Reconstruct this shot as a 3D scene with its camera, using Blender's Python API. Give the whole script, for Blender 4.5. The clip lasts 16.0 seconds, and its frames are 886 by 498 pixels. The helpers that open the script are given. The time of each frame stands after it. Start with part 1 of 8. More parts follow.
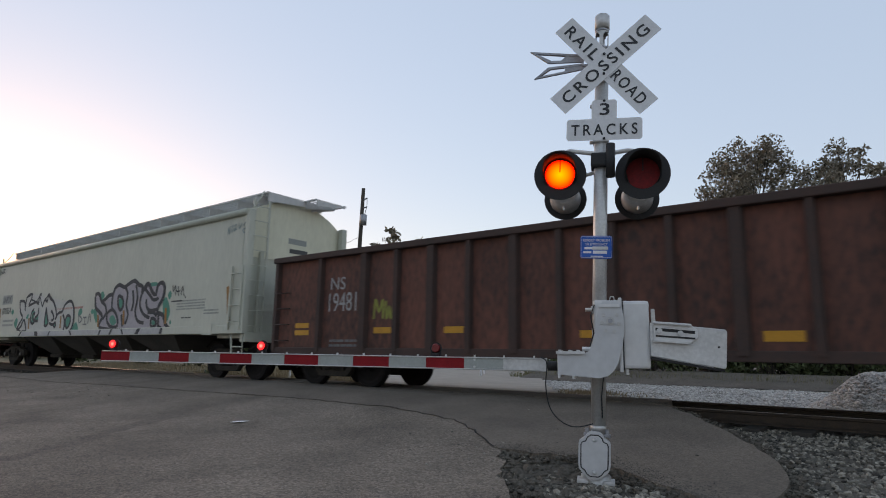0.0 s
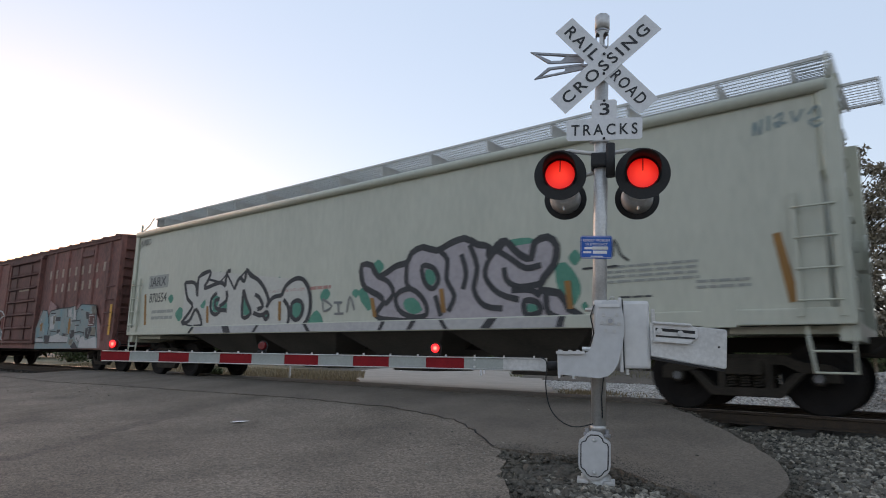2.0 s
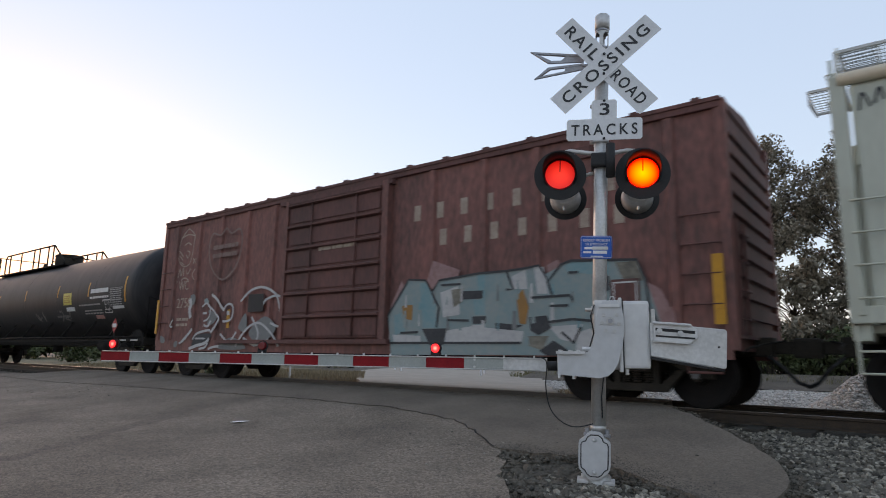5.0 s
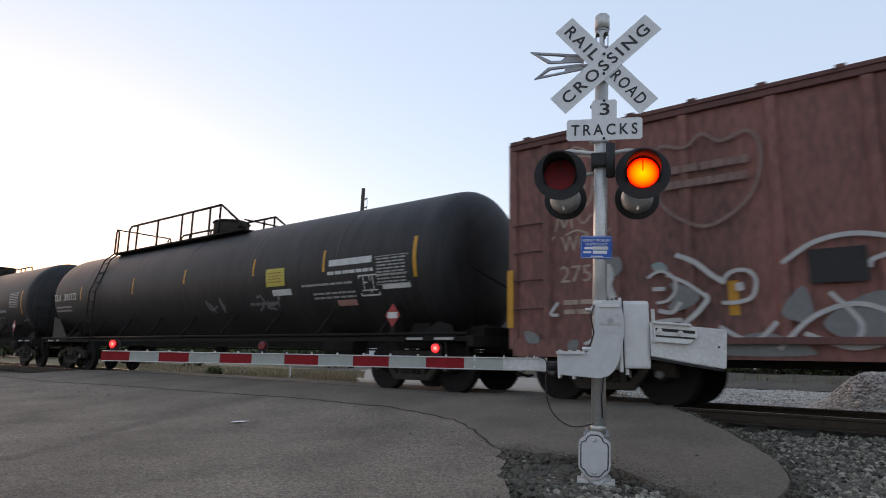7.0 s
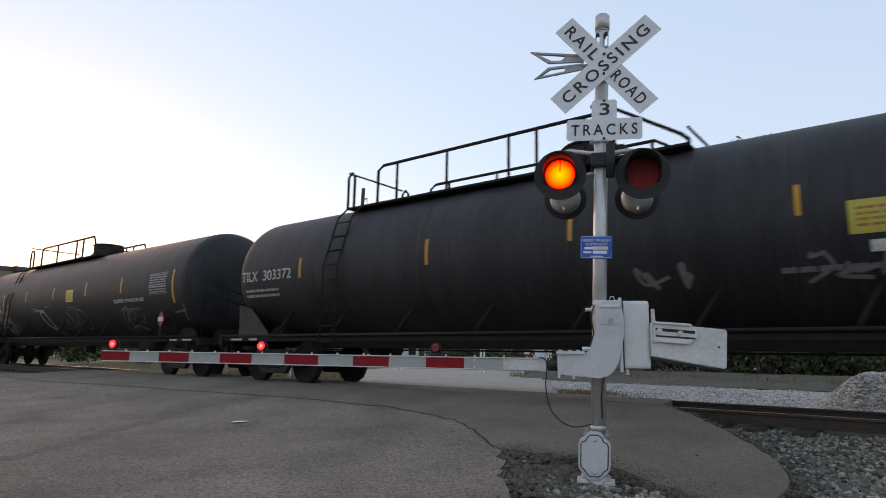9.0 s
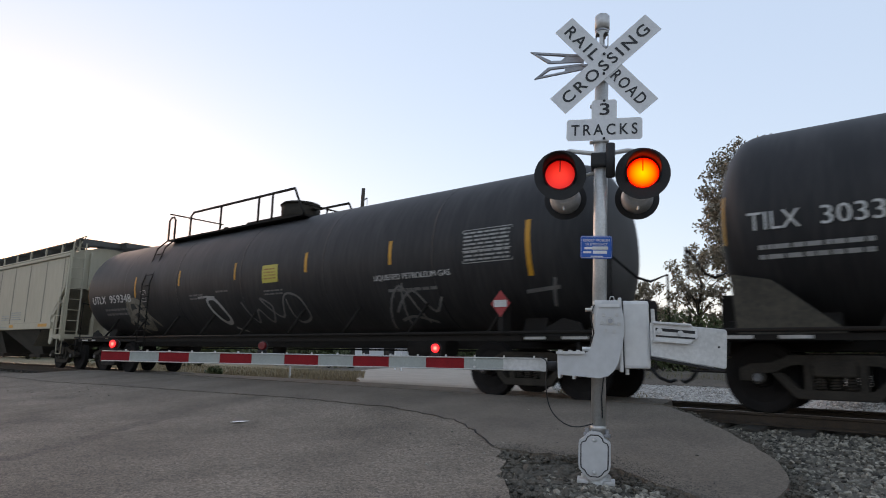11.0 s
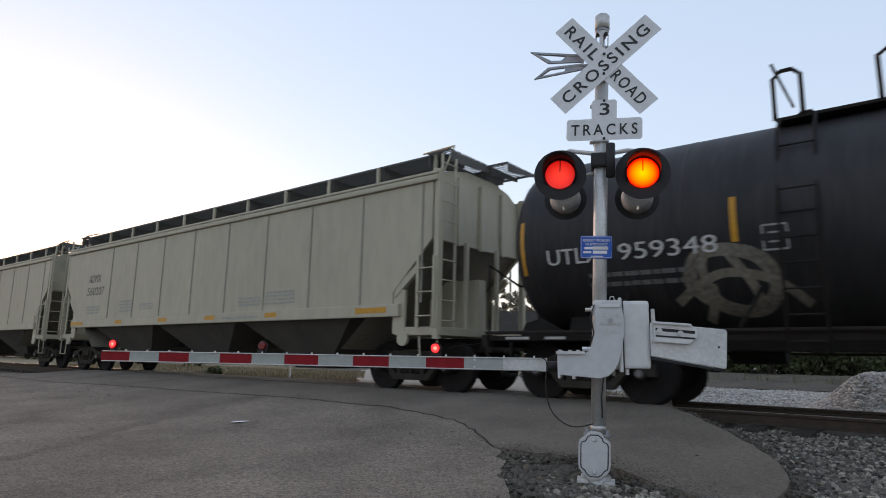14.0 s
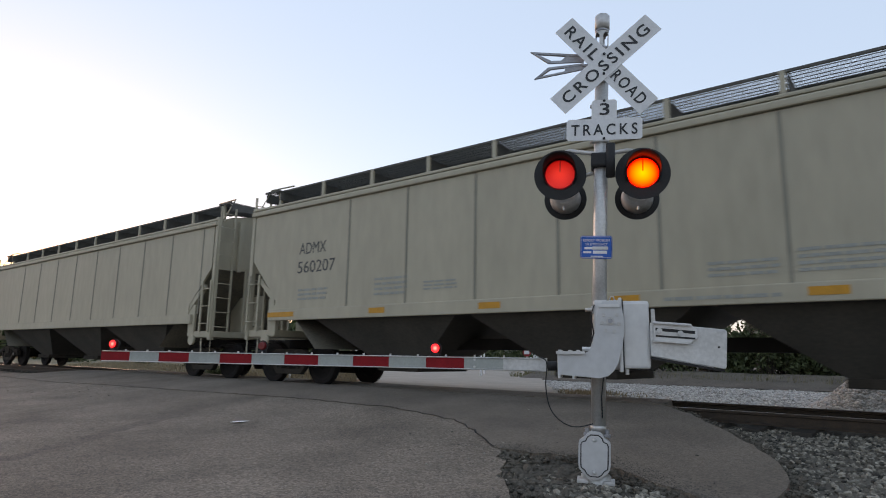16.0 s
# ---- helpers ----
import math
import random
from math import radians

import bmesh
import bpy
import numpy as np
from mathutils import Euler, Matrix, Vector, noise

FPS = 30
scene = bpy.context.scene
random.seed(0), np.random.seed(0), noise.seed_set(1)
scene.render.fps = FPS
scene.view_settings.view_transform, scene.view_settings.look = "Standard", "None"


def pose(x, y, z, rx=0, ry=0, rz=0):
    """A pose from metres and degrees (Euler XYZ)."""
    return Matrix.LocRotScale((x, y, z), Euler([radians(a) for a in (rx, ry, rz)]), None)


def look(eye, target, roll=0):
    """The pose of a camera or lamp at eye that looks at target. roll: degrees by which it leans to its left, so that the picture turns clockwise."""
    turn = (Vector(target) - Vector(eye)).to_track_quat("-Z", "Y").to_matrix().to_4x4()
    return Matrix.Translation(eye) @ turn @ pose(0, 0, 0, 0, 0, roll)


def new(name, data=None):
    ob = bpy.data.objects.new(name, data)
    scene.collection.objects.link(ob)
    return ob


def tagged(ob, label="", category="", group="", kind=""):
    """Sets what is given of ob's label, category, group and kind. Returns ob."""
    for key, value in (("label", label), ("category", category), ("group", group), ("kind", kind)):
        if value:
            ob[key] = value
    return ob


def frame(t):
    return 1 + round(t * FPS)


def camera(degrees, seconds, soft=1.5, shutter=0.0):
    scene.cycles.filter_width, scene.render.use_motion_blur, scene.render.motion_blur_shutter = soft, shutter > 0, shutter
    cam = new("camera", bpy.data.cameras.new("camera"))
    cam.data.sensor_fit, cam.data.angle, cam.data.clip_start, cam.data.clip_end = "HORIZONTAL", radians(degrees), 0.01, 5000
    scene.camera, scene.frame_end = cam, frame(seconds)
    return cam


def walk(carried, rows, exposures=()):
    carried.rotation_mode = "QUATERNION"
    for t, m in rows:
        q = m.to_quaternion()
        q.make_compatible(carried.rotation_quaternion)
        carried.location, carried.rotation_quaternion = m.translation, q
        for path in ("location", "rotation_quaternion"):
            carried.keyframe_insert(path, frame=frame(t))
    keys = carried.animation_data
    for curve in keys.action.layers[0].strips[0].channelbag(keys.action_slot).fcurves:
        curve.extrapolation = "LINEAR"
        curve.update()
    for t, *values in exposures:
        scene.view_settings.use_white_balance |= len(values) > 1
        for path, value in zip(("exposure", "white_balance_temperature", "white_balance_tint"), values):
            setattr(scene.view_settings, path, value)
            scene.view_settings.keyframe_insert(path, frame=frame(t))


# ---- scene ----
D = 10.375          # distance of the track's centre line from the camera
SPEED, SLOWING = 5.881, -0.0242
EYE = (0.0, 0.0, 0.628)
AHEAD = (-0.6106, 0.7727, 0.8016)
cam = camera(71.8, 16.0, soft=1.0, shutter=0.3)
walk(cam, [(0.0, look(EYE, AHEAD, 1.05)), (16.0, look(EYE, AHEAD, 1.05))], exposures=[(0.0, 1.77 - 0.22, 9700.0, 36.0), (1.0, 1.77 - 0.14, 9700.0, 36.0), (2.0, 1.77, 9700.0, 36.0), (16.0, 1.77 + 0.05, 9700.0, 36.0)])


def advance(t):
    """How far the train has rolled at t, counted from 8 s."""
    s = t - 8.0
    return SPEED * s + SLOWING * s * s


# ---- light: clear sky just after sunset ----
world = bpy.data.worlds.new("dusk_sky")
world.use_nodes = True
scene.world = world
wn = world.node_tree
sky = wn.nodes.new("ShaderNodeTexSky")
sky.sky_type = "NISHITA"
sky.sun_disc = False
sky.sun_elevation = radians(2.7)
sky.sun_rotation = radians(-76.0)
sky.air_density, sky.dust_density, sky.ozone_density = 1.0, 0.55, 2.5
# thin high haze evens the clear sky out
haze = wn.nodes.new("ShaderNodeVectorMath")
haze.operation = "MULTIPLY_ADD"
haze.inputs[1].default_value = (0.09, 0.082, 0.07)
haze.inputs[2].default_value = (0.085, 0.168, 0.267)
wn.links.new(sky.outputs["Color"], haze.inputs[0])
wn.links.new(haze.outputs["Vector"], wn.nodes["Background"].inputs["Color"])
wn.nodes["Background"].inputs["Strength"].default_value = 1.0
sun = new("sun", bpy.data.lights.new("sun", "SUN"))
sun.data.energy, sun.data.angle, sun.data.color = 0.22, radians(30), (1.0, 0.8, 0.62)
sun.matrix_world = look((-40, 8, 9), (0, 0, 0))


# ---- materials ----
def material(name, base, second=None, rough=0.6, metal=0.0, grain=8.0, fine=60.0, mix=0.5, bump=0.15, stretch=(1, 1, 1), contrast=(0.35, 0.7), coat=0.0, dist=0.01, rnd=0.0, spec=0.5, speck=None):
    """A surface of two colours mixed by coarse and fine noise, with fine relief."""
    m = bpy.data.materials.new(name)
    m.use_nodes = True
    nt = m.node_tree
    bs = nt.nodes["Principled BSDF"]
    bs.inputs["Roughness"].default_value, bs.inputs["Metallic"].default_value = rough, metal
    bs.inputs["Coat Weight"].default_value = coat
    bs.inputs["Specular IOR Level"].default_value = spec
    second = second or tuple(c * 0.7 for c in base[:3]) + (1.0,)
    tc = nt.nodes.new("ShaderNodeTexCoord")
    mp = nt.nodes.new("ShaderNodeMapping")
    mp.inputs["Scale"].default_value = stretch
    nt.links.new(tc.outputs["Object"], mp.inputs["Vector"])
    n1, n2 = nt.nodes.new("ShaderNodeTexNoise"), nt.nodes.new("ShaderNodeTexNoise")
    n1.inputs["Scale"].default_value, n2.inputs["Scale"].default_value = grain, fine
    n1.inputs["Detail"].default_value, n2.inputs["Detail"].default_value = 6, 4
    for n in (n1, n2):
        nt.links.new(mp.outputs["Vector"], n.inputs["Vector"])
    ad = nt.nodes.new("ShaderNodeMix")
    ad.inputs["Factor"].default_value = 0.5
    nt.links.new(n1.outputs["Fac"], ad.inputs["A"])
    nt.links.new(n2.outputs["Fac"], ad.inputs["B"])
    rp = nt.nodes.new("ShaderNodeMapRange")
    rp.inputs["From Min"].default_value, rp.inputs["From Max"].default_value = contrast
    rp.inputs["To Max"].default_value = mix * 2
    nt.links.new(ad.outputs["Result"], rp.inputs["Value"])
    mx = nt.nodes.new("ShaderNodeMix")
    mx.data_type = "RGBA"
    mx.inputs["A"].default_value, mx.inputs["B"].default_value = base, second
    nt.links.new(rp.outputs["Result"], mx.inputs["Factor"])
    out = mx.outputs["Result"]
    if speck:                                   # single stones of an aggregate: (cells a metre, spread of brightness)
        vo, hs = nt.nodes.new("ShaderNodeTexVoronoi"), nt.nodes.new("ShaderNodeHueSaturation")
        sp, mr = nt.nodes.new("ShaderNodeSeparateColor"), nt.nodes.new("ShaderNodeMapRange")
        vo.inputs["Scale"].default_value = speck[0]
        mr.inputs["To Min"].default_value, mr.inputs["To Max"].default_value = 1 - speck[1], 1 + speck[1]
        nt.links.new(tc.outputs["Object"], vo.inputs["Vector"])
        nt.links.new(vo.outputs["Color"], sp.inputs["Color"])
        nt.links.new(sp.outputs["Red"], mr.inputs["Value"])
        nt.links.new(mr.outputs["Result"], hs.inputs["Value"])
        nt.links.new(out, hs.inputs["Color"])
        out = hs.outputs["Color"]
    if rnd:
        geo = nt.nodes.new("ShaderNodeNewGeometry")
        hs = nt.nodes.new("ShaderNodeHueSaturation")
        mr = nt.nodes.new("ShaderNodeMapRange")
        mr.inputs["To Min"].default_value, mr.inputs["To Max"].default_value = 1 - rnd, 1 + rnd
        nt.links.new(geo.outputs["Random Per Island"], mr.inputs["Value"])
        nt.links.new(mr.outputs["Result"], hs.inputs["Value"])
        nt.links.new(out, hs.inputs["Color"])
        out = hs.outputs["Color"]
    nt.links.new(out, bs.inputs["Base Color"])
    if bump:
        bp = nt.nodes.new("ShaderNodeBump")
        bp.inputs["Strength"].default_value, bp.inputs["Distance"].default_value = bump, dist
        nt.links.new(n2.outputs["Fac"], bp.inputs["Height"])
        nt.links.new(bp.outputs["Normal"], bs.inputs["Normal"])
    return m


def glowing(name, colour, strength, edge=None, radius=0.15):
    """A lit lamp face, hotter at its middle."""
    m = bpy.data.materials.new(name)
    m.use_nodes = True
    nt = m.node_tree
    bs = nt.nodes["Principled BSDF"]
    bs.inputs["Base Color"].default_value = colour
    bs.inputs["Emission Strength"].default_value = strength
    bs.inputs["Emission Color"].default_value = colour
    if edge:
        tc, ln = nt.nodes.new("ShaderNodeTexCoord"), nt.nodes.new("ShaderNodeVectorMath")
        ln.operation = "LENGTH"
        mr, mx = nt.nodes.new("ShaderNodeMapRange"), nt.nodes.new("ShaderNodeMix")
        mx.data_type = "RGBA"
        mr.inputs["From Max"].default_value = radius
        mx.inputs["A"].default_value, mx.inputs["B"].default_value = colour, edge
        nt.links.new(tc.outputs["Object"], ln.inputs[0])
        nt.links.new(ln.outputs["Value"], mr.inputs["Value"])
        nt.links.new(mr.outputs["Result"], mx.inputs["Factor"])
        nt.links.new(mx.outputs["Result"], bs.inputs["Emission Color"])
    return m


ASPHALT_OLD = material("asphalt_old", (0.222, 0.176, 0.138, 1), (0.1, 0.08, 0.062, 1), 0.95, grain=0.8, fine=75, bump=0.7, dist=0.012, mix=0.5, contrast=(0.39, 0.62), speck=(48, 0.42))
ASPHALT_STAIN = material("oil_darkened_asphalt", (0.15, 0.118, 0.092, 1), (0.085, 0.067, 0.053, 1), 0.9, grain=1.2, fine=75, bump=0.7, dist=0.012, speck=(48, 0.42))
ASPHALT_NEW = material("asphalt_patch", (0.184, 0.147, 0.116, 1), (0.112, 0.09, 0.071, 1), 0.95, grain=0.9, fine=80, bump=0.6, dist=0.01, contrast=(0.41, 0.6), speck=(60, 0.25))
CRACK = material("crack_dirt", (0.018, 0.017, 0.016, 1), rough=1.0)
CHALK = material("white_paint_splash", (0.85, 0.85, 0.85, 1), (0.7, 0.7, 0.7, 1), grain=9)
DIRT = material("ballast_dirt", (0.13, 0.112, 0.09, 1), (0.055, 0.046, 0.036, 1), 0.98, grain=1.5, fine=40, bump=0.8, dist=0.03)
STONE = material("ballast_stone", (0.25, 0.225, 0.185, 1), (0.085, 0.075, 0.06, 1), 0.9, grain=5, fine=60, rnd=0.85)
STONE_PALE = material("pale_limestone_gravel", (0.5, 0.485, 0.45, 1), (0.27, 0.26, 0.235, 1), 0.9, grain=5, fine=60, rnd=0.4)
GRAVEL_BED = material("pale_gravel_bed", (0.44, 0.42, 0.385, 1), (0.2, 0.19, 0.17, 1), 0.95, grain=9, fine=45, bump=0.9, dist=0.03, contrast=(0.4, 0.6))
CONCRETE = material("worn_concrete", (0.32, 0.29, 0.245, 1), (0.2, 0.18, 0.15, 1), 0.9, grain=1.2, fine=50)
GRASS_G = material("dry_grass_ground", (0.21, 0.17, 0.105, 1), (0.09, 0.09, 0.045, 1), 0.95, grain=0.6, fine=14, bump=0.6, dist=0.05)
BLADE = material("grass_blade", (0.12, 0.125, 0.05, 1), (0.2, 0.16, 0.08, 1), 0.8, grain=0.8, fine=5, rnd=0.35)
DRY_BLADE = material("dry_tan_grass", (0.3, 0.22, 0.13, 1), (0.2, 0.15, 0.09, 1), 0.9, grain=0.8, fine=5, rnd=0.3)
LEAF = material("tree_leaf", (0.175, 0.145, 0.1, 1), (0.25, 0.205, 0.15, 1), 0.7, grain=0.4, fine=3, rnd=0.4, bump=0)
BUSH = material("bush_leaf", (0.05, 0.075, 0.026, 1), (0.085, 0.095, 0.035, 1), 0.7, grain=0.6, fine=3, rnd=0.4, bump=0)
BARK = material("bark", (0.07, 0.055, 0.042, 1), (0.03, 0.024, 0.02, 1), 0.95, grain=3, fine=20, stretch=(1, 1, 0.2), bump=0.6)
RAIL_TOP = material("polished_rail", (0.42, 0.42, 0.45, 1), (0.25, 0.25, 0.27, 1), 0.25, 0.95, grain=3, stretch=(0.1, 8, 1))
RAIL_SIDE = material("rusty_rail", (0.07, 0.045, 0.03, 1), (0.03, 0.022, 0.018, 1), 0.85, 0.2)
TIE = material("creosoted_tie", (0.055, 0.045, 0.036, 1), (0.025, 0.021, 0.018, 1), 0.95, grain=3, stretch=(1, 0.2, 1))
GALV = material("galvanised_steel", (0.56, 0.55, 0.53, 1), (0.38, 0.375, 0.36, 1), 0.42, 0.5, grain=9, fine=70, bump=0.1)
CAST = material("cast_aluminium", (0.64, 0.635, 0.62, 1), (0.43, 0.425, 0.41, 1), 0.48, 0.3, grain=4, fine=30, bump=0.04)
CASING = material("grey_painted_casing", (0.64, 0.635, 0.62, 1), (0.5, 0.495, 0.485, 1), 0.45, 0.1, grain=2.5, fine=16, mix=0.35, bump=0.03)
PLATE = material("weathered_grey_plate", (0.54, 0.545, 0.545, 1), (0.42, 0.423, 0.423, 1), 0.5, 0.15, grain=2.5, fine=16, mix=0.4, bump=0.03)
SIGNW = material("reflective_sign_white", (0.74, 0.74, 0.74, 1), (0.62, 0.62, 0.62, 1), 0.5, grain=6, fine=40, bump=0.04)
SIGNBACK = material("sign_back_aluminium", (0.36, 0.37, 0.39, 1), (0.25, 0.25, 0.26, 1), 0.5, 0.6)
INK = material("black_sign_ink", (0.02, 0.02, 0.022, 1), rough=0.5, bump=0)
BLUE = material("blue_sign", (0.01, 0.13, 0.46, 1), (0.008, 0.1, 0.37, 1), 0.55, bump=0.03, spec=0.2)
BLACKP = material("black_enamel", (0.018, 0.018, 0.019, 1), (0.028, 0.027, 0.027, 1), 0.6, grain=6, spec=0.3)
STRIPE_R = material("reflective_red", (0.33, 0.012, 0.016, 1), (0.22, 0.009, 0.012, 1), 0.65, grain=5, fine=60, bump=0.03, spec=0.2)
STRIPE_W = material("reflective_grey_white", (0.35, 0.375, 0.35, 1), (0.28, 0.3, 0.28, 1), 0.6, grain=5, fine=60, bump=0.03, spec=0.3)
RUBBER = material("black_cable", (0.015, 0.015, 0.016, 1), rough=0.6, bump=0)
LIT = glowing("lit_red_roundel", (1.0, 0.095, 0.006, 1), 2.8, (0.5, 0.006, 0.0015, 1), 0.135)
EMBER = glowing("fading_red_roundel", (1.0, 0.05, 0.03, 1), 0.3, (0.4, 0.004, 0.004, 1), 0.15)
LIT_SMALL = glowing("lit_arm_lamp", (1.0, 0.13, 0.11, 1), 1.9, (0.3, 0.0015, 0.0025, 1), 0.027)
HOODP = material("black_hood", (0.024, 0.023, 0.023, 1), (0.016, 0.016, 0.016, 1), 0.6, grain=6, spec=0.3)
LENS = material("dark_red_roundel", (0.26, 0.009, 0.01, 1), (0.12, 0.005, 0.006, 1), 0.6, grain=20, bump=0.1, spec=0.25)
LENS_ARM = material("red_arm_lens", (0.24, 0.009, 0.009, 1), (0.14, 0.006, 0.006, 1), 0.3, bump=0.05)

# rolling stock
GONDOLA = material("gondola_oxide_paint", (0.2, 0.064, 0.042, 1), (0.045, 0.022, 0.017, 1), 0.8, grain=0.8, fine=12, stretch=(1, 1, 0.45), contrast=(0.37, 0.66), mix=0.5, bump=0.2)
GONDOLA_D = material("gondola_dark_steel", (0.045, 0.03, 0.026, 1), (0.085, 0.04, 0.031, 1), 0.85, grain=2, fine=25)
HOPPER_G = material("hopper_pale_green_paint", (0.49, 0.50, 0.415, 1), (0.4, 0.41, 0.34, 1), 0.55, grain=0.8, fine=14, stretch=(1, 1, 0.25), mix=0.5, bump=0.05)
HOPPER_END = material("hopper_cream_end_paint", (0.66, 0.64, 0.49, 1), (0.52, 0.5, 0.38, 1), 0.6, grain=0.8, fine=14, stretch=(1, 1, 0.3), mix=0.4, bump=0.05)
HOPPER_B = material("hopper_grey_beige_paint", (0.435, 0.388, 0.293, 1), (0.3, 0.268, 0.2, 1), 0.6, grain=0.5, fine=5, stretch=(1, 1, 0.3), mix=0.4, contrast=(0.3, 0.75), bump=0.04)
# seam strips, darker than the side sheets
HOPPER_SEAM = material("hopper_dark_seam", (0.25, 0.24, 0.195, 1), (0.17, 0.16, 0.13, 1), 0.75, grain=2, fine=12, stretch=(1, 1, 0.3), bump=0.05)
SLOPE_END = material("dusty_slope_sheet", (0.22, 0.195, 0.155, 1), (0.11, 0.095, 0.075, 1), 0.8, grain=1.5, fine=20)
# bin colour: dirt, lowered further for the shade under the car
HOPPER_BIN = material("hopper_bin_dirty_shaded", (0.075, 0.068, 0.058, 1), (0.04, 0.037, 0.032, 1), 0.8, grain=1.5, fine=20)
BOXCAR = material("boxcar_maroon_paint", (0.27, 0.095, 0.077, 1), (0.09, 0.042, 0.036, 1), 0.75, grain=0.9, fine=15, stretch=(1, 1, 0.35), mix=0.5, contrast=(0.38, 0.66), bump=0.1)
BOXCAR_D = material("boxcar_door_paint", (0.175, 0.06, 0.05, 1), (0.07, 0.03, 0.026, 1), 0.75, grain=1.1, fine=18, stretch=(1, 1, 0.3), mix=0.55)
TANKB = material("tank_black_paint", (0.0145, 0.014, 0.015, 1), (0.034, 0.032, 0.0325, 1), 0.56, spec=0.3, grain=1.6, fine=9, stretch=(1.6, 0.22, 0.22), mix=0.5, contrast=(0.4, 0.68), bump=0.05)
TRUCK = material("grimy_cast_steel", (0.05, 0.041, 0.033, 1), (0.022, 0.019, 0.016, 1), 0.9, 0.0, spec=0.2, grain=5, fine=40)
WHEEL = material("wheel_steel", (0.018, 0.015, 0.014, 1), (0.01, 0.009, 0.009, 1), 0.85, 0.0, spec=0.2, grain=4)
AXLE = material("bare_axle_cap", (0.2, 0.2, 0.205, 1), (0.1, 0.1, 0.1, 1), 0.6, 0.4, grain=20)
SKIRT = material("dusty_skirt_plate", (0.085, 0.074, 0.058, 1), (0.04, 0.036, 0.03, 1), 0.9, grain=2, fine=18, spec=0.2)
UNDER = material("underframe_black", (0.015, 0.013, 0.012, 1), (0.026, 0.022, 0.019, 1), 0.9, spec=0.2, grain=4)
GRATE_D = material("dark_grating", (0.11, 0.108, 0.1, 1), (0.07, 0.068, 0.062, 1), 0.7, 0.3, grain=10)
GRATE = material("galvanised_grating", (0.55, 0.55, 0.53, 1), (0.42, 0.42, 0.41, 1), 0.6, 0.2, grain=10)
DECAL_Y = material("yellow_reflector", (0.62, 0.26, 0.012, 1), (0.45, 0.18, 0.01, 1), 0.5, bump=0)
DECAL_LEMON = material("yellow_placard", (0.5, 0.4, 0.06, 1), (0.4, 0.32, 0.05, 1), 0.5, bump=0)
DECAL_W = material("stencil_white", (0.6, 0.6, 0.58, 1), (0.4, 0.4, 0.38, 1), 0.7, grain=6, fine=40, bump=0)
DECAL_FADED = material("faded_cream_lettering", (0.42, 0.33, 0.26, 1), (0.25, 0.15, 0.12, 1), 0.8, grain=4, fine=30, bump=0)
DECAL_GHOST = material("ghosted_lettering", (0.25, 0.16, 0.135, 1), (0.16, 0.08, 0.07, 1), 0.8, grain=4, fine=30, bump=0)
DECAL_K = material("stencil_dark", (0.05, 0.055, 0.055, 1), (0.09, 0.09, 0.085, 1), 0.7, grain=6, fine=40, bump=0)
DECAL_GREY = material("stencil_faint_grey", (0.24, 0.255, 0.235, 1), (0.33, 0.345, 0.31, 1), 0.7, grain=5, fine=40, bump=0)
DECAL_DIM = material("stencil_dim_grey", (0.16, 0.16, 0.155, 1), (0.08, 0.08, 0.08, 1), 0.7, grain=5, fine=40, bump=0)
DECAL_MID = material("stencil_mid_grey", (0.36, 0.36, 0.35, 1), (0.22, 0.22, 0.21, 1), 0.7, grain=6, fine=40, bump=0)
DECAL_R = material("red_decal", (0.42, 0.03, 0.03, 1), rough=0.6, bump=0)
DECAL_PINK = material("salmon_sticker", (0.5, 0.24, 0.2, 1), (0.35, 0.16, 0.14, 1), 0.7, bump=0)
SPRAY_W = material("spray_grey_white", (0.46, 0.45, 0.43, 1), (0.34, 0.33, 0.33, 1), 0.7, grain=1.5, fine=12, bump=0)
SPRAY_PALE = material("spray_off_white", (0.52, 0.51, 0.46, 1), (0.43, 0.42, 0.38, 1), 0.7, grain=1.5, fine=12, bump=0)
SPRAY_M = material("spray_mauve_grey", (0.40, 0.36, 0.37, 1), (0.30, 0.27, 0.28, 1), 0.7, grain=1.5, fine=12, bump=0)
SPRAY_K = material("spray_black", (0.022, 0.023, 0.026, 1), (0.05, 0.051, 0.054, 1), 0.7, grain=3, fine=20, bump=0)
SPRAY_T = material("spray_teal", (0.015, 0.2, 0.14, 1), (0.045, 0.27, 0.195, 1), 0.7, grain=3, fine=16, bump=0)
SPRAY_LB = material("spray_pale_blue", (0.15, 0.245, 0.25, 1), (0.25, 0.27, 0.25, 1), 0.7, grain=2, fine=12, bump=0)
SPRAY_T2 = material("spray_sky_teal", (0.1, 0.25, 0.27, 1), (0.19, 0.28, 0.28, 1), 0.7, grain=2, fine=12, bump=0)
SPRAY_GR = material("spray_slate", (0.13, 0.14, 0.14, 1), (0.2, 0.2, 0.19, 1), 0.7, grain=2, fine=12, bump=0)
SPRAY_P = material("spray_pink", (0.36, 0.2, 0.19, 1), (0.22, 0.1, 0.09, 1), 0.7, grain=2, fine=12, bump=0)
SPRAY_O = material("rust_orange_streak", (0.36, 0.15, 0.035, 1), (0.25, 0.12, 0.04, 1), 0.7, grain=4, bump=0)
SPRAY_TAN = material("spray_faded_tan", (0.25, 0.225, 0.18, 1), (0.07, 0.062, 0.05, 1), 0.8, grain=1.5, fine=14, bump=0)
SPRAY_LIME = material("spray_dull_lime", (0.26, 0.27, 0.05, 1), (0.15, 0.14, 0.04, 1), 0.8, bump=0)


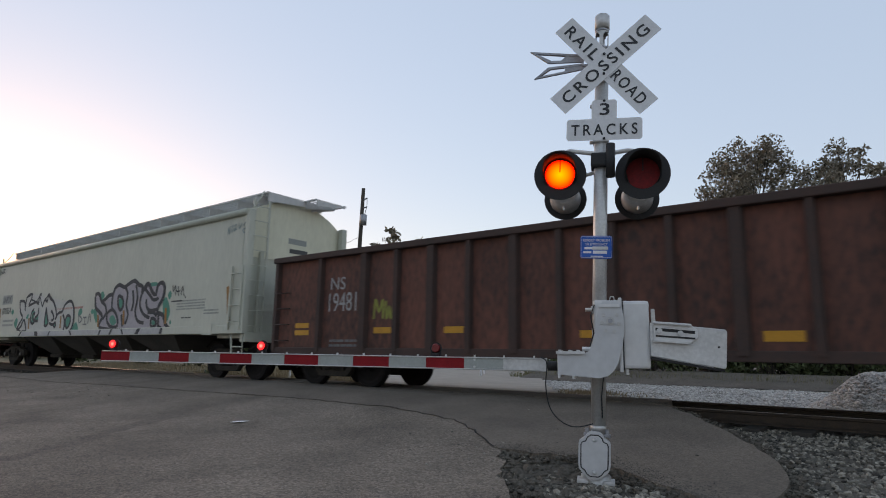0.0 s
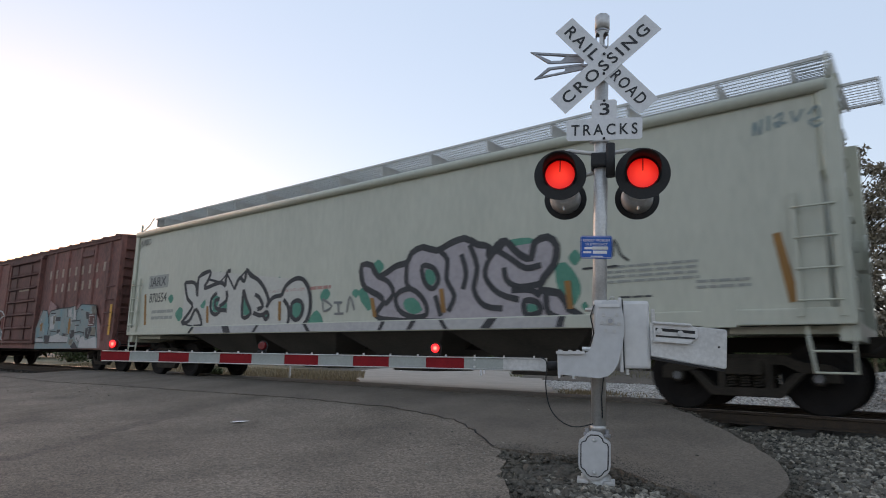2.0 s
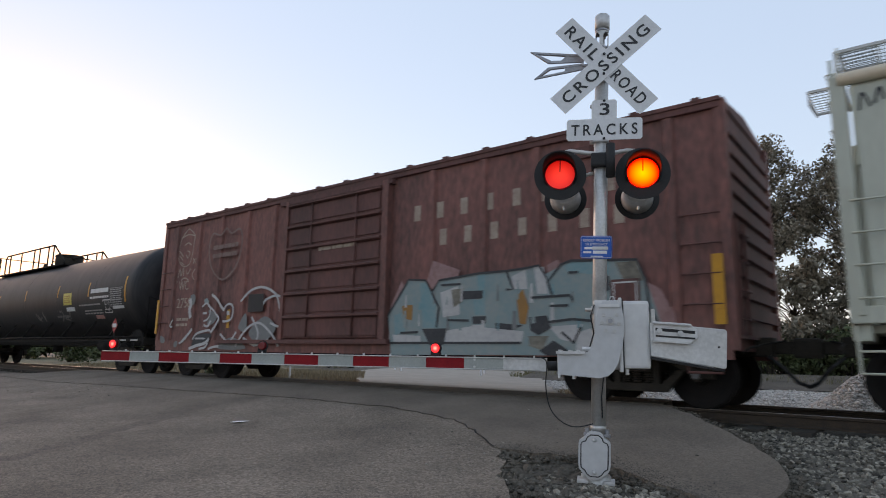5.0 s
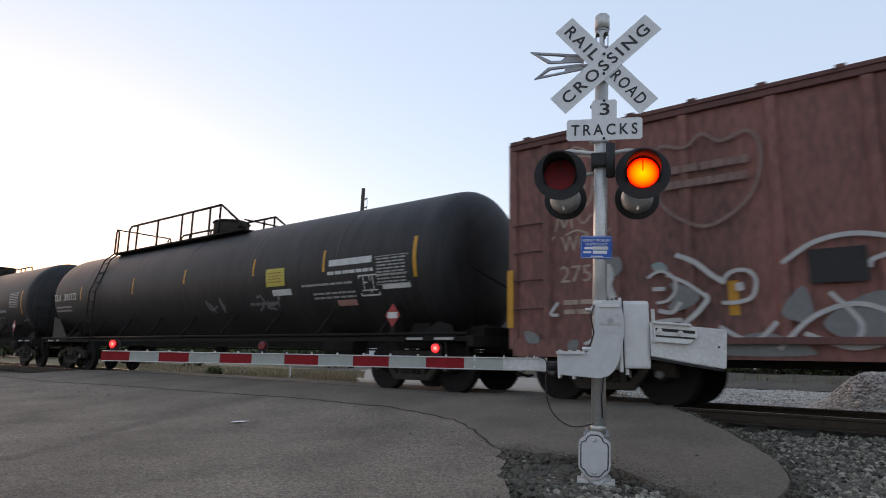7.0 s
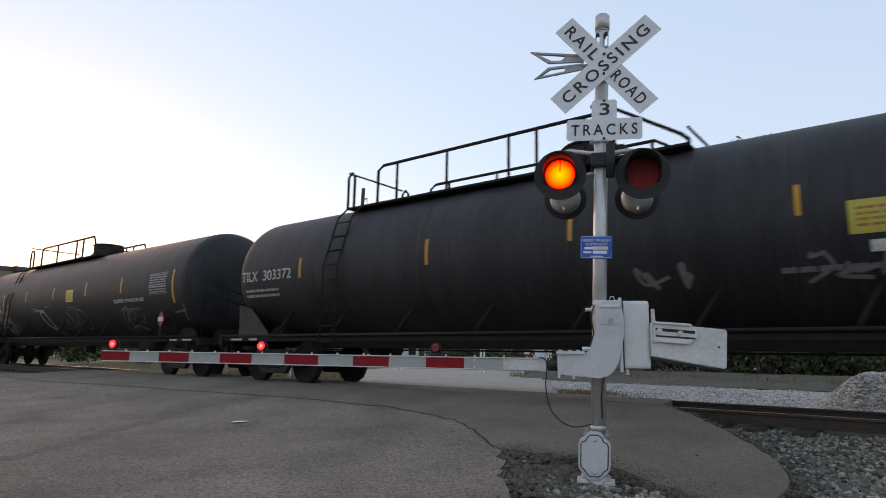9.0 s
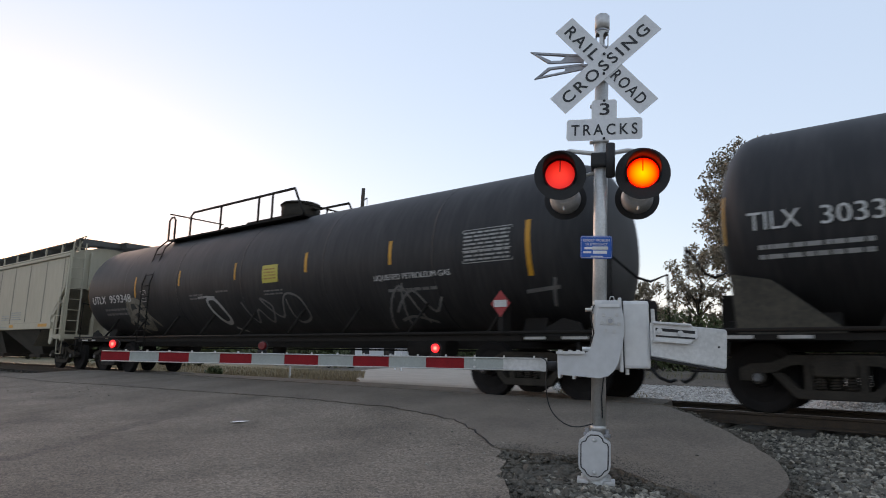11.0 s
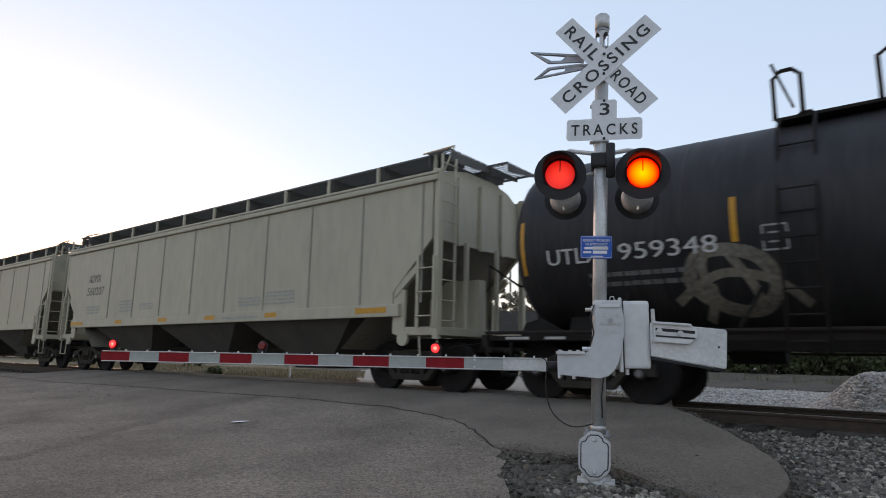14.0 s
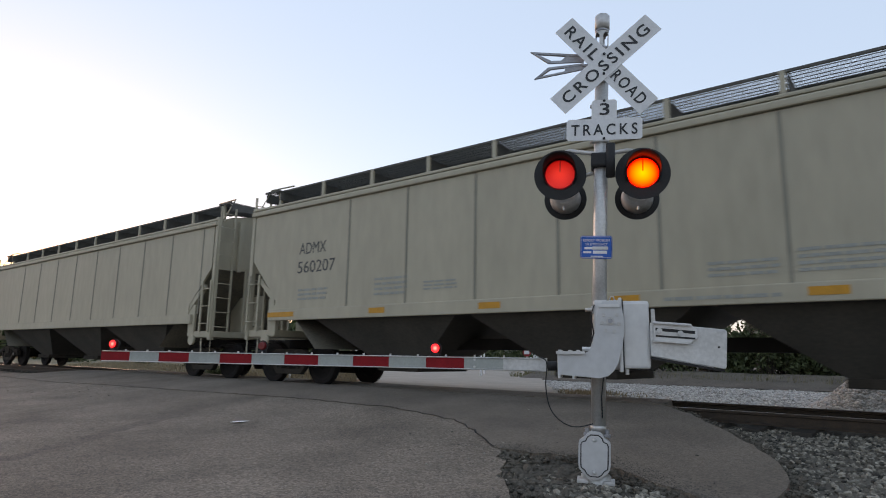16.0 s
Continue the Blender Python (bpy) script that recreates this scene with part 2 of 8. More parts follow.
# ---- mesh helpers ----
def box(bm, x0, x1, y0, y1, z0, z1, bevel=0.0):
    v = [bm.verts.new((x, y, z)) for x in (x0, x1) for y in (y0, y1) for z in (z0, z1)]
    fs = [bm.faces.new([v[i] for i in q]) for q in ((0, 1, 3, 2), (4, 6, 7, 5), (0, 4, 5, 1), (2, 3, 7, 6), (0, 2, 6, 4), (1, 5, 7, 3))]
    if bevel:
        bmesh.ops.bevel(bm, geom=list({e for f in fs for e in f.edges}), offset=bevel, segments=2, affect="EDGES", profile=0.6)
    return bm


def ring(bm, c, a, b, r, n):
    return [bm.verts.new(c + (a * math.cos(2 * math.pi * i / n) + b * math.sin(2 * math.pi * i / n)) * r) for i in range(n)]


def cyl(bm, p, q, r, n=12, r2=None, caps=True):
    p, q = Vector(p), Vector(q)
    w = (q - p).normalized()
    a = w.orthogonal().normalized()
    b = w.cross(a)
    s, e = ring(bm, p, a, b, r, n), ring(bm, q, a, b, r if r2 is None else r2, n)
    for i in range(n):
        f = bm.faces.new((s[i], s[(i + 1) % n], e[(i + 1) % n], e[i]))
        f.smooth = n > 8
    if caps:
        bm.faces.new(s[::-1])
        bm.faces.new(e)
    return bm


def tube(bm, pts, r, n=6):
    pts = [Vector(p) for p in pts]
    up = Vector((0.13, 0.21, 0.97))
    rows = []
    for i, p in enumerate(pts):
        w = (pts[min(i + 1, len(pts) - 1)] - pts[max(i - 1, 0)]).normalized()
        a = w.cross(up).normalized()
        rows.append(ring(bm, p, a, w.cross(a), r, n))
    for s, e in zip(rows, rows[1:]):
        for i in range(n):
            bm.faces.new((s[i], s[(i + 1) % n], e[(i + 1) % n], e[i])).smooth = True
    bm.faces.new(rows[0][::-1])
    bm.faces.new(rows[-1])
    return bm


def prism(bm, poly, axis, a, b):
    """A flat outline pushed from a to b along an axis: (x, z) along y, (y, z) along x, (x, y) along z."""
    put = {"y": lambda u, w, d: (u, d, w), "x": lambda u, w, d: (d, u, w), "z": lambda u, w, d: (u, w, d)}[axis]
    s, e = [bm.verts.new(put(u, w, a)) for u, w in poly], [bm.verts.new(put(u, w, b)) for u, w in poly]
    n = len(poly)
    for i in range(n):
        bm.faces.new((s[i], s[(i + 1) % n], e[(i + 1) % n], e[i]))
    bm.faces.new(s[::-1])
    bm.faces.new(e)
    return bm


def smooth_line(pts, steps=6, closed=False):
    pts = [Vector((p[0], p[1])) for p in pts]
    n, out = len(pts), []
    for i in range(n if closed else n - 1):
        if closed:
            p0, p1, p2, p3 = (pts[(i + k) % n] for k in (-1, 0, 1, 2))
        else:
            p0, p1, p2, p3 = pts[max(i - 1, 0)], pts[i], pts[i + 1], pts[min(i + 2, n - 1)]
        for k in range(steps):
            t = k / steps
            out.append(0.5 * ((2 * p1) + (p2 - p0) * t + (2 * p0 - 5 * p1 + 4 * p2 - p3) * t * t + (3 * p1 - p0 - 3 * p2 + p3) * t ** 3))
    if not closed:
        out.append(pts[-1])
    return out


def stroke(bm, pts, w, y, closed=False, steps=5, put=None):
    """A painted line of width w on the plane of depth y."""
    put = put or (lambda u, v: (u, y, v))
    line = smooth_line(pts, steps, closed)
    n = len(line)
    pairs = []
    for i, p in enumerate(line):
        d = (line[(i + 1) % n] - line[i - 1]) if closed else (line[min(i + 1, n - 1)] - line[max(i - 1, 0)])
        d = d.normalized() if d.length else Vector((1, 0))
        q = Vector((-d.y, d.x)) * w / 2
        pairs.append((bm.verts.new(put(*(p + q))), bm.verts.new(put(*(p - q)))))
    for i in range(n if closed else n - 1):
        a, b = pairs[i], pairs[(i + 1) % n]
        bm.faces.new((a[0], a[1], b[1], b[0]))
    return bm


def fill(bm, pts, y, steps=5, put=None):
    put = put or (lambda u, v: (u, y, v))
    f = bm.faces.new([bm.verts.new(put(*p)) for p in smooth_line(pts, steps, True)])
    bmesh.ops.triangulate(bm, faces=[f])
    return bm


def mesh_of(name, bm, mat):
    bmesh.ops.recalc_face_normals(bm, faces=bm.faces[:])
    me = bpy.data.meshes.new(name)
    bm.to_mesh(me)
    bm.free()
    me.materials.append(mat)
    return me


def part(name, bm, mat, parent=None, label="", m=None):
    ob = new(name, mesh_of(name, bm, mat))
    if parent:
        ob.parent = parent
    if m:
        ob.matrix_basis = m
    if label:
        tagged(ob, label)
    return ob


def B(*args):
    bm = bmesh.new()
    return box(bm, *args) if args else bm


def empty(name, m, label, category, group=""):
    ob = new(name)
    ob.matrix_basis = m
    return tagged(ob, label, category, group)


def lettering(name, words, mat, parent, m, width, height, space=1.0, bold=0.0):
    """Raised lettering in the built-in font, drawn to a given width and height about its lower left corner."""
    cu = bpy.data.curves.new(name, "FONT")
    cu.body = words
    cu.extrude = 0.002
    cu.resolution_u = 3
    cu.space_character = space
    cu.offset = bold
    holder = bpy.data.objects.new(name, cu)
    me = bpy.data.meshes.new_from_object(holder)
    bpy.data.objects.remove(holder)
    co = np.empty(len(me.vertices) * 3)
    me.vertices.foreach_get("co", co)
    co = co.reshape(-1, 3)
    lo, hi = co.min(0), co.max(0)
    co[:, 0] = (co[:, 0] - lo[0]) * width / (hi[0] - lo[0])
    co[:, 1] = (co[:, 1] - lo[1]) * height / (hi[1] - lo[1])
    me.vertices.foreach_set("co", co.ravel())
    me.materials.clear()
    me.materials.append(mat)
    ob = new(name, me)
    ob.parent = parent
    ob.matrix_basis = m
    return ob

# ---- ground, road and track ----
ROAD_Y = (-60.0, 0.0, 2.5, 5.5, 7.5, 8.8, 9.3, 12.2, 13.0, 16.0, 400.0)
ROAD_Z = (-0.85, -0.68, -0.58, -0.43, -0.2, -0.065, -0.035, -0.035, -0.07, -0.13, -0.13)


def road_z(y):
    return float(np.interp(y, ROAD_Y, ROAD_Z))


def edge_x(y):
    """The right-hand edge of the asphalt where it climbs to the rails."""
    return float(np.interp(y, (4.9, 5.77, 6.4, 6.85, 7.39, 8.13, 9.21, 9.6), (-1.3, -0.98, -1.09, -1.3, -1.63, -2.16, -2.96, -3.35)))


def lump(x, y, s=1.0):
    return noise.noise(Vector((x * s, y * s, 3.7)))


def ground_z(x, y):
    base = float(np.interp(y, (-60, 0, 2.5, 5.5, 6.2, 7.0, 8.2, 8.75, 12.1, 13.0, 15.0, 20, 400), (-0.95, -0.76, -0.63, -0.48, -0.43, -0.4, -0.33, -0.3, -0.22, -0.3, -0.2, -0.2, -0.5)))
    return base + 0.02 * lump(x, y, 1.7) + 0.012 * lump(x, y, 6)


def sheet(name, xs, ys, height, mat, keep=None):
    bm = B()
    grid = {}
    for i, x in enumerate(xs):
        for j, y in enumerate(ys):
            grid[i, j] = bm.verts.new((x, y, height(x, y)))
    for i in range(len(xs) - 1):
        for j in range(len(ys) - 1):
            if keep is None or keep((xs[i] + xs[i + 1]) / 2, (ys[j] + ys[j + 1]) / 2):
                bm.faces.new((grid[i, j], grid[i + 1, j], grid[i + 1, j + 1], grid[i, j + 1])).smooth = True
    bmesh.ops.delete(bm, geom=[v for v in bm.verts if not v.link_faces], context="VERTS")
    return part(name, bm, mat)


near_x = [-8 + 0.16 * i for i in range(60)]
gx = [-2500, -600, -200, -90, -60, -45, -35, -28, -24, -20, -17, -14.5, -12.5, -11, -9.8, -8.8] + near_x + [1.8, 2.6, 4, 6, 9, 14, 22, 40, 80, 200, 700, 2500]
gy = [-2500, -600, -150, -60, -25, -12, -6, -3, -1, 0.5, 1.6, 2.4, 3.0] + [3.4 + 0.16 * i for i in range(64)] + [14, 15, 16.5, 18, 20, 23, 27, 33, 45, 70, 120, 300, 900, 2500]
ground = tagged(sheet("ground", gx, gy, ground_z, DIRT), "dusty brown dirt and gravel beside the railway", "ground", kind="structure")


def road_sheet(name, outline, mat, lift, step=0.3, label="", cat="road"):
    """Asphalt cut to an outline, following the rise to the rails; its edge is thick."""
    bm = B()
    f = bm.faces.new([bm.verts.new((x, y, 0)) for x, y in outline])
    bmesh.ops.triangulate(bm, faces=[f])
    lo, hi = min(y for _, y in outline), max(y for _, y in outline)
    y = lo + step
    while y < hi:
        bmesh.ops.bisect_plane(bm, geom=bm.verts[:] + bm.edges[:] + bm.faces[:], plane_co=(0, y, 0), plane_no=(0, 1, 0))
        y += step
    ext = bmesh.ops.extrude_face_region(bm, geom=bm.faces[:])
    top = {v for v in ext["geom"] if isinstance(v, bmesh.types.BMVert)}
    for v in bm.verts:
        v.co.z = road_z(v.co.y) + (lift if v in top else -0.35)
    ob = part(name, bm, mat)
    return tagged(ob, label, cat, kind="structure")


def wobble(pts, amount, step, seed=0):
    """A ragged line through the points."""
    rng = random.Random(seed)
    out = []
    for a, b in zip(pts, pts[1:]):
        a, b = Vector(a), Vector(b)
        n = max(1, int((b - a).length / step))
        for k in range(n):
            p = a.lerp(b, k / n)
            out.append((p.x + rng.uniform(-amount, amount), p.y + rng.uniform(-amount, amount)))
    return out + [tuple(pts[-1])]


seam = [(-26, 7.1), (-19.4, 7.0), (-16.5, 7.26), (-12.8, 7.44), (-9.9, 7.62), (-7.0, 7.55), (-5.4, 7.12), (-4.55, 6.55), (-4.0, 6.05)]
seam_line = wobble(seam, 0.035, 0.18, 3)
old_edge = wobble([(-4.0, 6.05), (-3.6, 5.6), (-3.25, 5.05), (-2.75, 4.45), (-2.2, 3.2), (-1.8, 0.5), (-2.5, -40)], 0.05, 0.14, 5)
road_sheet("road", seam_line + old_edge[1:] + [(-30, -40), (-26, 4.0)], ASPHALT_OLD, 0.0, 0.35, "old cracked grey asphalt road", "road")
hump_near = wobble([(-4.0, 6.05), (-3.4, 6.02), (-2.9, 6.1), (-2.52, 5.86), (-1.94, 5.57), (-1.59, 5.36), (-1.3, 4.95)], 0.04, 0.12, 7)
hump_right = wobble([(edge_x(y), y) for y in (4.95, 5.4, 5.9, 6.5, 7.1, 7.7, 8.6, 9.5)], 0.025, 0.16, 9)
road_sheet("road_approach", seam_line + hump_near[1:] + hump_right[1:] + [(-3.1, 9.56), (-22.5, 9.56), (-23.5, 8.0)], ASPHALT_NEW, 0.006, 0.2, "newer dark asphalt ramp rising to the rails", "road")
road_sheet("road_between_rails", [(-22.0, 9.7), (-3.3, 9.7), (-3.6, 11.05), (-22.3, 11.05)], ASPHALT_NEW, 0.006, 0.4, "asphalt crossing infill between the rails", "road")
road_sheet("road_far_side", wobble([(-11.5, 11.2), (-5.9, 11.2), (-9.0, 16.5), (-13.5, 24), (-33, 60), (-47, 60), (-23.5, 23.0), (-16.5, 16.0), (-11.5, 11.2)], 0.06, 0.5, 4)[:-1], CONCRETE, 0.0, 0.8, "pale worn concrete road beyond the tracks", "road")


def ribbon(name, pts, width, mat, lift, label, seed, amount=0.05, step=0.12, cat="crack"):
    rng = random.Random(seed)
    line = wobble(pts, amount, step, seed)
    bm = B()
    prev = None
    for i, (x, y) in enumerate(line):
        a, b = Vector(line[max(i - 1, 0)]), Vector(line[min(i + 1, len(line) - 1)])
        d = (b - a).normalized() if (b - a).length else Vector((1, 0))
        w = width * rng.uniform(0.35, 1.0) / 2
        cur = [bm.verts.new((x - d.y * s * w, y + d.x * s * w, road_z(y) + lift)) for s in (1, -1)]
        if prev:
            bm.faces.new((*prev, cur[1], cur[0]))
        prev = cur
    return tagged(part(name, bm, mat), label, cat, kind="structure")


ribbon("road_crack", seam, 0.034, CRACK, 0.0105, "ragged dark crack along the edge of the asphalt patch", 3, 0.035, 0.18)
ribbon("road_stain", [(-8.12, 2.55), (-8.53, 3.29), (-9.49, 4.56), (-10.30, 5.90), (-10.53, 7.18)], 0.4, ASPHALT_STAIN, 0.004, "dark tyre-worn streak on the asphalt", 15, 0.04, 0.3, "stain")
ribbon("paint_splash", [(-8.5, 5.67), (-8.3, 5.77)], 0.42, CHALK, 0.007, "splash of white paint on the asphalt", 16, 0.02, 0.06, "paint splash")


def rail(name, y):
    prof = [(-0.075, -0.17), (0.075, -0.17), (0.075, -0.155), (0.012, -0.135), (0.012, -0.045), (0.036, -0.035), (0.036, -0.006), (0.028, 0), (-0.028, 0), (-0.036, -0.006), (-0.036, -0.035), (-0.012, -0.045), (-0.012, -0.135), (-0.075, -0.155)]
    ob = tagged(new(name), "steel rail with a polished head and rusty sides", "rail", "rails of the track", "structure")
    ob.matrix_basis = pose(0, y, -0.05)
    part("rail_body", prism(B(), prof, "x", -160, 60), RAIL_SIDE, ob)
    part("rail_head", B(-160, 60, -0.027, 0.027, -0.002, 0.003), RAIL_TOP, ob, "shiny worn running surface")
    return ob


for y in (D - 0.755, D + 0.755):
    rail("rail", y)
tie_mesh = mesh_of("tie", B(-0.115, 0.115, -1.3, 1.3, -0.36, -0.172, 0.012), TIE)
for i in range(70):
    x = -40 + 0.56 * i + random.uniform(-0.02, 0.02)
    if x < -23 or x > -3.3:
        tie = new("tie", tie_mesh)
        tie.matrix_basis = pose(x, D, -0.05 + random.uniform(-0.01, 0.005), 0, 0, random.uniform(-1, 1))
        tagged(tie, "weathered creosoted timber tie under the rails", "railway tie", "ties", "structure")

# ---- loose stone ----
unit = bmesh.new()
bmesh.ops.create_icosphere(unit, subdivisions=1, radius=1.0)
ICO_V = np.array([v.co[:] for v in unit.verts])
ICO_F = np.array([[v.index for v in f.verts] for f in unit.faces])
unit.free()


def stones(name, places, size, mat, label, seed, sink=0.3):
    """Broken stones as one mesh; places: rows of x, y, z."""
    rng = np.random.default_rng(seed)
    n = len(places)
    r = size[0] + (size[1] - size[0]) * rng.random(n) ** 1.8
    v = ICO_V[None] * (1 + rng.uniform(-0.32, 0.32, (n, len(ICO_V), 1)))
    a = rng.uniform(0, 2 * np.pi, n)
    c, s = np.cos(a)[:, None], np.sin(a)[:, None]
    v = v * np.stack([rng.uniform(0.8, 1.4, n), rng.uniform(0.6, 1.0, n), rng.uniform(0.5, 0.9, n)], -1)[:, None]
    v = np.stack([v[..., 0] * c - v[..., 1] * s, v[..., 0] * s + v[..., 1] * c, v[..., 2]], -1) * r[:, None, None]
    v += np.array(places)[:, None]
    v[..., 2] += (r * (0.5 - sink))[:, None]
    f = (ICO_F[None] + (np.arange(n) * len(ICO_V))[:, None, None]).reshape(-1, 3)
    me = bpy.data.meshes.new(name)
    me.from_pydata(v.reshape(-1, 3).tolist(), [], f.tolist())
    me.materials.append(mat)
    return tagged(new(name, me), label, "gravel", kind="stuff")


rng = random.Random(21)
spots = []
while len(spots) < 11500:                      # shoulder right of the ramp
    y = rng.uniform(3.6, 9.55)
    x = rng.uniform(-3.2, 3.2)
    if x > edge_x(y) + (0.02 if y > 5 else 0.2) and (y > 4.9 or x > -0.2):
        spots.append((x, y, ground_z(x, y)))
stones("ballast", spots, (0.011, 0.036), STONE, "crushed grey ballast stones along the track", 1)
spots = []
while len(spots) < 800:                       # broken ground about the signal's foot
    x, y = rng.uniform(-4.0, -0.8), rng.uniform(3.4, 6.1)
    lo = float(np.interp(y, (3.2, 4.45, 5.05, 5.6, 6.05), (-2.2, -2.75, -3.25, -3.6, -4.0)))
    hi = float(np.interp(y, (3.2, 4.95, 5.3, 5.72, 6.12), (-0.2, -1.25, -1.7, -2.25, -2.9)))
    dense = math.exp(-((x + 2.2) ** 2 + (y - 5.1) ** 2) / 0.22) + 0.05
    if lo < x < hi and rng.random() < dense:
        spots.append((x, y, ground_z(x, y)))
stones("ballast", spots, (0.008, 0.04), STONE, "broken stones and grit round the signal base", 2)
crumbs = []
for line, n, off, wide in ((hump_near, 520, -0.05, 0.09), (old_edge[:14], 420, 0.05, 0.1), (hump_right, 900, 0.04, 0.07)):
    for _ in range(n):
        i = rng.randrange(len(line) - 1)
        p = Vector(line[i]).lerp(Vector(line[i + 1]), rng.random())
        x, y = p.x + rng.gauss(off if line is not hump_near else 0, wide), p.y + rng.gauss(off if line is hump_near else 0, wide)
        crumbs.append((x, y, max(ground_z(x, y), road_z(y) - 0.03)))
stones("asphalt_crumbs", crumbs, (0.006, 0.034), DIRT, "crumbled dark asphalt along the broken road edge", 6)
grit = []
for _ in range(3200):
    i = rng.randrange(len(hump_near) - 1)
    p = Vector(hump_near[i]).lerp(Vector(hump_near[i + 1]), rng.random())
    x, y = p.x + rng.gauss(0, 0.05), p.y + abs(rng.gauss(0, 0.16))
    if x < edge_x(y) - 0.05:
        grit.append((x, y, road_z(y) + 0.004))
stones("road_grit", grit, (0.003, 0.009), DIRT, "fine dark grit washed onto the ramp's lower edge", 8)
clods = []
for _ in range(420):
    x, y = rng.uniform(-3.7, -2.5), rng.uniform(4.6, 6.0)
    if x > float(np.interp(y, (3.2, 4.45, 5.05, 5.6, 6.05), (-2.2, -2.75, -3.25, -3.6, -4.0))):
        clods.append((x, y, ground_z(x, y)))
stones("dirt_clods", clods, (0.015, 0.075), DIRT, "dark clods of dirt beside the broken asphalt", 7, 0.6)
spots = [(rng.gauss(-17.5, 2.2), rng.gauss(6.1, 1.1), 0) for _ in range(420)]
stones("ballast", [(x, y, road_z(y)) for x, y, _ in spots], (0.006, 0.018), STONE, "loose gravel strewn on the road's far edge", 3)
spots = [(rng.gauss(-3.6, 0.9), rng.gauss(6.3, 0.8), 0) for _ in range(130)]
stones("ballast", [(x, y, road_z(y)) for x, y, _ in spots if x < edge_x(y) - 0.1], (0.006, 0.018), STONE, "grit scattered on the asphalt ramp", 4)


def ease(a, b, v):
    u = max(0.0, min(1.0, (v - a) / (b - a)))
    return u * u * (3 - 2 * u)


def pile_z(x, y):
    """A flat-topped heap that rises towards the east."""
    return 0.66 * ease(-2.05, -1.0, x) * ease(12.9, 14.4, y) * ease(17.5, 15.5, y)


spots = []
while len(spots) < 20000:                      # pale gravel beyond the track
    x, y = rng.uniform(-13.0, 3.5), 11.2 + 10.3 * rng.random() ** 1.4
    if x > -6.1 - (y - 11.2) * 0.62:
        spots.append((x, y, ground_z(x, y) + pile_z(x, y)))
sheet("gravel_bed", [-13.2 + 0.3 * i for i in range(60)], [11.2 + 0.25 * i for i in range(42)], lambda x, y: ground_z(x, y) + pile_z(x, y) + 0.005, GRAVEL_BED, lambda x, y: x > -6.0 - (y - 11.2) * 0.62)
tagged(bpy.data.objects["gravel_bed"], "bed and heap of pale gravel beyond the track", "gravel", kind="structure")
while len(spots) < 34000:                      # the side of the heap that shows past the wheels
    x, y = rng.uniform(-4.5, 1.2), rng.uniform(11.5, 15.2)
    spots.append((x, y, ground_z(x, y) + pile_z(x, y)))
stones("pale_gravel", spots, (0.014, 0.042), STONE_PALE, "pale crushed limestone heaped beside the far side of the track", 5)

# ---- crossing signal ----
TURN = 23.85
FOOT = (-2.479, 5.461, -0.445)
signal = empty("crossing_signal", pose(*FOOT, 0, 0, TURN) @ pose(0, 0, 0, 0, 2.0, 0), "galvanised railroad crossing signal mast with crossbuck and twin red flashers", "crossing signal")
bm = B()
cyl(bm, (0, 0, 0.3), (0, 0, 4.14), 0.066, 24)
part("mast", bm, GALV, signal)
bm = B()                                        # slotted mast head: tall rounded openings all round
n, zs = 32, [4.13 + 0.0225 * k for k in range(13)]
for r in (0.066, 0.058):
    rows = [[bm.verts.new((r * math.cos(2 * math.pi * k / n), r * math.sin(2 * math.pi * k / n), z)) for k in range(n)] for z in zs]
    for j in range(12):
        for k in range(n):
            if not (3 <= j <= 9 and k % 8 in ((2, 3, 4) if j in (3, 9) else (1, 2, 3, 4, 5))):
                bm.faces.new((rows[j][k], rows[j][(k + 1) % n], rows[j + 1][(k + 1) % n], rows[j + 1][k])).smooth = True
part("mast_head", bm, GALV, signal, "slotted tubular mast head")
bm = cyl(B(), (0, 0, 4.40), (0, 0, 4.545), 0.074, 24)
cyl(bm, (0, 0, 4.545), (0, 0, 4.56), 0.074, 24, 0.062)
part("mast_cap", bm, CAST, signal, "weathered cast mast cap")
for z in (4.18, 4.37):
    part("collar", cyl(B(), (0, 0, z), (0, 0, z + 0.02), 0.069, 24), SIGNBACK, signal)


def make_blade(angle, y, words, spans):
    ob = part("crossbuck_blade", B(-0.62, 0.62, -0.003, 0.003, -0.114, 0.114), SIGNW, signal, "", pose(0.033, y, 3.98, 0, angle, 0))
    for w, x0, x1 in zip(words, spans[::2], spans[1::2]):
        lettering("letters", w, INK, ob, pose(x0, -0.0055, -0.06, 90, 0, 0), x1 - x0, 0.12, 1.3, 0.012)
    return ob


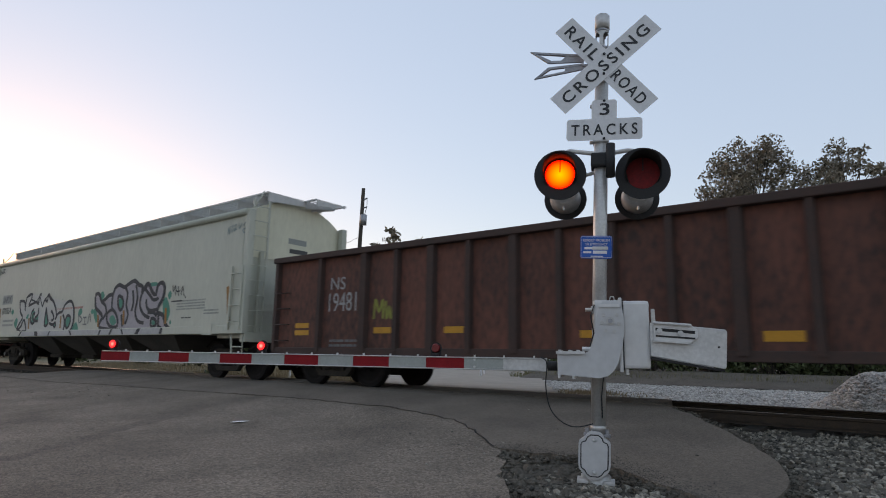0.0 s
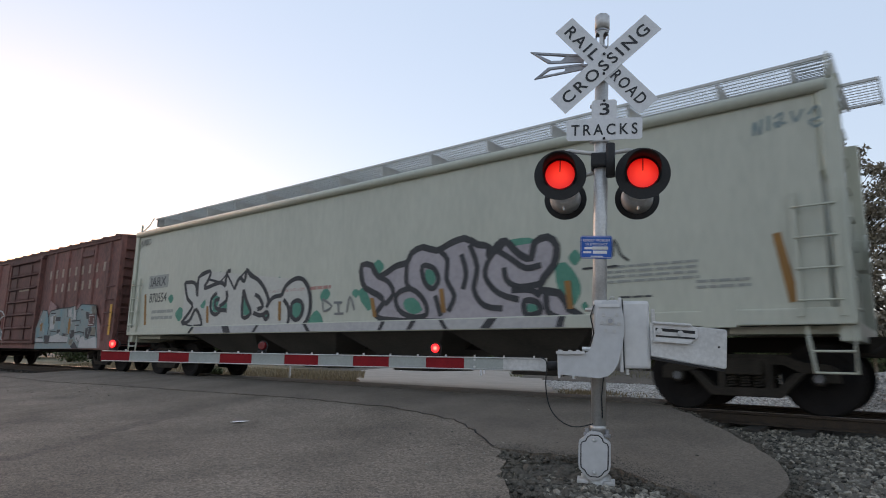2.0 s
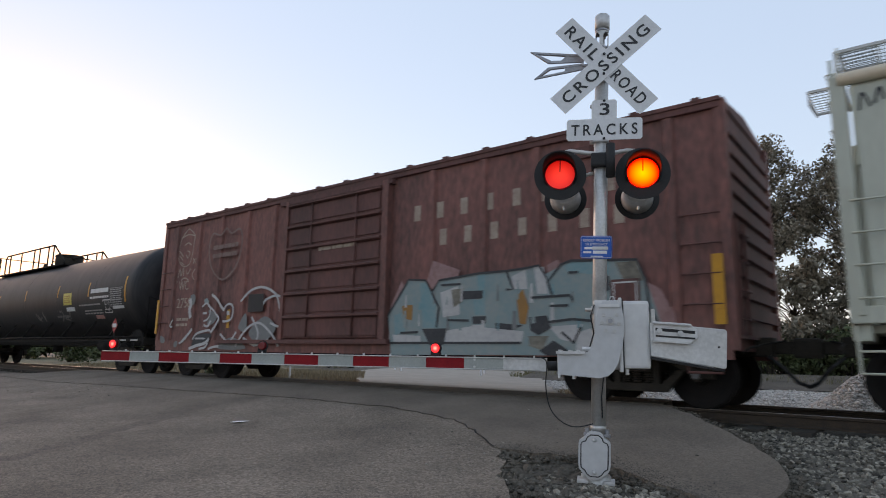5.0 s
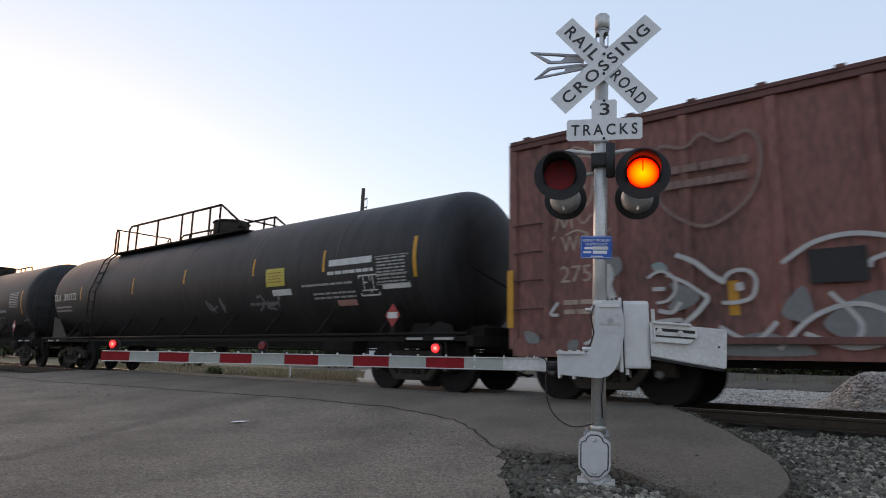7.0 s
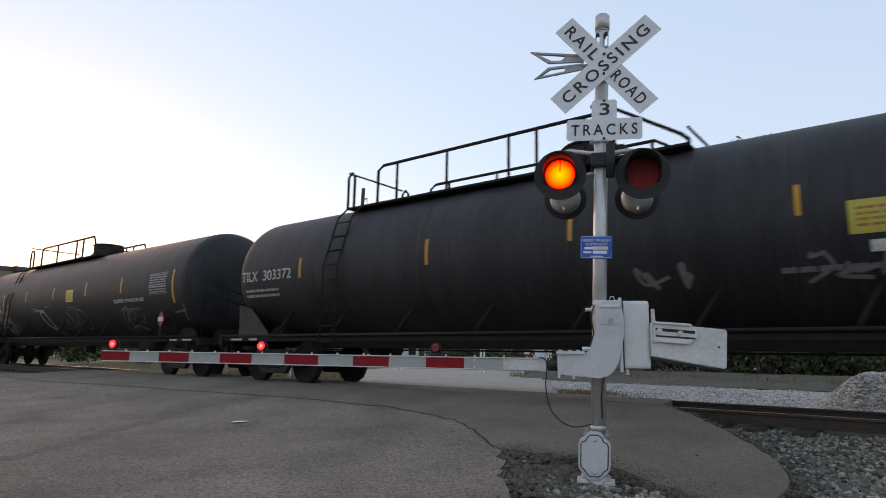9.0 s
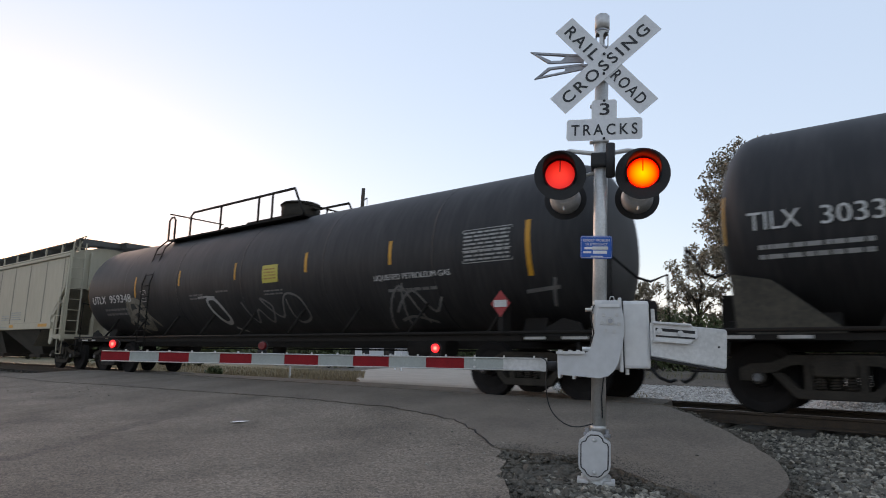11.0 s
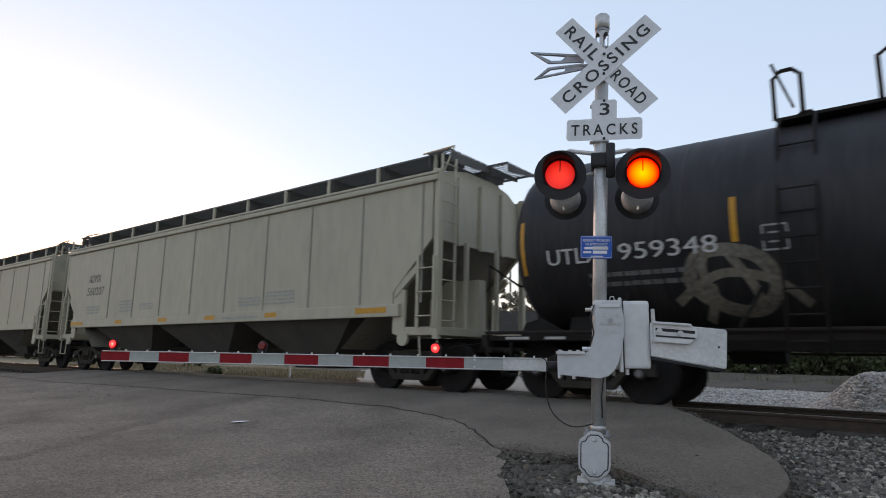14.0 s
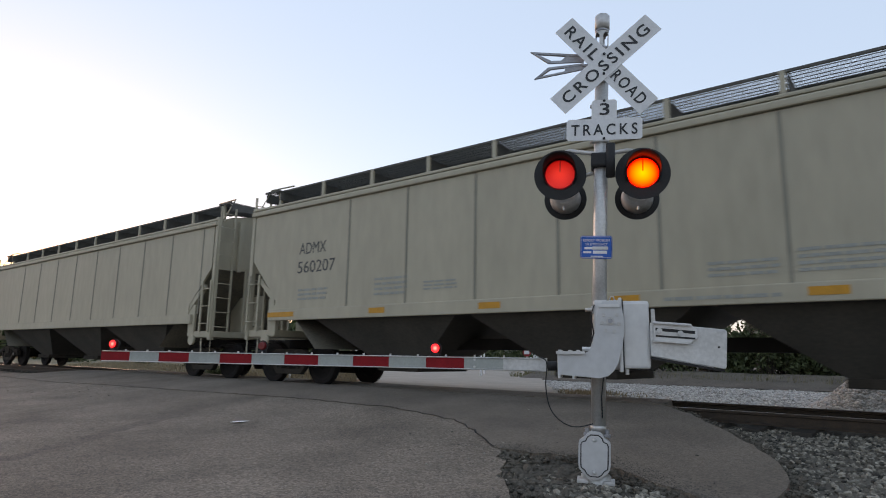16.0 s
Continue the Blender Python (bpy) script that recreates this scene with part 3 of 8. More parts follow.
make_blade(48, -0.085, ("RAIL", "ROAD"), (-0.55, -0.12, 0.13, 0.55))
make_blade(-42.5, -0.093, ("CROSSING",), (-0.54, 0.54))
for x, z in ((0.022, 4.09), (0.022, 3.88)):
    part("bolt", cyl(B(), (x, -0.095, z), (x, -0.104, z), 0.014, 10), BLACKP, signal)
for z in (4.08, 3.87, 3.58, 3.2, 2.12):
    bm = box(B(), -0.075, 0.075, -0.08, 0.08, z - 0.018, z + 0.018, 0.008)
    box(bm, -0.11, -0.07, -0.02, 0.02, z - 0.012, z + 0.012)
    part("sign_clamp", bm, CAST, signal)
for bars_ in (([(-0.73, 4.18), (-0.18, 4.108), (-0.18, 4.085), (-0.66, 4.15)], [(-0.73, 4.18), (-0.66, 4.15), (-0.51, 4.065), (-0.54, 4.04)], [(-0.54, 4.04), (-0.5, 4.065), (-0.18, 4.055), (-0.18, 4.03)], [(-0.36, 4.11), (-0.18, 4.09), (-0.18, 4.04), (-0.42, 4.05)]),
              ([(-0.68, 3.873), (-0.54, 3.993), (-0.52, 3.97), (-0.62, 3.9)], [(-0.54, 3.993), (-0.18, 4.015), (-0.18, 3.993), (-0.52, 3.97)], [(-0.68, 3.873), (-0.62, 3.9), (-0.18, 3.972), (-0.18, 3.95)], [(-0.37, 3.985), (-0.18, 3.998), (-0.18, 3.962), (-0.37, 3.94)])):
    bm = B()
    for k, poly in enumerate(bars_):
        prism(bm, [(u, v + 0.05) for u, v in poly], "y", 0.02 + 0.002 * k, 0.05 - 0.002 * k)
    part("sign_bracket", bm, SIGNBACK, signal, "pierced grey aluminium sign bracket")
part("bracket_arm", tube(B(), [(-0.2, 0.035, 4.04), (0, 0.035, 4.04)], 0.018), SIGNBACK, signal)
plate = [(-0.355, 3.245), (-0.355, 3.425), (-0.335, 3.445), (-0.115, 3.445), (-0.115, 3.62), (-0.095, 3.64), (0.105, 3.64), (0.125, 3.62), (0.125, 3.445), (0.345, 3.445), (0.365, 3.425), (0.365, 3.245), (0.345, 3.225), (-0.335, 3.225)]
tracks = part("tracks_sign", prism(B(), [(x + 0.022, z - 0.03) for x, z in plate], "y", -0.082, -0.078), SIGNW, signal)
lettering("letters", "TRACKS", INK, tracks, pose(-0.288, -0.0845, 3.245, 90, 0, 0), 0.63, 0.115, 1.4, 0.012)
lettering("letters", "3", INK, tracks, pose(-0.016, -0.0845, 3.45, 90, 0, 0), 0.095, 0.125, 1.0, 0.012)
for z in (3.24, 3.63):
    part("bolt", cyl(B(), (0.027, -0.083, z - 0.03), (0.027, -0.09, z - 0.03), 0.013, 10), BLACKP, signal)
enf = part("emergency_sign", prism(B(), [(-0.148, 2.035), (-0.148, 2.225), (-0.135, 2.24), (0.135, 2.24), (0.148, 2.225), (0.148, 2.035), (0.135, 2.02), (-0.135, 2.02)], "y", -0.076, -0.07), BLUE, signal, "blue emergency notification plate", pose(-0.035, 0, 0))
lettering("letters", "REPORT PROBLEM", SIGNW, enf, pose(-0.122, -0.0785, 2.183, 90, 0, 0), 0.244, 0.024)
lettering("letters", "OR EMERGENCY", SIGNW, enf, pose(-0.105, -0.0785, 2.146, 90, 0, 0), 0.21, 0.024)
for k, (x0, x1, z, h) in enumerate(((-0.11, 0.11, 2.108, 0.022), (-0.12, -0.045, 2.07, 0.02), (-0.03, 0.1, 2.066, 0.03), (-0.05, 0.06, 2.036, 0.01))):
    part("text_bar", B(x0, x1, -0.0785, -0.0765, z, z + h), SIGNW, enf)
part("rim", tube(B(), [(-0.14, -0.077, 2.03), (-0.14, -0.077, 2.23), (0.14, -0.077, 2.23), (0.14, -0.077, 2.03), (-0.14, -0.077, 2.03)], 0.003, 4), SIGNW, enf)

# lamps: a dark lens under a hood, with the glowing element that comes up to it
LZ = 2.865
part("crossarm", tube(B(), [(-0.42, 0.05, LZ + 0.24), (-0.3, 0.02, LZ + 0.26), (0.02, -0.02, LZ + 0.20), (0.25, 0.02, LZ + 0.25), (0.42, 0.05, LZ + 0.24)], 0.022, 8), CAST, signal)
bm = box(B(), -0.095, 0.095, -0.11, 0.1, LZ + 0.06, LZ + 0.2, 0.02)
cyl(bm, (0.09, -0.1, LZ - 0.05), (0.09, -0.1, LZ + 0.28), 0.045, 12)
part("crossarm_clamp", bm, BLACKP, signal, "dark cast crossarm clamp")
for sx in (-1, 1):
    part("lamp_strut", tube(B(), [(sx * 0.07, 0, LZ + 0.02), (sx * 0.3, 0.08, LZ - 0.02)], 0.018), GALV, signal)


def disc(bm, y, r, n=40, thick=0.004):
    return cyl(bm, (0, y, 0), (0, y + thick, 0), r, n)


glows = {}


def flasher(x, key, z=LZ, tilt=0.0):
    head = new("flasher")
    head.parent = signal
    head.matrix_basis = pose(x, -0.03, z, 0, 0, tilt)
    bm = B()
    for y0, y1, r0, r1 in ((0.0, 0.006, 0.256, 0.256), (0.006, 0.03, 0.22, 0.2)):
        cyl(bm, (0, y0, 0), (0, y1, 0), r0, 44, r1)
    part("background_disc", bm, BLACKP, signal, "round black lamp background", pose(x, -0.03, z, 0, 0, tilt))
    bm = cyl(B(), (0, 0.01, 0), (0, 0.16, 0), 0.175, 32, 0.14)
    part("lamp_housing", bm, CAST, signal, "", pose(x, -0.03, z, 0, 0, tilt))
    bm = B()
    n = 40
    prev = None
    for i in range(n + 1):
        a = radians(-35 + 250 * i / n)
        ca, sa = math.cos(a), math.sin(a)
        reach = 0.05 + 0.2 * max(0.0, min(1.0, (sa + 0.57) / 1.2))
        cur = [bm.verts.new((ca * r, y, sa * r)) for r, y in ((0.170, 0.0), (0.163, -reach), (0.158, -reach), (0.163, 0.0))]
        if prev:
            for k in range(3):
                bm.faces.new((prev[k], prev[k + 1], cur[k + 1], cur[k])).smooth = True
        prev = cur
    part("hood", bm, HOODP, signal, "black sheet-metal lamp hood", pose(x, -0.03, z, 0, 0, tilt))
    seat = pose(x, -0.03, z, 0, 0, tilt)
    part("lens", cyl(B(), (0, -0.006, 0), (0, -0.002, 0), 0.155, 40), LENS, signal, "dark red flasher lens", seat)
    part("lamp_rib", B(-0.005, 0.005, -0.022, -0.019, 0.02, 0.15), BLACKP, signal, "", seat)
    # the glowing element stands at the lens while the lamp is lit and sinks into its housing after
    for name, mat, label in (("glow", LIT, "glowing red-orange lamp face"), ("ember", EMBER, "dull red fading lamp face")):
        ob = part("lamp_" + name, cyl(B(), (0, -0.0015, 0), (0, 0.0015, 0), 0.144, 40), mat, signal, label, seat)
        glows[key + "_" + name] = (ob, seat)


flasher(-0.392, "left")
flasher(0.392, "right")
for x in (-0.37, 0.37):                         # lamps that face the other way
    m = pose(x, 0.0, LZ - 0.1)
    part("rear_lamp_housing", cyl(B(), (0, 0.2, 0), (0, 0.56, 0), 0.13, 28, 0.165), CAST, signal, "bare aluminium back of a rear lamp", m)
    part("rear_background_disc", disc(B(), 0.56, 0.225, 40, 0.006), BLACKP, signal, "round black rear lamp background", m)
    part("rear_bolt", cyl(B(), (0, 0.32, -0.14), (0, 0.32, -0.175), 0.012, 8), GALV, signal, "", m)
    part("rear_bracket", tube(B(), [(0, 0.06, 0.05), (0, 0.3, 0.02)], 0.03, 8), CAST, signal, "", m)

# base junction box
jb = [(-0.135, 0.13), (-0.14, 0.2), (-0.14, 0.40), (-0.13, 0.43), (-0.09, 0.445), (-0.075, 0.49), (-0.04, 0.52), (0.04, 0.52), (0.075, 0.49), (0.09, 0.445), (0.13, 0.43), (0.14, 0.40), (0.14, 0.2), (0.135, 0.13), (0.1, 0.105), (0.075, 0.06), (0.04, 0.035), (-0.04, 0.035), (-0.075, 0.06), (-0.1, 0.105)]
jb = [(x - 0.03, 0.025 + (z - 0.035) * 0.84) for x, z in jb]
bm = prism(B(), jb, "y", -0.15, -0.02)
bmesh.ops.bevel(bm, geom=bm.edges[:], offset=0.008, segments=2, affect="EDGES")
part("junction_box", bm, PLATE, signal, "cast aluminium junction box on the mast base")
inner = [((x + 0.03) * 0.84 - 0.03, 0.23 + (z - 0.23) * 0.87) for x, z in jb]
part("box_cover", prism(B(), inner, "y", -0.154, -0.149), PLATE, signal)
# black tube stands in for the dark gap between cover and box
part("cover_bead", tube(B(), [(x, -0.151, z) for x, z in inner + inner[:1]], 0.006, 6), BLACKP, signal, "black line drawn for the gap round the cover")
for z in (0.085, 0.365):
    bm = cyl(B(), (-0.03, -0.154, z), (-0.03, -0.172, z), 0.021, 14, 0.016)
    cyl(bm, (-0.03, -0.172, z), (-0.03, -0.18, z), 0.016, 14, 0.006)
    part("cover_bolt", bm, CAST, signal)
bm = cyl(B(), (0, 0, -0.12), (0, 0, 0.05), 0.11, 20)
cyl(bm, (0, 0, 0.05), (0, 0, 0.36), 0.08, 20)
cyl(bm, (0, 0, 0.44), (0, 0, 0.48), 0.072, 20)
part("mast_base", bm, GALV, signal)
for x in (-0.1, 0.08):
    bm = box(B(), x - 0.03, x + 0.03, -0.06, 0.02, 0.385, 0.41, 0.005)
    cyl(bm, (x, -0.03, 0.41), (x, -0.03, 0.45), 0.02, 6)
    part("base_clamp", bm, SIGNBACK, signal, "dark steel clamp ear with its bolt")
for x in (-0.13, 0.1):
    bm = box(B(), x - 0.05, x + 0.05, -0.12, 0.06, -0.02, 0.012, 0.004)
    cyl(bm, (x, -0.04, 0.012), (x, -0.04, 0.05), 0.018, 6)
    part("foot_plate", bm, CAST, signal, "small cast foot with an anchor nut")
bm = tube(B(), [(0.035, -0.062, 0.55), (0.028, -0.075, 0.75), (0.05, -0.075, 1.0), (0.06, -0.08, 1.1)], 0.006)
part("cable", bm, RUBBER, signal)

# ---- gate ----
gate = empty("crossing_gate", pose(-2.43, 5.49, 0.0, 0, 0, TURN), "lowered crossing gate with red and white striped arm", "crossing gate")


def gx_(px):
    return (px - 1061) / 189.0


def gz_(py):
    return 0.51 + (658 - py) / 189.0


def gate_plate(name, pts, y0, y1, mat, label="", bevel=0.004):
    bm = prism(B(), [(gx_(a), gz_(b)) for a, b in pts], "y", y0, y1)
    if bevel:
        bmesh.ops.bevel(bm, geom=bm.edges[:], offset=bevel, segments=1, affect="EDGES")
    return part(name, bm, mat, gate, label)


box_ob = part("mechanism_case", box(B(), gx_(1096), gx_(1143), -0.16, 0.2, gz_(650), gz_(534), 0.03), CASING, gate, "light grey gate mechanism case")
# black strip stands in for the dark gap between case and flange
part("case_seam", box(B(), gx_(1098), gx_(1100), -0.168, 0.208, gz_(652), gz_(532), 0.002), BLACKP, gate, "black strip drawn for the gap beside the case flange")
part("case_flange", box(B(), gx_(1092), gx_(1098), -0.18, 0.22, gz_(656), gz_(529), 0.01), CASING, gate)
part("case_back", box(B(), gx_(1050), gx_(1093), -0.10, 0.18, gz_(652), gz_(532), 0.02), CASING, gate)
curve = [(1060, 545), (1066, 536), (1090, 534), (1098, 548), (1101, 570), (1100, 592), (1096, 616), (1090, 640), (1082, 654), (1072, 663), (1058, 667), (988, 662), (988, 627), (1030, 627), (1042, 622), (1048, 610), (1052, 590), (1055, 565)]
gate_plate("arm_support", curve, -0.235, -0.215, PLATE, "curved grey gate arm support plate")
gate_plate("arm_support", curve, 0.2, 0.22, CASING)
for a, b in ((1078, 570), (1067, 560), (1089, 560), (1064, 573), (1092, 575), (1070, 586), (1084, 588)):
    part("bolt", cyl(B(), (gx_(a), -0.235, gz_(b)), (gx_(a), -0.252, gz_(b)), 0.036 if (a, b) == (1078, 570) else 0.017, 12), GALV, gate, "steel bolt head")
for a, b in ((991, 622), (1008, 622), (1022, 622), (990, 664), (1014, 665)):
    part("arm_bracket", box(B(), gx_(a) - 0.008, gx_(a) + 0.016, -0.25, 0.1, gz_(b) - 0.022, gz_(b) + 0.012, 0.003), CAST, gate, "small bolted arm bracket")
part("stop_bolt", cyl(B(), (gx_(1030), -0.2, gz_(618)), (gx_(1052), -0.2, gz_(618)), 0.02, 8), CAST, gate)
part("arm_socket", cyl(B(), (gx_(968), -0.02, gz_(648)), (gx_(992), -0.02, gz_(648)), 0.045, 14), BLACKP, gate)
gate_plate("counterweight", [(1143, 572), (1260, 583), (1263, 587), (1259, 645), (1256, 647), (1143, 628)], -0.2, -0.185, CAST, "flat pale counterweight arm plate")
gate_plate("counterweight", [(1143, 578), (1255, 588), (1251, 648), (1143, 632)], 0.185, 0.2, CAST)
gate_plate("weight_bracket", [(1148, 570), (1205, 574), (1217, 584), (1217, 598), (1205, 606), (1148, 602)], -0.225, -0.2, CASING)
gate_plate("slot_rail", [(1151, 581), (1213, 586), (1213, 591), (1151, 586)], -0.2275, -0.225, BLACKP, "dark slot in the weight bracket", 0)
gate_plate("slot_rail", [(1151, 593), (1213, 597), (1213, 600), (1151, 596)], -0.2275, -0.225, BLACKP, "dark slot in the weight bracket", 0)
gate_plate("channel_lip", [(1147, 571), (1207, 575), (1207, 578), (1147, 574)], -0.255, -0.225, CAST, "turned-out lip of the weight bracket", 0)
gate_plate("channel_lip", [(1147, 601), (1205, 605), (1205, 608), (1147, 604)], -0.245, -0.225, CAST, "turned-out lip of the weight bracket", 0)
# black sheet stands in for the shade below the counterweight plates
gate_plate("shade_line", [(1143, 629), (1256, 648), (1256, 651), (1143, 633)], -0.19, 0.19, BLACKP, "black strip painted for shade under the counterweight arm", 0)
part("drive_shaft", cyl(B(), (gx_(1078), -0.252, gz_(570)), (gx_(1078), -0.262, gz_(570)), 0.022, 10), SIGNBACK, gate, "dark drive shaft end")
part("drain_plug", cyl(B(), (gx_(1104), -0.12, gz_(650)), (gx_(1104), -0.12, gz_(660)), 0.018, 8), CAST, gate)
gate_plate("support_cap", [(1060, 541), (1094, 541), (1094, 547), (1060, 547)], -0.248, -0.235, CASING, "folded cap strip of the arm support", 0)
gate_plate("bracket_tray", [(986, 622), (1034, 622), (1034, 627), (986, 627)], -0.26, -0.1, CAST, "thin bolted tray on the arm support", 0)
part("mast_cable", tube(B(), [(gx_(1052), -0.11, gz_(540)), (gx_(1045), -0.11, gz_(560)), (gx_(1050), -0.12, gz_(590)), (gx_(1042), -0.12, gz_(615)), (gx_(1034), -0.11, gz_(628))], 0.007), RUBBER, gate, "black cable down the mast")
for a, b in ((1157, 586), (1190, 590)):
    part("bolt", cyl(B(), (gx_(a), -0.225, gz_(b)), (gx_(a), -0.25, gz_(b)), 0.024, 12), CAST, gate)
part("hole", cyl(B(), (gx_(1249), -0.199, gz_(612)), (gx_(1249), -0.2025, gz_(612)), 0.01, 10), BLACKP, gate)
gate_plate("latch", [(1146, 548), (1152, 548), (1153, 574), (1146, 574)], -0.14, -0.1, GALV)
part("eye_bolt", tube(B(), [(gx_(1078), -0.05, gz_(532)), (gx_(1080), -0.05, gz_(525)), (gx_(1085), -0.05, gz_(525)), (gx_(1087), -0.05, gz_(532))], 0.006), GALV, gate)
part("mast_clamp", box(B(), gx_(1046), gx_(1076), -0.09, 0.09, gz_(556), gz_(542), 0.01), GALV, gate)
part("mast_clamp", box(B(), gx_(1044), gx_(1074), -0.09, 0.09, gz_(618), gz_(606), 0.01), GALV, gate)
part("clamp_bolt", cyl(B(), (gx_(1036), -0.05, gz_(548)), (gx_(1066), -0.05, gz_(548)), 0.018, 10), GALV, gate)

# the arm lies along the gate's own -x
ARM_Z = 0.572


def arm_box(name, s0, s1, h0, h1, mat, label=""):
    bm = B()
    n = [bm.verts.new((-s, y, ARM_Z + z)) for s, h in ((s0, h0), (s1, h1)) for y in (-0.025, 0.025) for z in (-h, h)]
    for q in ((0, 1, 3, 2), (4, 6, 7, 5), (0, 4, 5, 1), (2, 3, 7, 6), (0, 2, 6, 4), (1, 5, 7, 3)):
        bm.faces.new([n[i] for i in q])
    return part(name, bm, mat, gate, label)


def half(s):
    return 0.064 - 0.0012 * s


arm_box("arm_root", 0.5, 0.915, half(0.5), half(0.9), CAST, "bare aluminium root of the gate arm")
for k in range(12):
    s0, s1 = 0.917 + 0.39 * k, 0.917 + 0.39 * (k + 1) - 0.002
    arm_box("arm_panel", s0, s1, half(s0), half(s1), STRIPE_R if k % 2 else STRIPE_W, "red reflective arm panel" if k % 2 else "grey-white reflective arm panel")
for dz in (0.055, -0.056):
    part("arm_edge_strip", tube(B(), [(-0.56, -0.03, ARM_Z + dz), (-5.58, -0.03, ARM_Z + dz)], 0.006, 5), CAST, gate)
for i in range(17):
    s = 0.62 + 0.29 * i
    part("arm_clip", box(B(), -s - 0.008, -s + 0.008, -0.035, -0.02, ARM_Z + half(s) - 0.004, ARM_Z + half(s) + 0.018), CAST, gate)
    if i < 3:
        for dz in (-0.035, 0.035):
            part("bolt", cyl(B(), (-s, -0.025, ARM_Z + dz), (-s, -0.034, ARM_Z + dz), 0.011, 8), CAST, gate)
part("arm_cable", tube(B(), [(q.x, -0.05, ARM_Z + q.y) for q in smooth_line([(-0.56, 0.07), (-0.50, 0.02), (-0.51, -0.2), (-0.47, -0.4), (-0.36, -0.52), (-0.22, -0.555), (-0.02, -0.5)], 6)], 0.006), RUBBER, gate, "loose black cable hanging from the arm")


def arm_lamp(s, key):
    m = pose(-s, -0.0, ARM_Z + half(s))
    bm = box(B(), -0.035, 0.035, -0.03, 0.03, 0.0, 0.03, 0.006)
    for x in (-0.045, 0.045):
        cyl(bm, (x, 0, 0.0), (x, 0, 0.045), 0.01, 8)
    part("arm_lamp_base", bm, BLACKP, gate, "", m)
    bm = cyl(B(), (0, 0.005, 0.078), (0, 0.045, 0.078), 0.06, 20, 0.045)
    part("arm_lamp_body", bm, BLACKP, gate, "", m)
    seat = m @ pose(0, 0, 0.078)
    part("arm_lamp_lens", cyl(B(), (0, -0.028, 0), (0, 0.004, 0), 0.036, 20, 0.047), LENS_ARM, gate, "dark red arm lamp lens", seat)
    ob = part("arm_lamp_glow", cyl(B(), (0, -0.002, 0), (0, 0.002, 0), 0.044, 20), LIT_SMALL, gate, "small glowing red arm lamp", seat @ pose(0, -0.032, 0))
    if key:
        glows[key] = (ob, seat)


arm_lamp(5.45, None)
arm_lamp(3.54, "arm_far")
arm_lamp(1.60, "arm_near")

# ---- freight cars; each car's own x runs along the track, -y faces the road, z = 0 at the rail head ----
CARS, WHEELSETS = [], []
WR, TREAD_R = 0.43, 0.48      # axle height over the datum; the rail head lies 0.05 below it
wheel_prof = [(0.0, 0.10), (0.12, 0.10), (0.14, 0.05), (0.34, 0.045), (0.385, 0.062), (0.465, 0.062), (0.48, 0.045), (0.483, -0.035), (0.505, -0.048), (0.505, -0.07), (0.37, -0.07), (0.3, -0.02), (0.13, -0.03), (0.0, -0.06)]


def lathe(bm, prof, side, y, n=28):
    rows = []
    for i in range(n):
        a = 2 * math.pi * i / n
        rows.append([bm.verts.new((r * math.cos(a), y + side * d, r * math.sin(a))) for r, d in prof[1:-1]])
    for i in range(n):
        p, q = rows[i], rows[(i + 1) % n]
        for k in range(len(p) - 1):
            bm.faces.new((p[k], p[k + 1], q[k + 1], q[k]))
    bm.faces.new([r[0] for r in rows])
    bm.faces.new([r[-1] for r in rows][::-1])


bm = B()
for side in (-1, 1):
    lathe(bm, wheel_prof, side, side * 0.755)
    for k in range(4):
        a = math.pi / 2 * k
        cyl(bm, (0.2 * math.cos(a), side * 0.79, 0.2 * math.sin(a)), (0.2 * math.cos(a), side * 0.815, 0.2 * math.sin(a)), 0.035, 8)
cyl(bm, (0, -0.95, 0), (0, 0.95, 0), 0.075, 14)
WHEELSET = mesh_of("wheelset", bm, WHEEL)


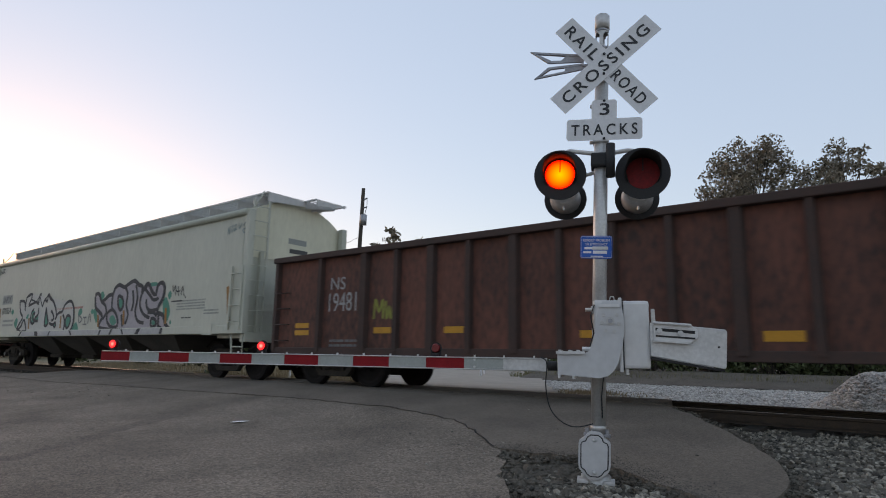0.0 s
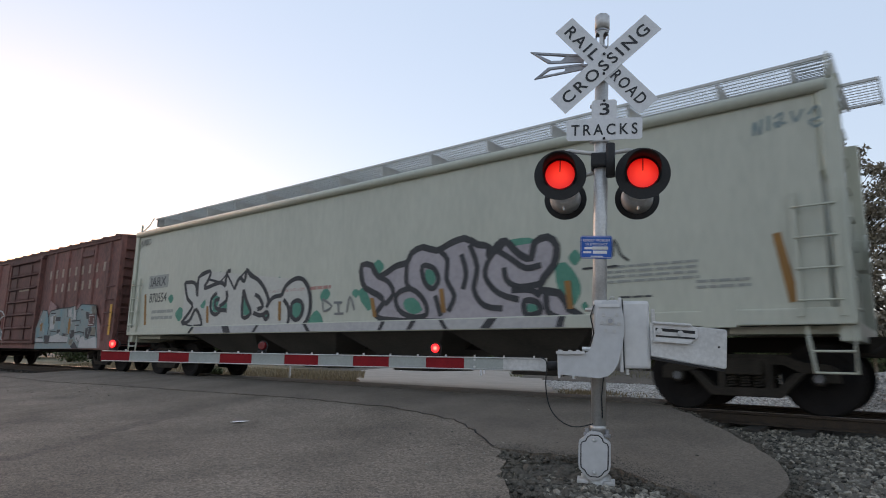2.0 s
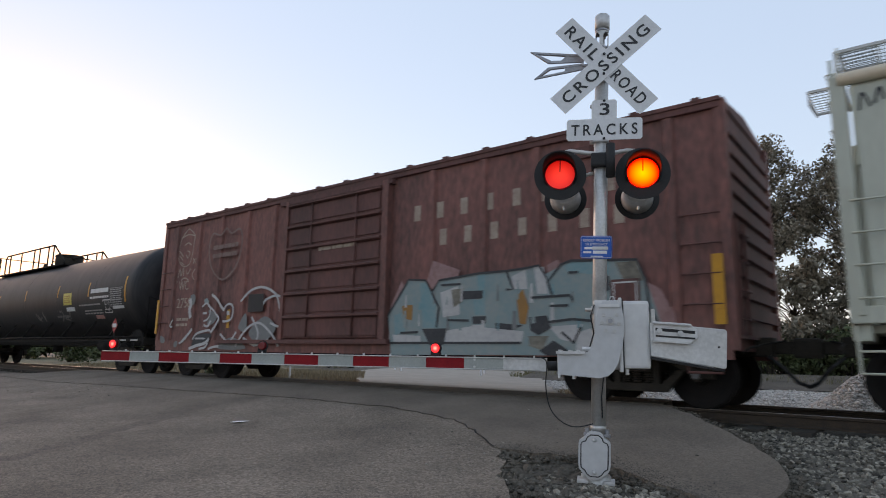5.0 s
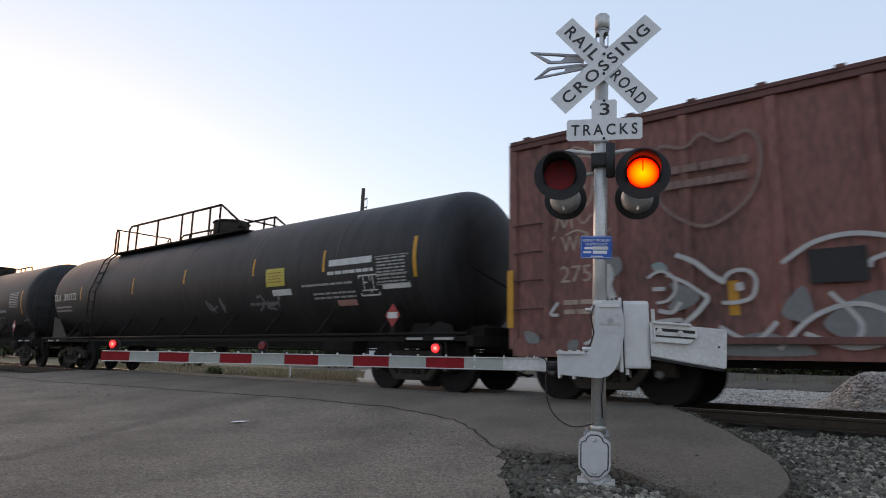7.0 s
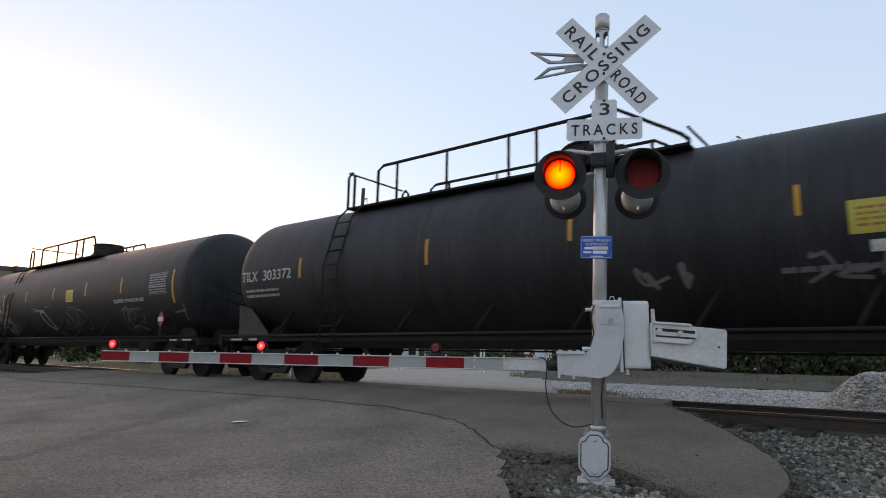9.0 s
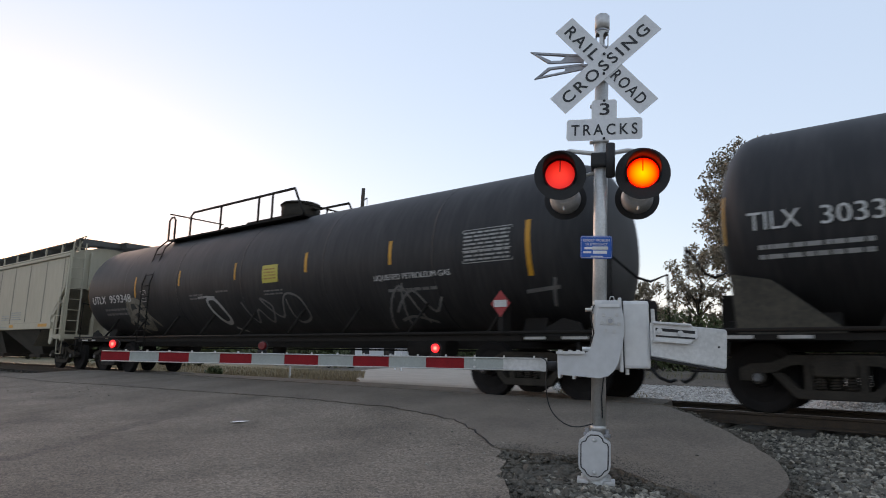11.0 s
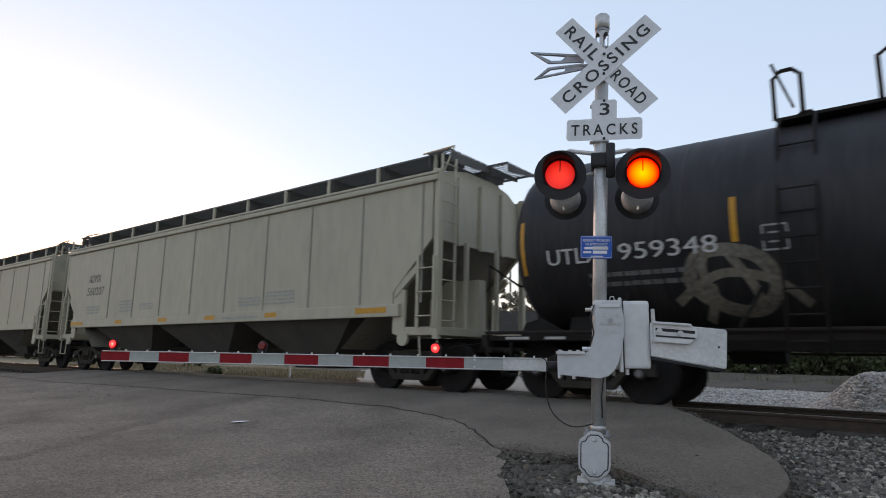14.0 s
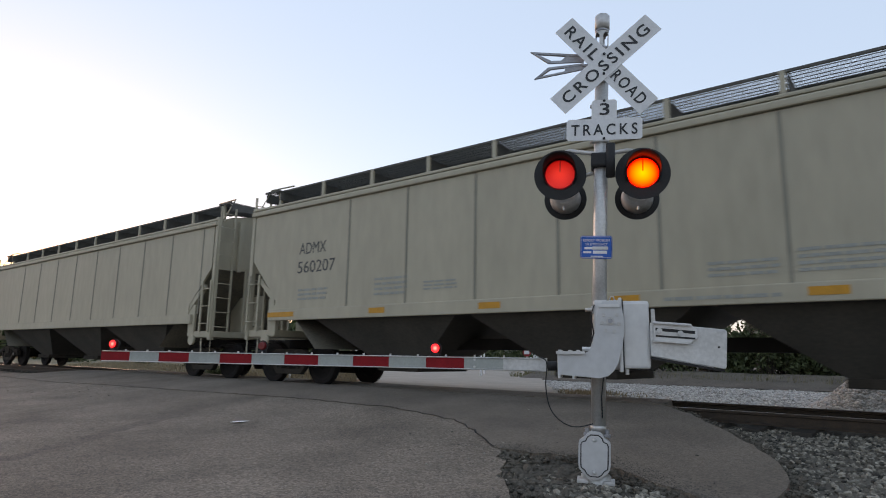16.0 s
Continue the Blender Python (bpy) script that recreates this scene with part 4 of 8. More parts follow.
def truck(car, x):
    """A three-piece truck with its two wheelsets."""
    for side in (-1, 1):
        bm = B()
        y0, y1 = side * 0.93, side * 1.07
        # top chord, bottom chord, columns
        prism(bm, [(-1.12, 0.38), (-1.12, 0.55), (-0.98, 0.62), (-0.72, 0.62), (-0.5, 0.74), (0.5, 0.74), (0.72, 0.62), (0.98, 0.62), (1.12, 0.55), (1.12, 0.38), (0.94, 0.38), (0.9, 0.5), (0.68, 0.5), (0.48, 0.62), (-0.48, 0.62), (-0.68, 0.5), (-0.9, 0.5), (-0.94, 0.38)], "y", y0, y1)
        prism(bm, [(-0.74, 0.5), (-0.45, 0.17), (0.45, 0.17), (0.74, 0.5), (0.6, 0.5), (0.4, 0.28), (-0.4, 0.28), (-0.6, 0.5)], "y", y0, y1)
        for s in (-1, 1):
            box(bm, s * 0.30 - 0.05, s * 0.30 + 0.05, min(y0, y1), max(y0, y1), 0.26, 0.66)
        bmesh.ops.bevel(bm, geom=[e for e in bm.edges if e.calc_length() > 0.1], offset=0.012, segments=1, affect="EDGES")
        part("side_frame", bm, TRUCK, car, "grimy cast truck side frame", pose(x, 0, 0))
        for s in (-1, 1):
            bm = cyl(B(), (s * 0.889, side * 0.98, WR), (s * 0.889, side * 1.12, WR), 0.1, 14, 0.085)
            cyl(bm, (s * 0.889, side * 1.12, WR), (s * 0.889, side * 1.135, WR), 0.05, 8)
            part("bearing_cap", bm, TRUCK, car, "", pose(x, 0, 0))
            part("axle_cap", cyl(B(), (s * 0.889, side * 1.121, WR), (s * 0.889, side * 1.14, WR), 0.062, 12, 0.05), AXLE, car, "bare steel axle end cap", pose(x, 0, 0))
        for i in (-1, 0, 1):
            part("spring", tube(B(), [(i * 0.17 + 0.062 * math.cos(k * 1.047), side * 1.0 + 0.062 * math.sin(k * 1.047), 0.29 + k * 0.0062) for k in range(31)], 0.016, 5), TRUCK, car, "", pose(x, 0, 0))
    part("bolster", box(B(), -0.24, 0.24, -1.12, 1.12, 0.46, 0.68, 0.03), TRUCK, car, "", pose(x, 0, 0))
    part("brake_beam", box(B(), -0.52, -0.42, -0.8, 0.8, 0.32, 0.42, 0.02), TRUCK, car, "", pose(x, 0, 0))
    part("brake_beam", box(B(), 0.42, 0.52, -0.8, 0.8, 0.32, 0.42, 0.02), TRUCK, car, "", pose(x, 0, 0))
    for s in (-1, 1):
        ob = new("wheelset", WHEELSET)
        ob.parent = car
        ob.matrix_basis = pose(x + s * 0.889, 0, WR)
        WHEELSETS.append((ob, x + s * 0.889))


def coupler(car, x, s):
    """Draft gear and knuckle at an end; s is the way out."""
    bm = box(B(), min(x - s * 0.3, x + s * 0.25), max(x - s * 0.3, x + s * 0.25), -0.18, 0.18, 0.72, 1.0, 0.02)
    box(bm, min(x, x + s * 0.62), max(x, x + s * 0.62), -0.08, 0.08, 0.76, 0.94, 0.02)
    box(bm, min(x + s * 0.48, x + s * 0.72), max(x + s * 0.48, x + s * 0.72), -0.16, 0.14, 0.70, 0.99, 0.05)
    part("coupler", bm, TRUCK, car, "cast steel knuckle coupler")
    part("air_hose", tube(B(), [(x + s * 0.2, -0.32, 0.72), (x + s * 0.4, -0.34, 0.55), (x + s * 0.55, -0.28, 0.36), (x + s * 0.68, -0.18, 0.30), (x + s * 0.75, -0.1, 0.33)], 0.028, 8), RUBBER, car, "black rubber air hose")
    part("uncoupling_lever", tube(B(), [(x + s * 0.1, -1.4, 0.75), (x + s * 0.16, -1.3, 0.82), (x + s * 0.2, -0.4, 0.9), (x + s * 0.4, -0.05, 0.95)], 0.014), UNDER, car)


def ladder(car, name, x0, x1, z0, z1, n, y, mat, r=0.014, side=0.03, rails=True):
    """Rungs (and stiles) on a car's side."""
    if rails:
        for x in (x0, x1):
            part(name + "_stile", box(B(), x - side, x + side, y - 0.02, y + 0.02, z0, z1, 0.006), mat, car)
    for i in range(n):
        z = z0 + (z1 - z0) * (i + 0.5) / n
        part(name + "_rung", tube(B(), [(x0, y + 0.06, z), (x0, y - 0.03, z), (x1, y - 0.03, z), (x1, y + 0.06, z)], r, 6), mat, car)


def end_ladder(car, name, x, y0, y1, z0, z1, n, mat, s):
    for y in (y0, y1):
        part(name + "_stile", box(B(), x - 0.02, x + 0.02, y - 0.025, y + 0.025, z0, z1, 0.006), mat, car)
    for i in range(n):
        z = z0 + (z1 - z0) * (i + 0.5) / n
        part(name + "_rung", tube(B(), [(x, y0, z), (x + s * 0.05, y0, z), (x + s * 0.05, y1, z), (x, y1, z)], 0.013, 6), mat, car)


def decal(car, name, x0, x1, z0, z1, y, mat, label=""):
    return part(name, B(x0, x1, y - 0.004, y, z0, z1), mat, car, label)


def bars(car, x0, x1, z0, z1, rows, y, mat, seed=0):
    """Small print that cannot be read, as bars."""
    rng = random.Random(seed)
    bm = B()
    h = (z1 - z0) / rows
    for i in range(rows):
        x = x0
        while x < x1 - 0.05:
            w = min(rng.uniform(0.1, 0.3), x1 - x)
            box(bm, x, x + w * 0.86, y - 0.004, y, z0 + h * i + h * 0.22, z0 + h * i + h * 0.72)
            x += w
    return tagged(part("stencil_print", bm, mat, car), kind="stuff")


def paint(car, strokes, y, mat, w, label="", closed=False, put=None, steps=5):
    for s in strokes:
        part("graffiti", stroke(B(), s, w, y, closed, steps, put), mat, car, label)


def blobs(car, shapes, y, mat, label="", put=None):
    for k, s in enumerate(shapes):
        part("graffiti", fill(B(), s, y - 0.0003 * k, 5, put), mat, car, label)


def start_car(name, x0, x1, label, category="freight car"):
    c = (x0 + x1) / 2
    car = empty(name, pose(c + advance(0), D, 0), label, category, "cars of the train")
    CARS.append((car, c))
    return car, c


def gondola():
    X0, X1 = 36.55, 52.6
    car, c = start_car("gondola", X0, X1, "rusty dark brown steel gondola with ribbed sides")
    a, b, w, top, low = X0 - c, X1 - c, 1.42, 2.83, 0.66
    part("side", B(a, b, -w, -w + 0.05, low, top - 0.05), GONDOLA, car)
    part("side", B(a, b, w - 0.05, w, low, top - 0.05), GONDOLA, car)
    for x in (a, b - 0.05):
        part("end", B(x, x + 0.05, -w, w, low + 0.25, top - 0.03), GONDOLA, car)
    part("floor", B(a, b, -w + 0.06, w - 0.06, 1.0, 1.08), GONDOLA_D, car)
    scrap = sheet("scrap", [a + 0.1 + 0.4 * i for i in range(40)], [-1.3 + 0.4 * i for i in range(7)], lambda x, y: top - 0.12 + 0.16 * noise.noise(Vector((x * 1.3, y * 1.1, 0))), GONDOLA_D)
    scrap.parent = car
    for s in (-1, 1):
        part("top_chord", box(B(), a - 0.04, b + 0.04, min(s * 1.38, s * 1.56), max(s * 1.38, s * 1.56), top - 0.1, top + 0.03, 0.02), GONDOLA_D, car)
        part("side_sill", box(B(), a, b, min(s * 1.40, s * 1.5), max(s * 1.40, s * 1.5), low - 0.03, low + 0.12, 0.015), GONDOLA_D, car)
    for x in (a - 0.03, b - 0.07):
        part("top_chord", box(B(), x, x + 0.1, -1.5, 1.5, top - 0.12, top + 0.03, 0.02), GONDOLA_D, car)
    for X in (36.62, 38.14, 39.5, 40.41, 41.29, 42.17, 43.11, 43.98, 44.85, 45.76, 46.66, 47.55, 48.45, 49.35, 50.25, 51.2, 52.5):
        x = X - c
        wide = 0.11 if X in (39.5, 41.29, 43.11, 44.85, 46.66, 48.45) else 0.07
        for s in (-1, 1):
            part("side_post", prism(B(), [(x - wide, s * 1.42), (x - wide * 0.7, s * 1.53), (x + wide * 0.7, s * 1.53), (x + wide, s * 1.42)], "z", low + 0.05, top - 0.08), GONDOLA_D, car)
    for z in (1.4, 1.95, 2.45):
        part("end_rib", prism(B(), [(-1.4, z - 0.09), (1.4, z - 0.09), (1.4, z + 0.09), (-1.4, z + 0.09)], "x", a - 0.07, a), GONDOLA, car)
    ladder(car, "ladder", a + 0.12, a + 0.52, 0.75, 2.2, 4, -1.5, GONDOLA_D, rails=False)
    lettering("letters", "NS", DECAL_MID, car, pose(38.42 - c, -1.423, 2.02, 90, 0, 0), 0.46, 0.27)
    lettering("letters", "194811", DECAL_MID, car, pose(38.38 - c, -1.423, 1.55, 90, 0, 0), 1.06, 0.40)
    paint(car, [[(39.76 - c, 1.36), (39.8 - c, 1.76), (39.9 - c, 1.5), (40.0 - c, 1.74), (40.02 - c, 1.36)], [(40.08 - c, 1.72), (40.12 - c, 1.36), (40.18 - c, 1.6), (40.24 - c, 1.36), (40.3 - c, 1.7)]], -1.424, SPRAY_LIME, 0.06, "dull yellow scrawl")
    for X0_, X1_, z0, z1 in ((37.28, 37.75, 1.21, 1.32), (37.28, 37.75, 1.05, 1.16), (39.77, 40.25, 1.07, 1.19), (41.58, 42.03, 1.06, 1.18), (44.3, 44.75, 0.96, 1.08), (46.9, 47.38, 0.90, 1.04), (49.5, 50.0, 0.95, 1.07)):
        decal(car, "reflector", X0_ - c, X1_ - c, z0, z1, -1.424, DECAL_Y, "yellow reflective strip")
    bars(car, 38.45 - c, 39.3 - c, 0.78, 0.98, 2, -1.423, DECAL_DIM, 3)
    for X in (38.2, 50.95):
        truck(car, X - c)
    part("center_sill", B(a, b, -0.2, 0.2, 0.72, 1.0), UNDER, car)
    coupler(car, a, -1)
    coupler(car, b, 1)


def walkway(car, x0, x1, y0, y1, z, mat, posts, drop, mesh_step=0.16, edge=0.05, bw=0.03):
    """A roof running board of open grating on brackets."""
    for y in (y0, y1):
        part("walkway_edge", box(B(), x0, x1, y - 0.02, y + 0.02, z - edge, z + 0.01), mat, car)
    bm = B()
    n = int((x1 - x0) / mesh_step)
    for i in range(n + 1):
        x = x0 + (x1 - x0) * i / n
        box(bm, x - 0.005, x + 0.005, y0, y1, z - 0.012, z)
    k = max(3, int((y1 - y0) / 0.11))
    for i in range(1, k):
        y = y0 + (y1 - y0) * i / k
        box(bm, x0, x1, y - 0.005, y + 0.005, z - 0.01, z)
    tagged(part("walkway_grating", bm, mat, car, "open steel grating walkway"), kind="stuff")
    for i in range(posts):
        x = x0 + (x1 - x0) * (i + 0.02) / (posts - 0.96)
        part("walkway_bracket", prism(B(), [(y0 + 0.03, z - 0.02), (y0 + 0.03, z - drop - 0.05), (y1, z - drop * 0.45), (y1, z - 0.02)], "x", x - bw, x + bw), mat, car)


def hopper_green():
    X0, X1 = 17.15, 35.52
    car, c = start_car("covered_hopper", X0, X1, "pale green covered hopper car with graffiti along its smooth side")
    a, b, W, eave, low = X0 - c, X1 - c, 1.6, 4.16, 1.12
    half_ = [(-W + 0.06, low), (-W, low + 0.12), (-W, eave - 0.12), (-W + 0.02, eave - 0.05), (-1.2, eave + 0.22), (-0.75, eave + 0.42), (-0.3, eave + 0.52)]
    prof = half_ + [(-y, z) for y, z in half_[::-1]]
    bm = prism(B(), prof, "x", a + 0.25, b - 0.25)
    for f in bm.faces:
        f.smooth = False
    part("body", bm, HOPPER_G, car)
    for s in (-1, 1):
        yy = s * W
        part("side_sill", box(B(), a, b, min(yy - s * 0.05, yy + s * 0.035), max(yy - s * 0.05, yy + s * 0.035), low - 0.02, low + 0.19, 0.02), HOPPER_G, car)
        part("roof_chord", tube(B(), [(a + 0.1, yy + s * 0.02, eave), (b - 0.1, yy + s * 0.02, eave)], 0.088, 10), HOPPER_G, car)
        for x in (a + 0.09, b - 0.09):
            part("corner_post", box(B(), x - 0.09, x + 0.09, min(yy - s * 0.14, yy + s * 0.04), max(yy - s * 0.14, yy + s * 0.04), low - 0.02, eave + 0.06, 0.02), HOPPER_G, car)
    # end sheet: upright above, sloping in below
    for x, s in ((a, -1), (b, 1)):
        ez = [(y, z) for y, z in prof if z > eave - 0.3]
        bm = prism(B(), [(-W + 0.05, 3.05)] + ez + [(W - 0.05, 3.05)], "x", x - s * 0.3, x - s * 0.22)
        part("end_sheet", bm, HOPPER_END, car, "cream painted hopper end sheet")
        bm = B()
        v = [bm.verts.new(p) for p in ((x - s * 0.25, -W + 0.1, 3.1), (x - s * 0.25, W - 0.1, 3.1), (x - s * 2.2, W - 0.1, 1.3), (x - s * 2.2, -W + 0.1, 1.3))]
        bm.faces.new(v)
        part("slope_sheet", bm, HOPPER_END, car)
        part("end_platform", B(min(x, x - s * 1.5), max(x, x - s * 1.5), -1.35, 1.35, 1.0, 1.1), HOPPER_G, car)
        part("end_sill", box(B(), min(x, x - s * 0.2), max(x, x - s * 0.2), -1.55, 1.55, 0.9, 1.14, 0.02), HOPPER_G, car)
        for y in (-1.1, 1.1):
            part("end_post", box(B(), x - s * 0.18 - 0.05, x - s * 0.18 + 0.05, y - 0.05, y + 0.05, 1.0, 3.2, 0.01), HOPPER_G, car)
        end_ladder(car, "end_ladder", x - s * 0.03, -1.5, -1.05, 1.1, 4.5, 9, HOPPER_G, s)
        for y in (-1.56, 1.56):
            part("sill_step", tube(B(), [(x - s * 0.05, y, low), (x - s * 0.05, y, 0.52), (x - s * 0.48, y, 0.52), (x - s * 0.55, y, low)], 0.024, 6), HOPPER_G, car)
            part("sill_step", tube(B(), [(x - s * 0.05, y, 0.78), (x - s * 0.5, y, 0.78)], 0.016, 6), HOPPER_G, car)
        ladder(car, "grab", min(x - s * 0.12, x - s * 0.58), max(x - s * 0.12, x - s * 0.58), 1.2, 2.78, 4, -W - 0.06, HOPPER_G)
        coupler(car, x, s)
    # discharge bins
    for i in range(4):
        cx = a + 3.4 + (b - a - 6.8) * (i + 0.5) / 4
        hw = (b - a - 6.8) / 8 * 0.98
        bm = B()
        t = [bm.verts.new((cx + sx * hw, sy * 1.5, low)) for sx, sy in ((-1, -1), (1, -1), (1, 1), (-1, 1))]
        l = [bm.verts.new((cx + sx * 0.45, sy * 0.6, 0.42)) for sx, sy in ((-1, -1), (1, -1), (1, 1), (-1, 1))]
        for k in range(4):
            bm.faces.new((t[k], t[(k + 1) % 4], l[(k + 1) % 4], l[k]))
        bm.faces.new(l)
        part("hopper_bin", bm, HOPPER_BIN, car, "dirty sloped discharge bin with shade in its colour")
        part("outlet_gate", box(B(), cx - 0.5, cx + 0.5, -0.75, 0.75, 0.34, 0.46, 0.02), TRUCK, car)
    part("center_sill", B(a, b, -0.2, 0.2, 0.78, 1.0), UNDER, car)
    part("brake_wheel", tube(B(), [(b + 0.05, 0.35 + 0.28 * math.cos(t), 2.2 + 0.28 * math.sin(t)) for t in [2 * math.pi * i / 20 for i in range(21)]], 0.02), HOPPER_G, car)
    part("brake_spokes", tube(tube(B(), [(b + 0.05, 0.07, 2.2), (b + 0.05, 0.63, 2.2)], 0.015), [(b + 0.05, 0.35, 1.92), (b + 0.05, 0.35, 2.48)], 0.015), HOPPER_G, car)
    part("brake_housing", box(B(), b - 0.1, b + 0.03, 0.15, 0.55, 1.95, 2.4, 0.04), HOPPER_G, car)
    # roof walkway, hatches
    for s in (-1, 1):
        y0, y1 = sorted((s * 0.37, s * 1.08))
        walkway(car, a + 0.1, b - 0.1, y0, y1, 4.78, GRATE, 14, 0.2, 0.04, 0.03, 0.012)
    for i in range(9):
        cx = a + 1.4 + (b - a - 2.8) * i / 8
        part("roof_hatch", cyl(B(), (cx, 0, eave + 0.46), (cx, 0, eave + 0.6), 0.34, 20), HOPPER_G, car)
    for x, s in ((a, -1), (b, 1)):
        walkway(car, min(x - s * 0.05, x - s * 0.55), max(x - s * 0.05, x - s * 0.55), -1.1, 1.1, 4.775, GRATE, 2, 0.2, 0.08, 0.03, 0.012)
        walkway(car, min(x - s * 0.05, x + s * 0.42), max(x - s * 0.05, x + s * 0.42), 0.1, 1.15, 4.77, GRATE, 2, 0.15, 0.08, 0.03, 0.012)
        part("roof_grab", tube(B(), [(x - s * 0.1, -1.2, 4.78), (x - s * 0.1, -1.3, 4.55), (x - s * 0.1, -1.5, 4.28)], 0.016), HOPPER_G, car)
    y = -W - 0.003
    decal(car, "patch", 18.18 - c, 19.28 - c, 2.44, 2.82, y, DECAL_GREY, "grey painted-out patch")
    lettering("letters", "IARX", DECAL_K, car, pose(18.3 - c, y - 0.006, 2.5, 90, 0, 0), 0.86, 0.26)
    lettering("letters", "870554", DECAL_K, car, pose(18.29 - c, y - 0.003, 2.03, 90, 0, 0), 0.97, 0.27)
    bars(car, 18.5 - c, 19.7 - c, 1.5, 1.85, 2, y, DECAL_GREY, 5)
    bars(car, 32.3 - c, 33.75 - c, 1.75, 2.05, 4, y, DECAL_GREY, 6)
    bars(car, 33.7 - c, 34.4 - c, 1.6, 1.76, 2, y, DECAL_GREY, 7)
    bars(car, 24.0 - c, 26.2 - c, 2.0, 2.14, 1, y, DECAL_PINK, 8)
    bars(car, 32.6 - c, 33.1 - c, 1.52, 1.58, 1, y, DECAL_K, 9)
    for X in (17.97, 34.68):
        part("rust_streak", prism(B(), [(X - c, 2.28), (X + 0.1 - c, 2.3), (X + 0.26 - c, 1.4), (X + 0.14 - c, 1.38)], "y", y - 0.004, y), SPRAY_O, car, "orange-brown reflector strip")
    decal(car, "data_plate", 33.75 - c, 34.2 - c, 1.08, 1.38, y - 0.04, HOPPER_G)
    g = y
    def tag(x, z, sx, sz, strokes, w, mat, depth, label, closed=False):
        paint(car, [[(x - c + u * sx, z + v * sz) for u, v in s] for s in strokes], depth, mat, w, label, closed)

    # graffiti: outlined letters, x and height as they lie along the car
    def spray(strokes, w, mat, depth, label="", closed=False, steps=3):
        paint(car, [[(u - c, v) for u, v in q] for q in strokes], depth, mat, w, label, closed, None, steps)

    def sprayfill(shapes, mat, depth, label="", steps=2):
        for k, q in enumerate(shapes):
            part("graffiti", fill(B(), [(u - c, v) for u, v in q], depth - 0.0001 * k, steps), mat, car, label)

    sprayfill([[(19.66, 2.09), (19.61, 2.03), (19.52, 1.97), (19.43, 2.03), (19.36, 2.11), (19.43, 2.18), (19.51, 2.23), (19.61, 2.17)], [(22, 2.6), (21.96, 2.56), (21.91, 2.53), (21.86, 2.57), (21.82, 2.62), (21.86, 2.67), (21.91, 2.7), (21.97, 2.66)], [(24.48, 2.27), (24.43, 2.2), (24.36, 2.15), (24.3, 2.21), (24.26, 2.29), (24.31, 2.36), (24.38, 2.41), (24.45, 2.35)], [(24.04, 2.15), (24.46, 2.06), (24.27, 1.96), (24.08, 1.87)], [(20.28, 1.64), (20.19, 1.54), (20.06, 1.45), (19.92, 1.54), (19.82, 1.66), (19.92, 1.77), (20.06, 1.85), (20.21, 1.77)], [(25.44, 1.16), (25.57, 1.45), (25.77, 1.58), (25.97, 1.38), (25.96, 1.16)], [(26.05, 1.86), (26.01, 1.79), (25.94, 1.74), (25.88, 1.8), (25.85, 1.88), (25.9, 1.95), (25.97, 2.01), (26.03, 1.95)], [(22.72, 2.47), (23.01, 2.45), (22.95, 2.31), (22.68, 2.3)]], SPRAY_T, g - 0.001, "teal spray paint cloud")
    sprayfill([[(31.53, 2.06), (31.72, 2.15), (31.93, 1.88), (31.97, 1.64), (31.77, 1.4), (31.6, 1.66)], [(31.99, 2.2), (31.94, 2.13), (31.88, 2.08), (31.81, 2.14), (31.77, 2.22), (31.82, 2.29), (31.89, 2.34), (31.96, 2.28)], [(27.74, 2.37), (27.67, 2.29), (27.57, 2.22), (27.46, 2.3), (27.38, 2.4), (27.46, 2.48), (27.57, 2.54), (27.68, 2.47)], [(27, 1.92), (27.32, 1.97), (27.6, 1.73), (27.33, 1.51)], [(30.59, 2.59), (30.91, 2.63), (31.17, 2.57), (31.1, 2.31), (30.85, 2.39)], [(26.18, 1.9), (26.12, 1.83), (26.03, 1.78), (25.93, 1.84), (25.86, 1.92), (25.92, 1.99), (26.02, 2.04), (26.13, 1.99)], [(27.06, 1.88), (27.02, 1.83), (26.96, 1.79), (26.89, 1.84), (26.84, 1.89), (26.88, 1.95), (26.95, 1.98), (27.03, 1.94)], [(32.09, 1.44), (32.07, 1.4), (32.03, 1.37), (32, 1.4), (31.98, 1.44), (32, 1.48), (32.04, 1.51), (32.07, 1.48)]], SPRAY_T, g - 0.001, "teal spray paint cloud")
    sprayfill([[(20.21, 2.51), (20.75, 2.46), (20.91, 2.1), (20.9, 2.61), (21.43, 2.74), (21.39, 2.53), (21.93, 2.41), (22.22, 2.62), (22.6, 2.2), (22.79, 2.47), (23.08, 2.66), (23.55, 2.39), (23.85, 2.15), (24.03, 1.87), (24.52, 1.96), (24.65, 2.17), (24.96, 2.31), (25.25, 2.28), (25.47, 2.04), (25.55, 1.67), (25.45, 1.36), (25.22, 1.18), (20.82, 1.29), (20.22, 1.41), (20.71, 1.83), (20.41, 2.07)]], SPRAY_PALE, g - 0.004, "pale graffiti letter fill", 1)
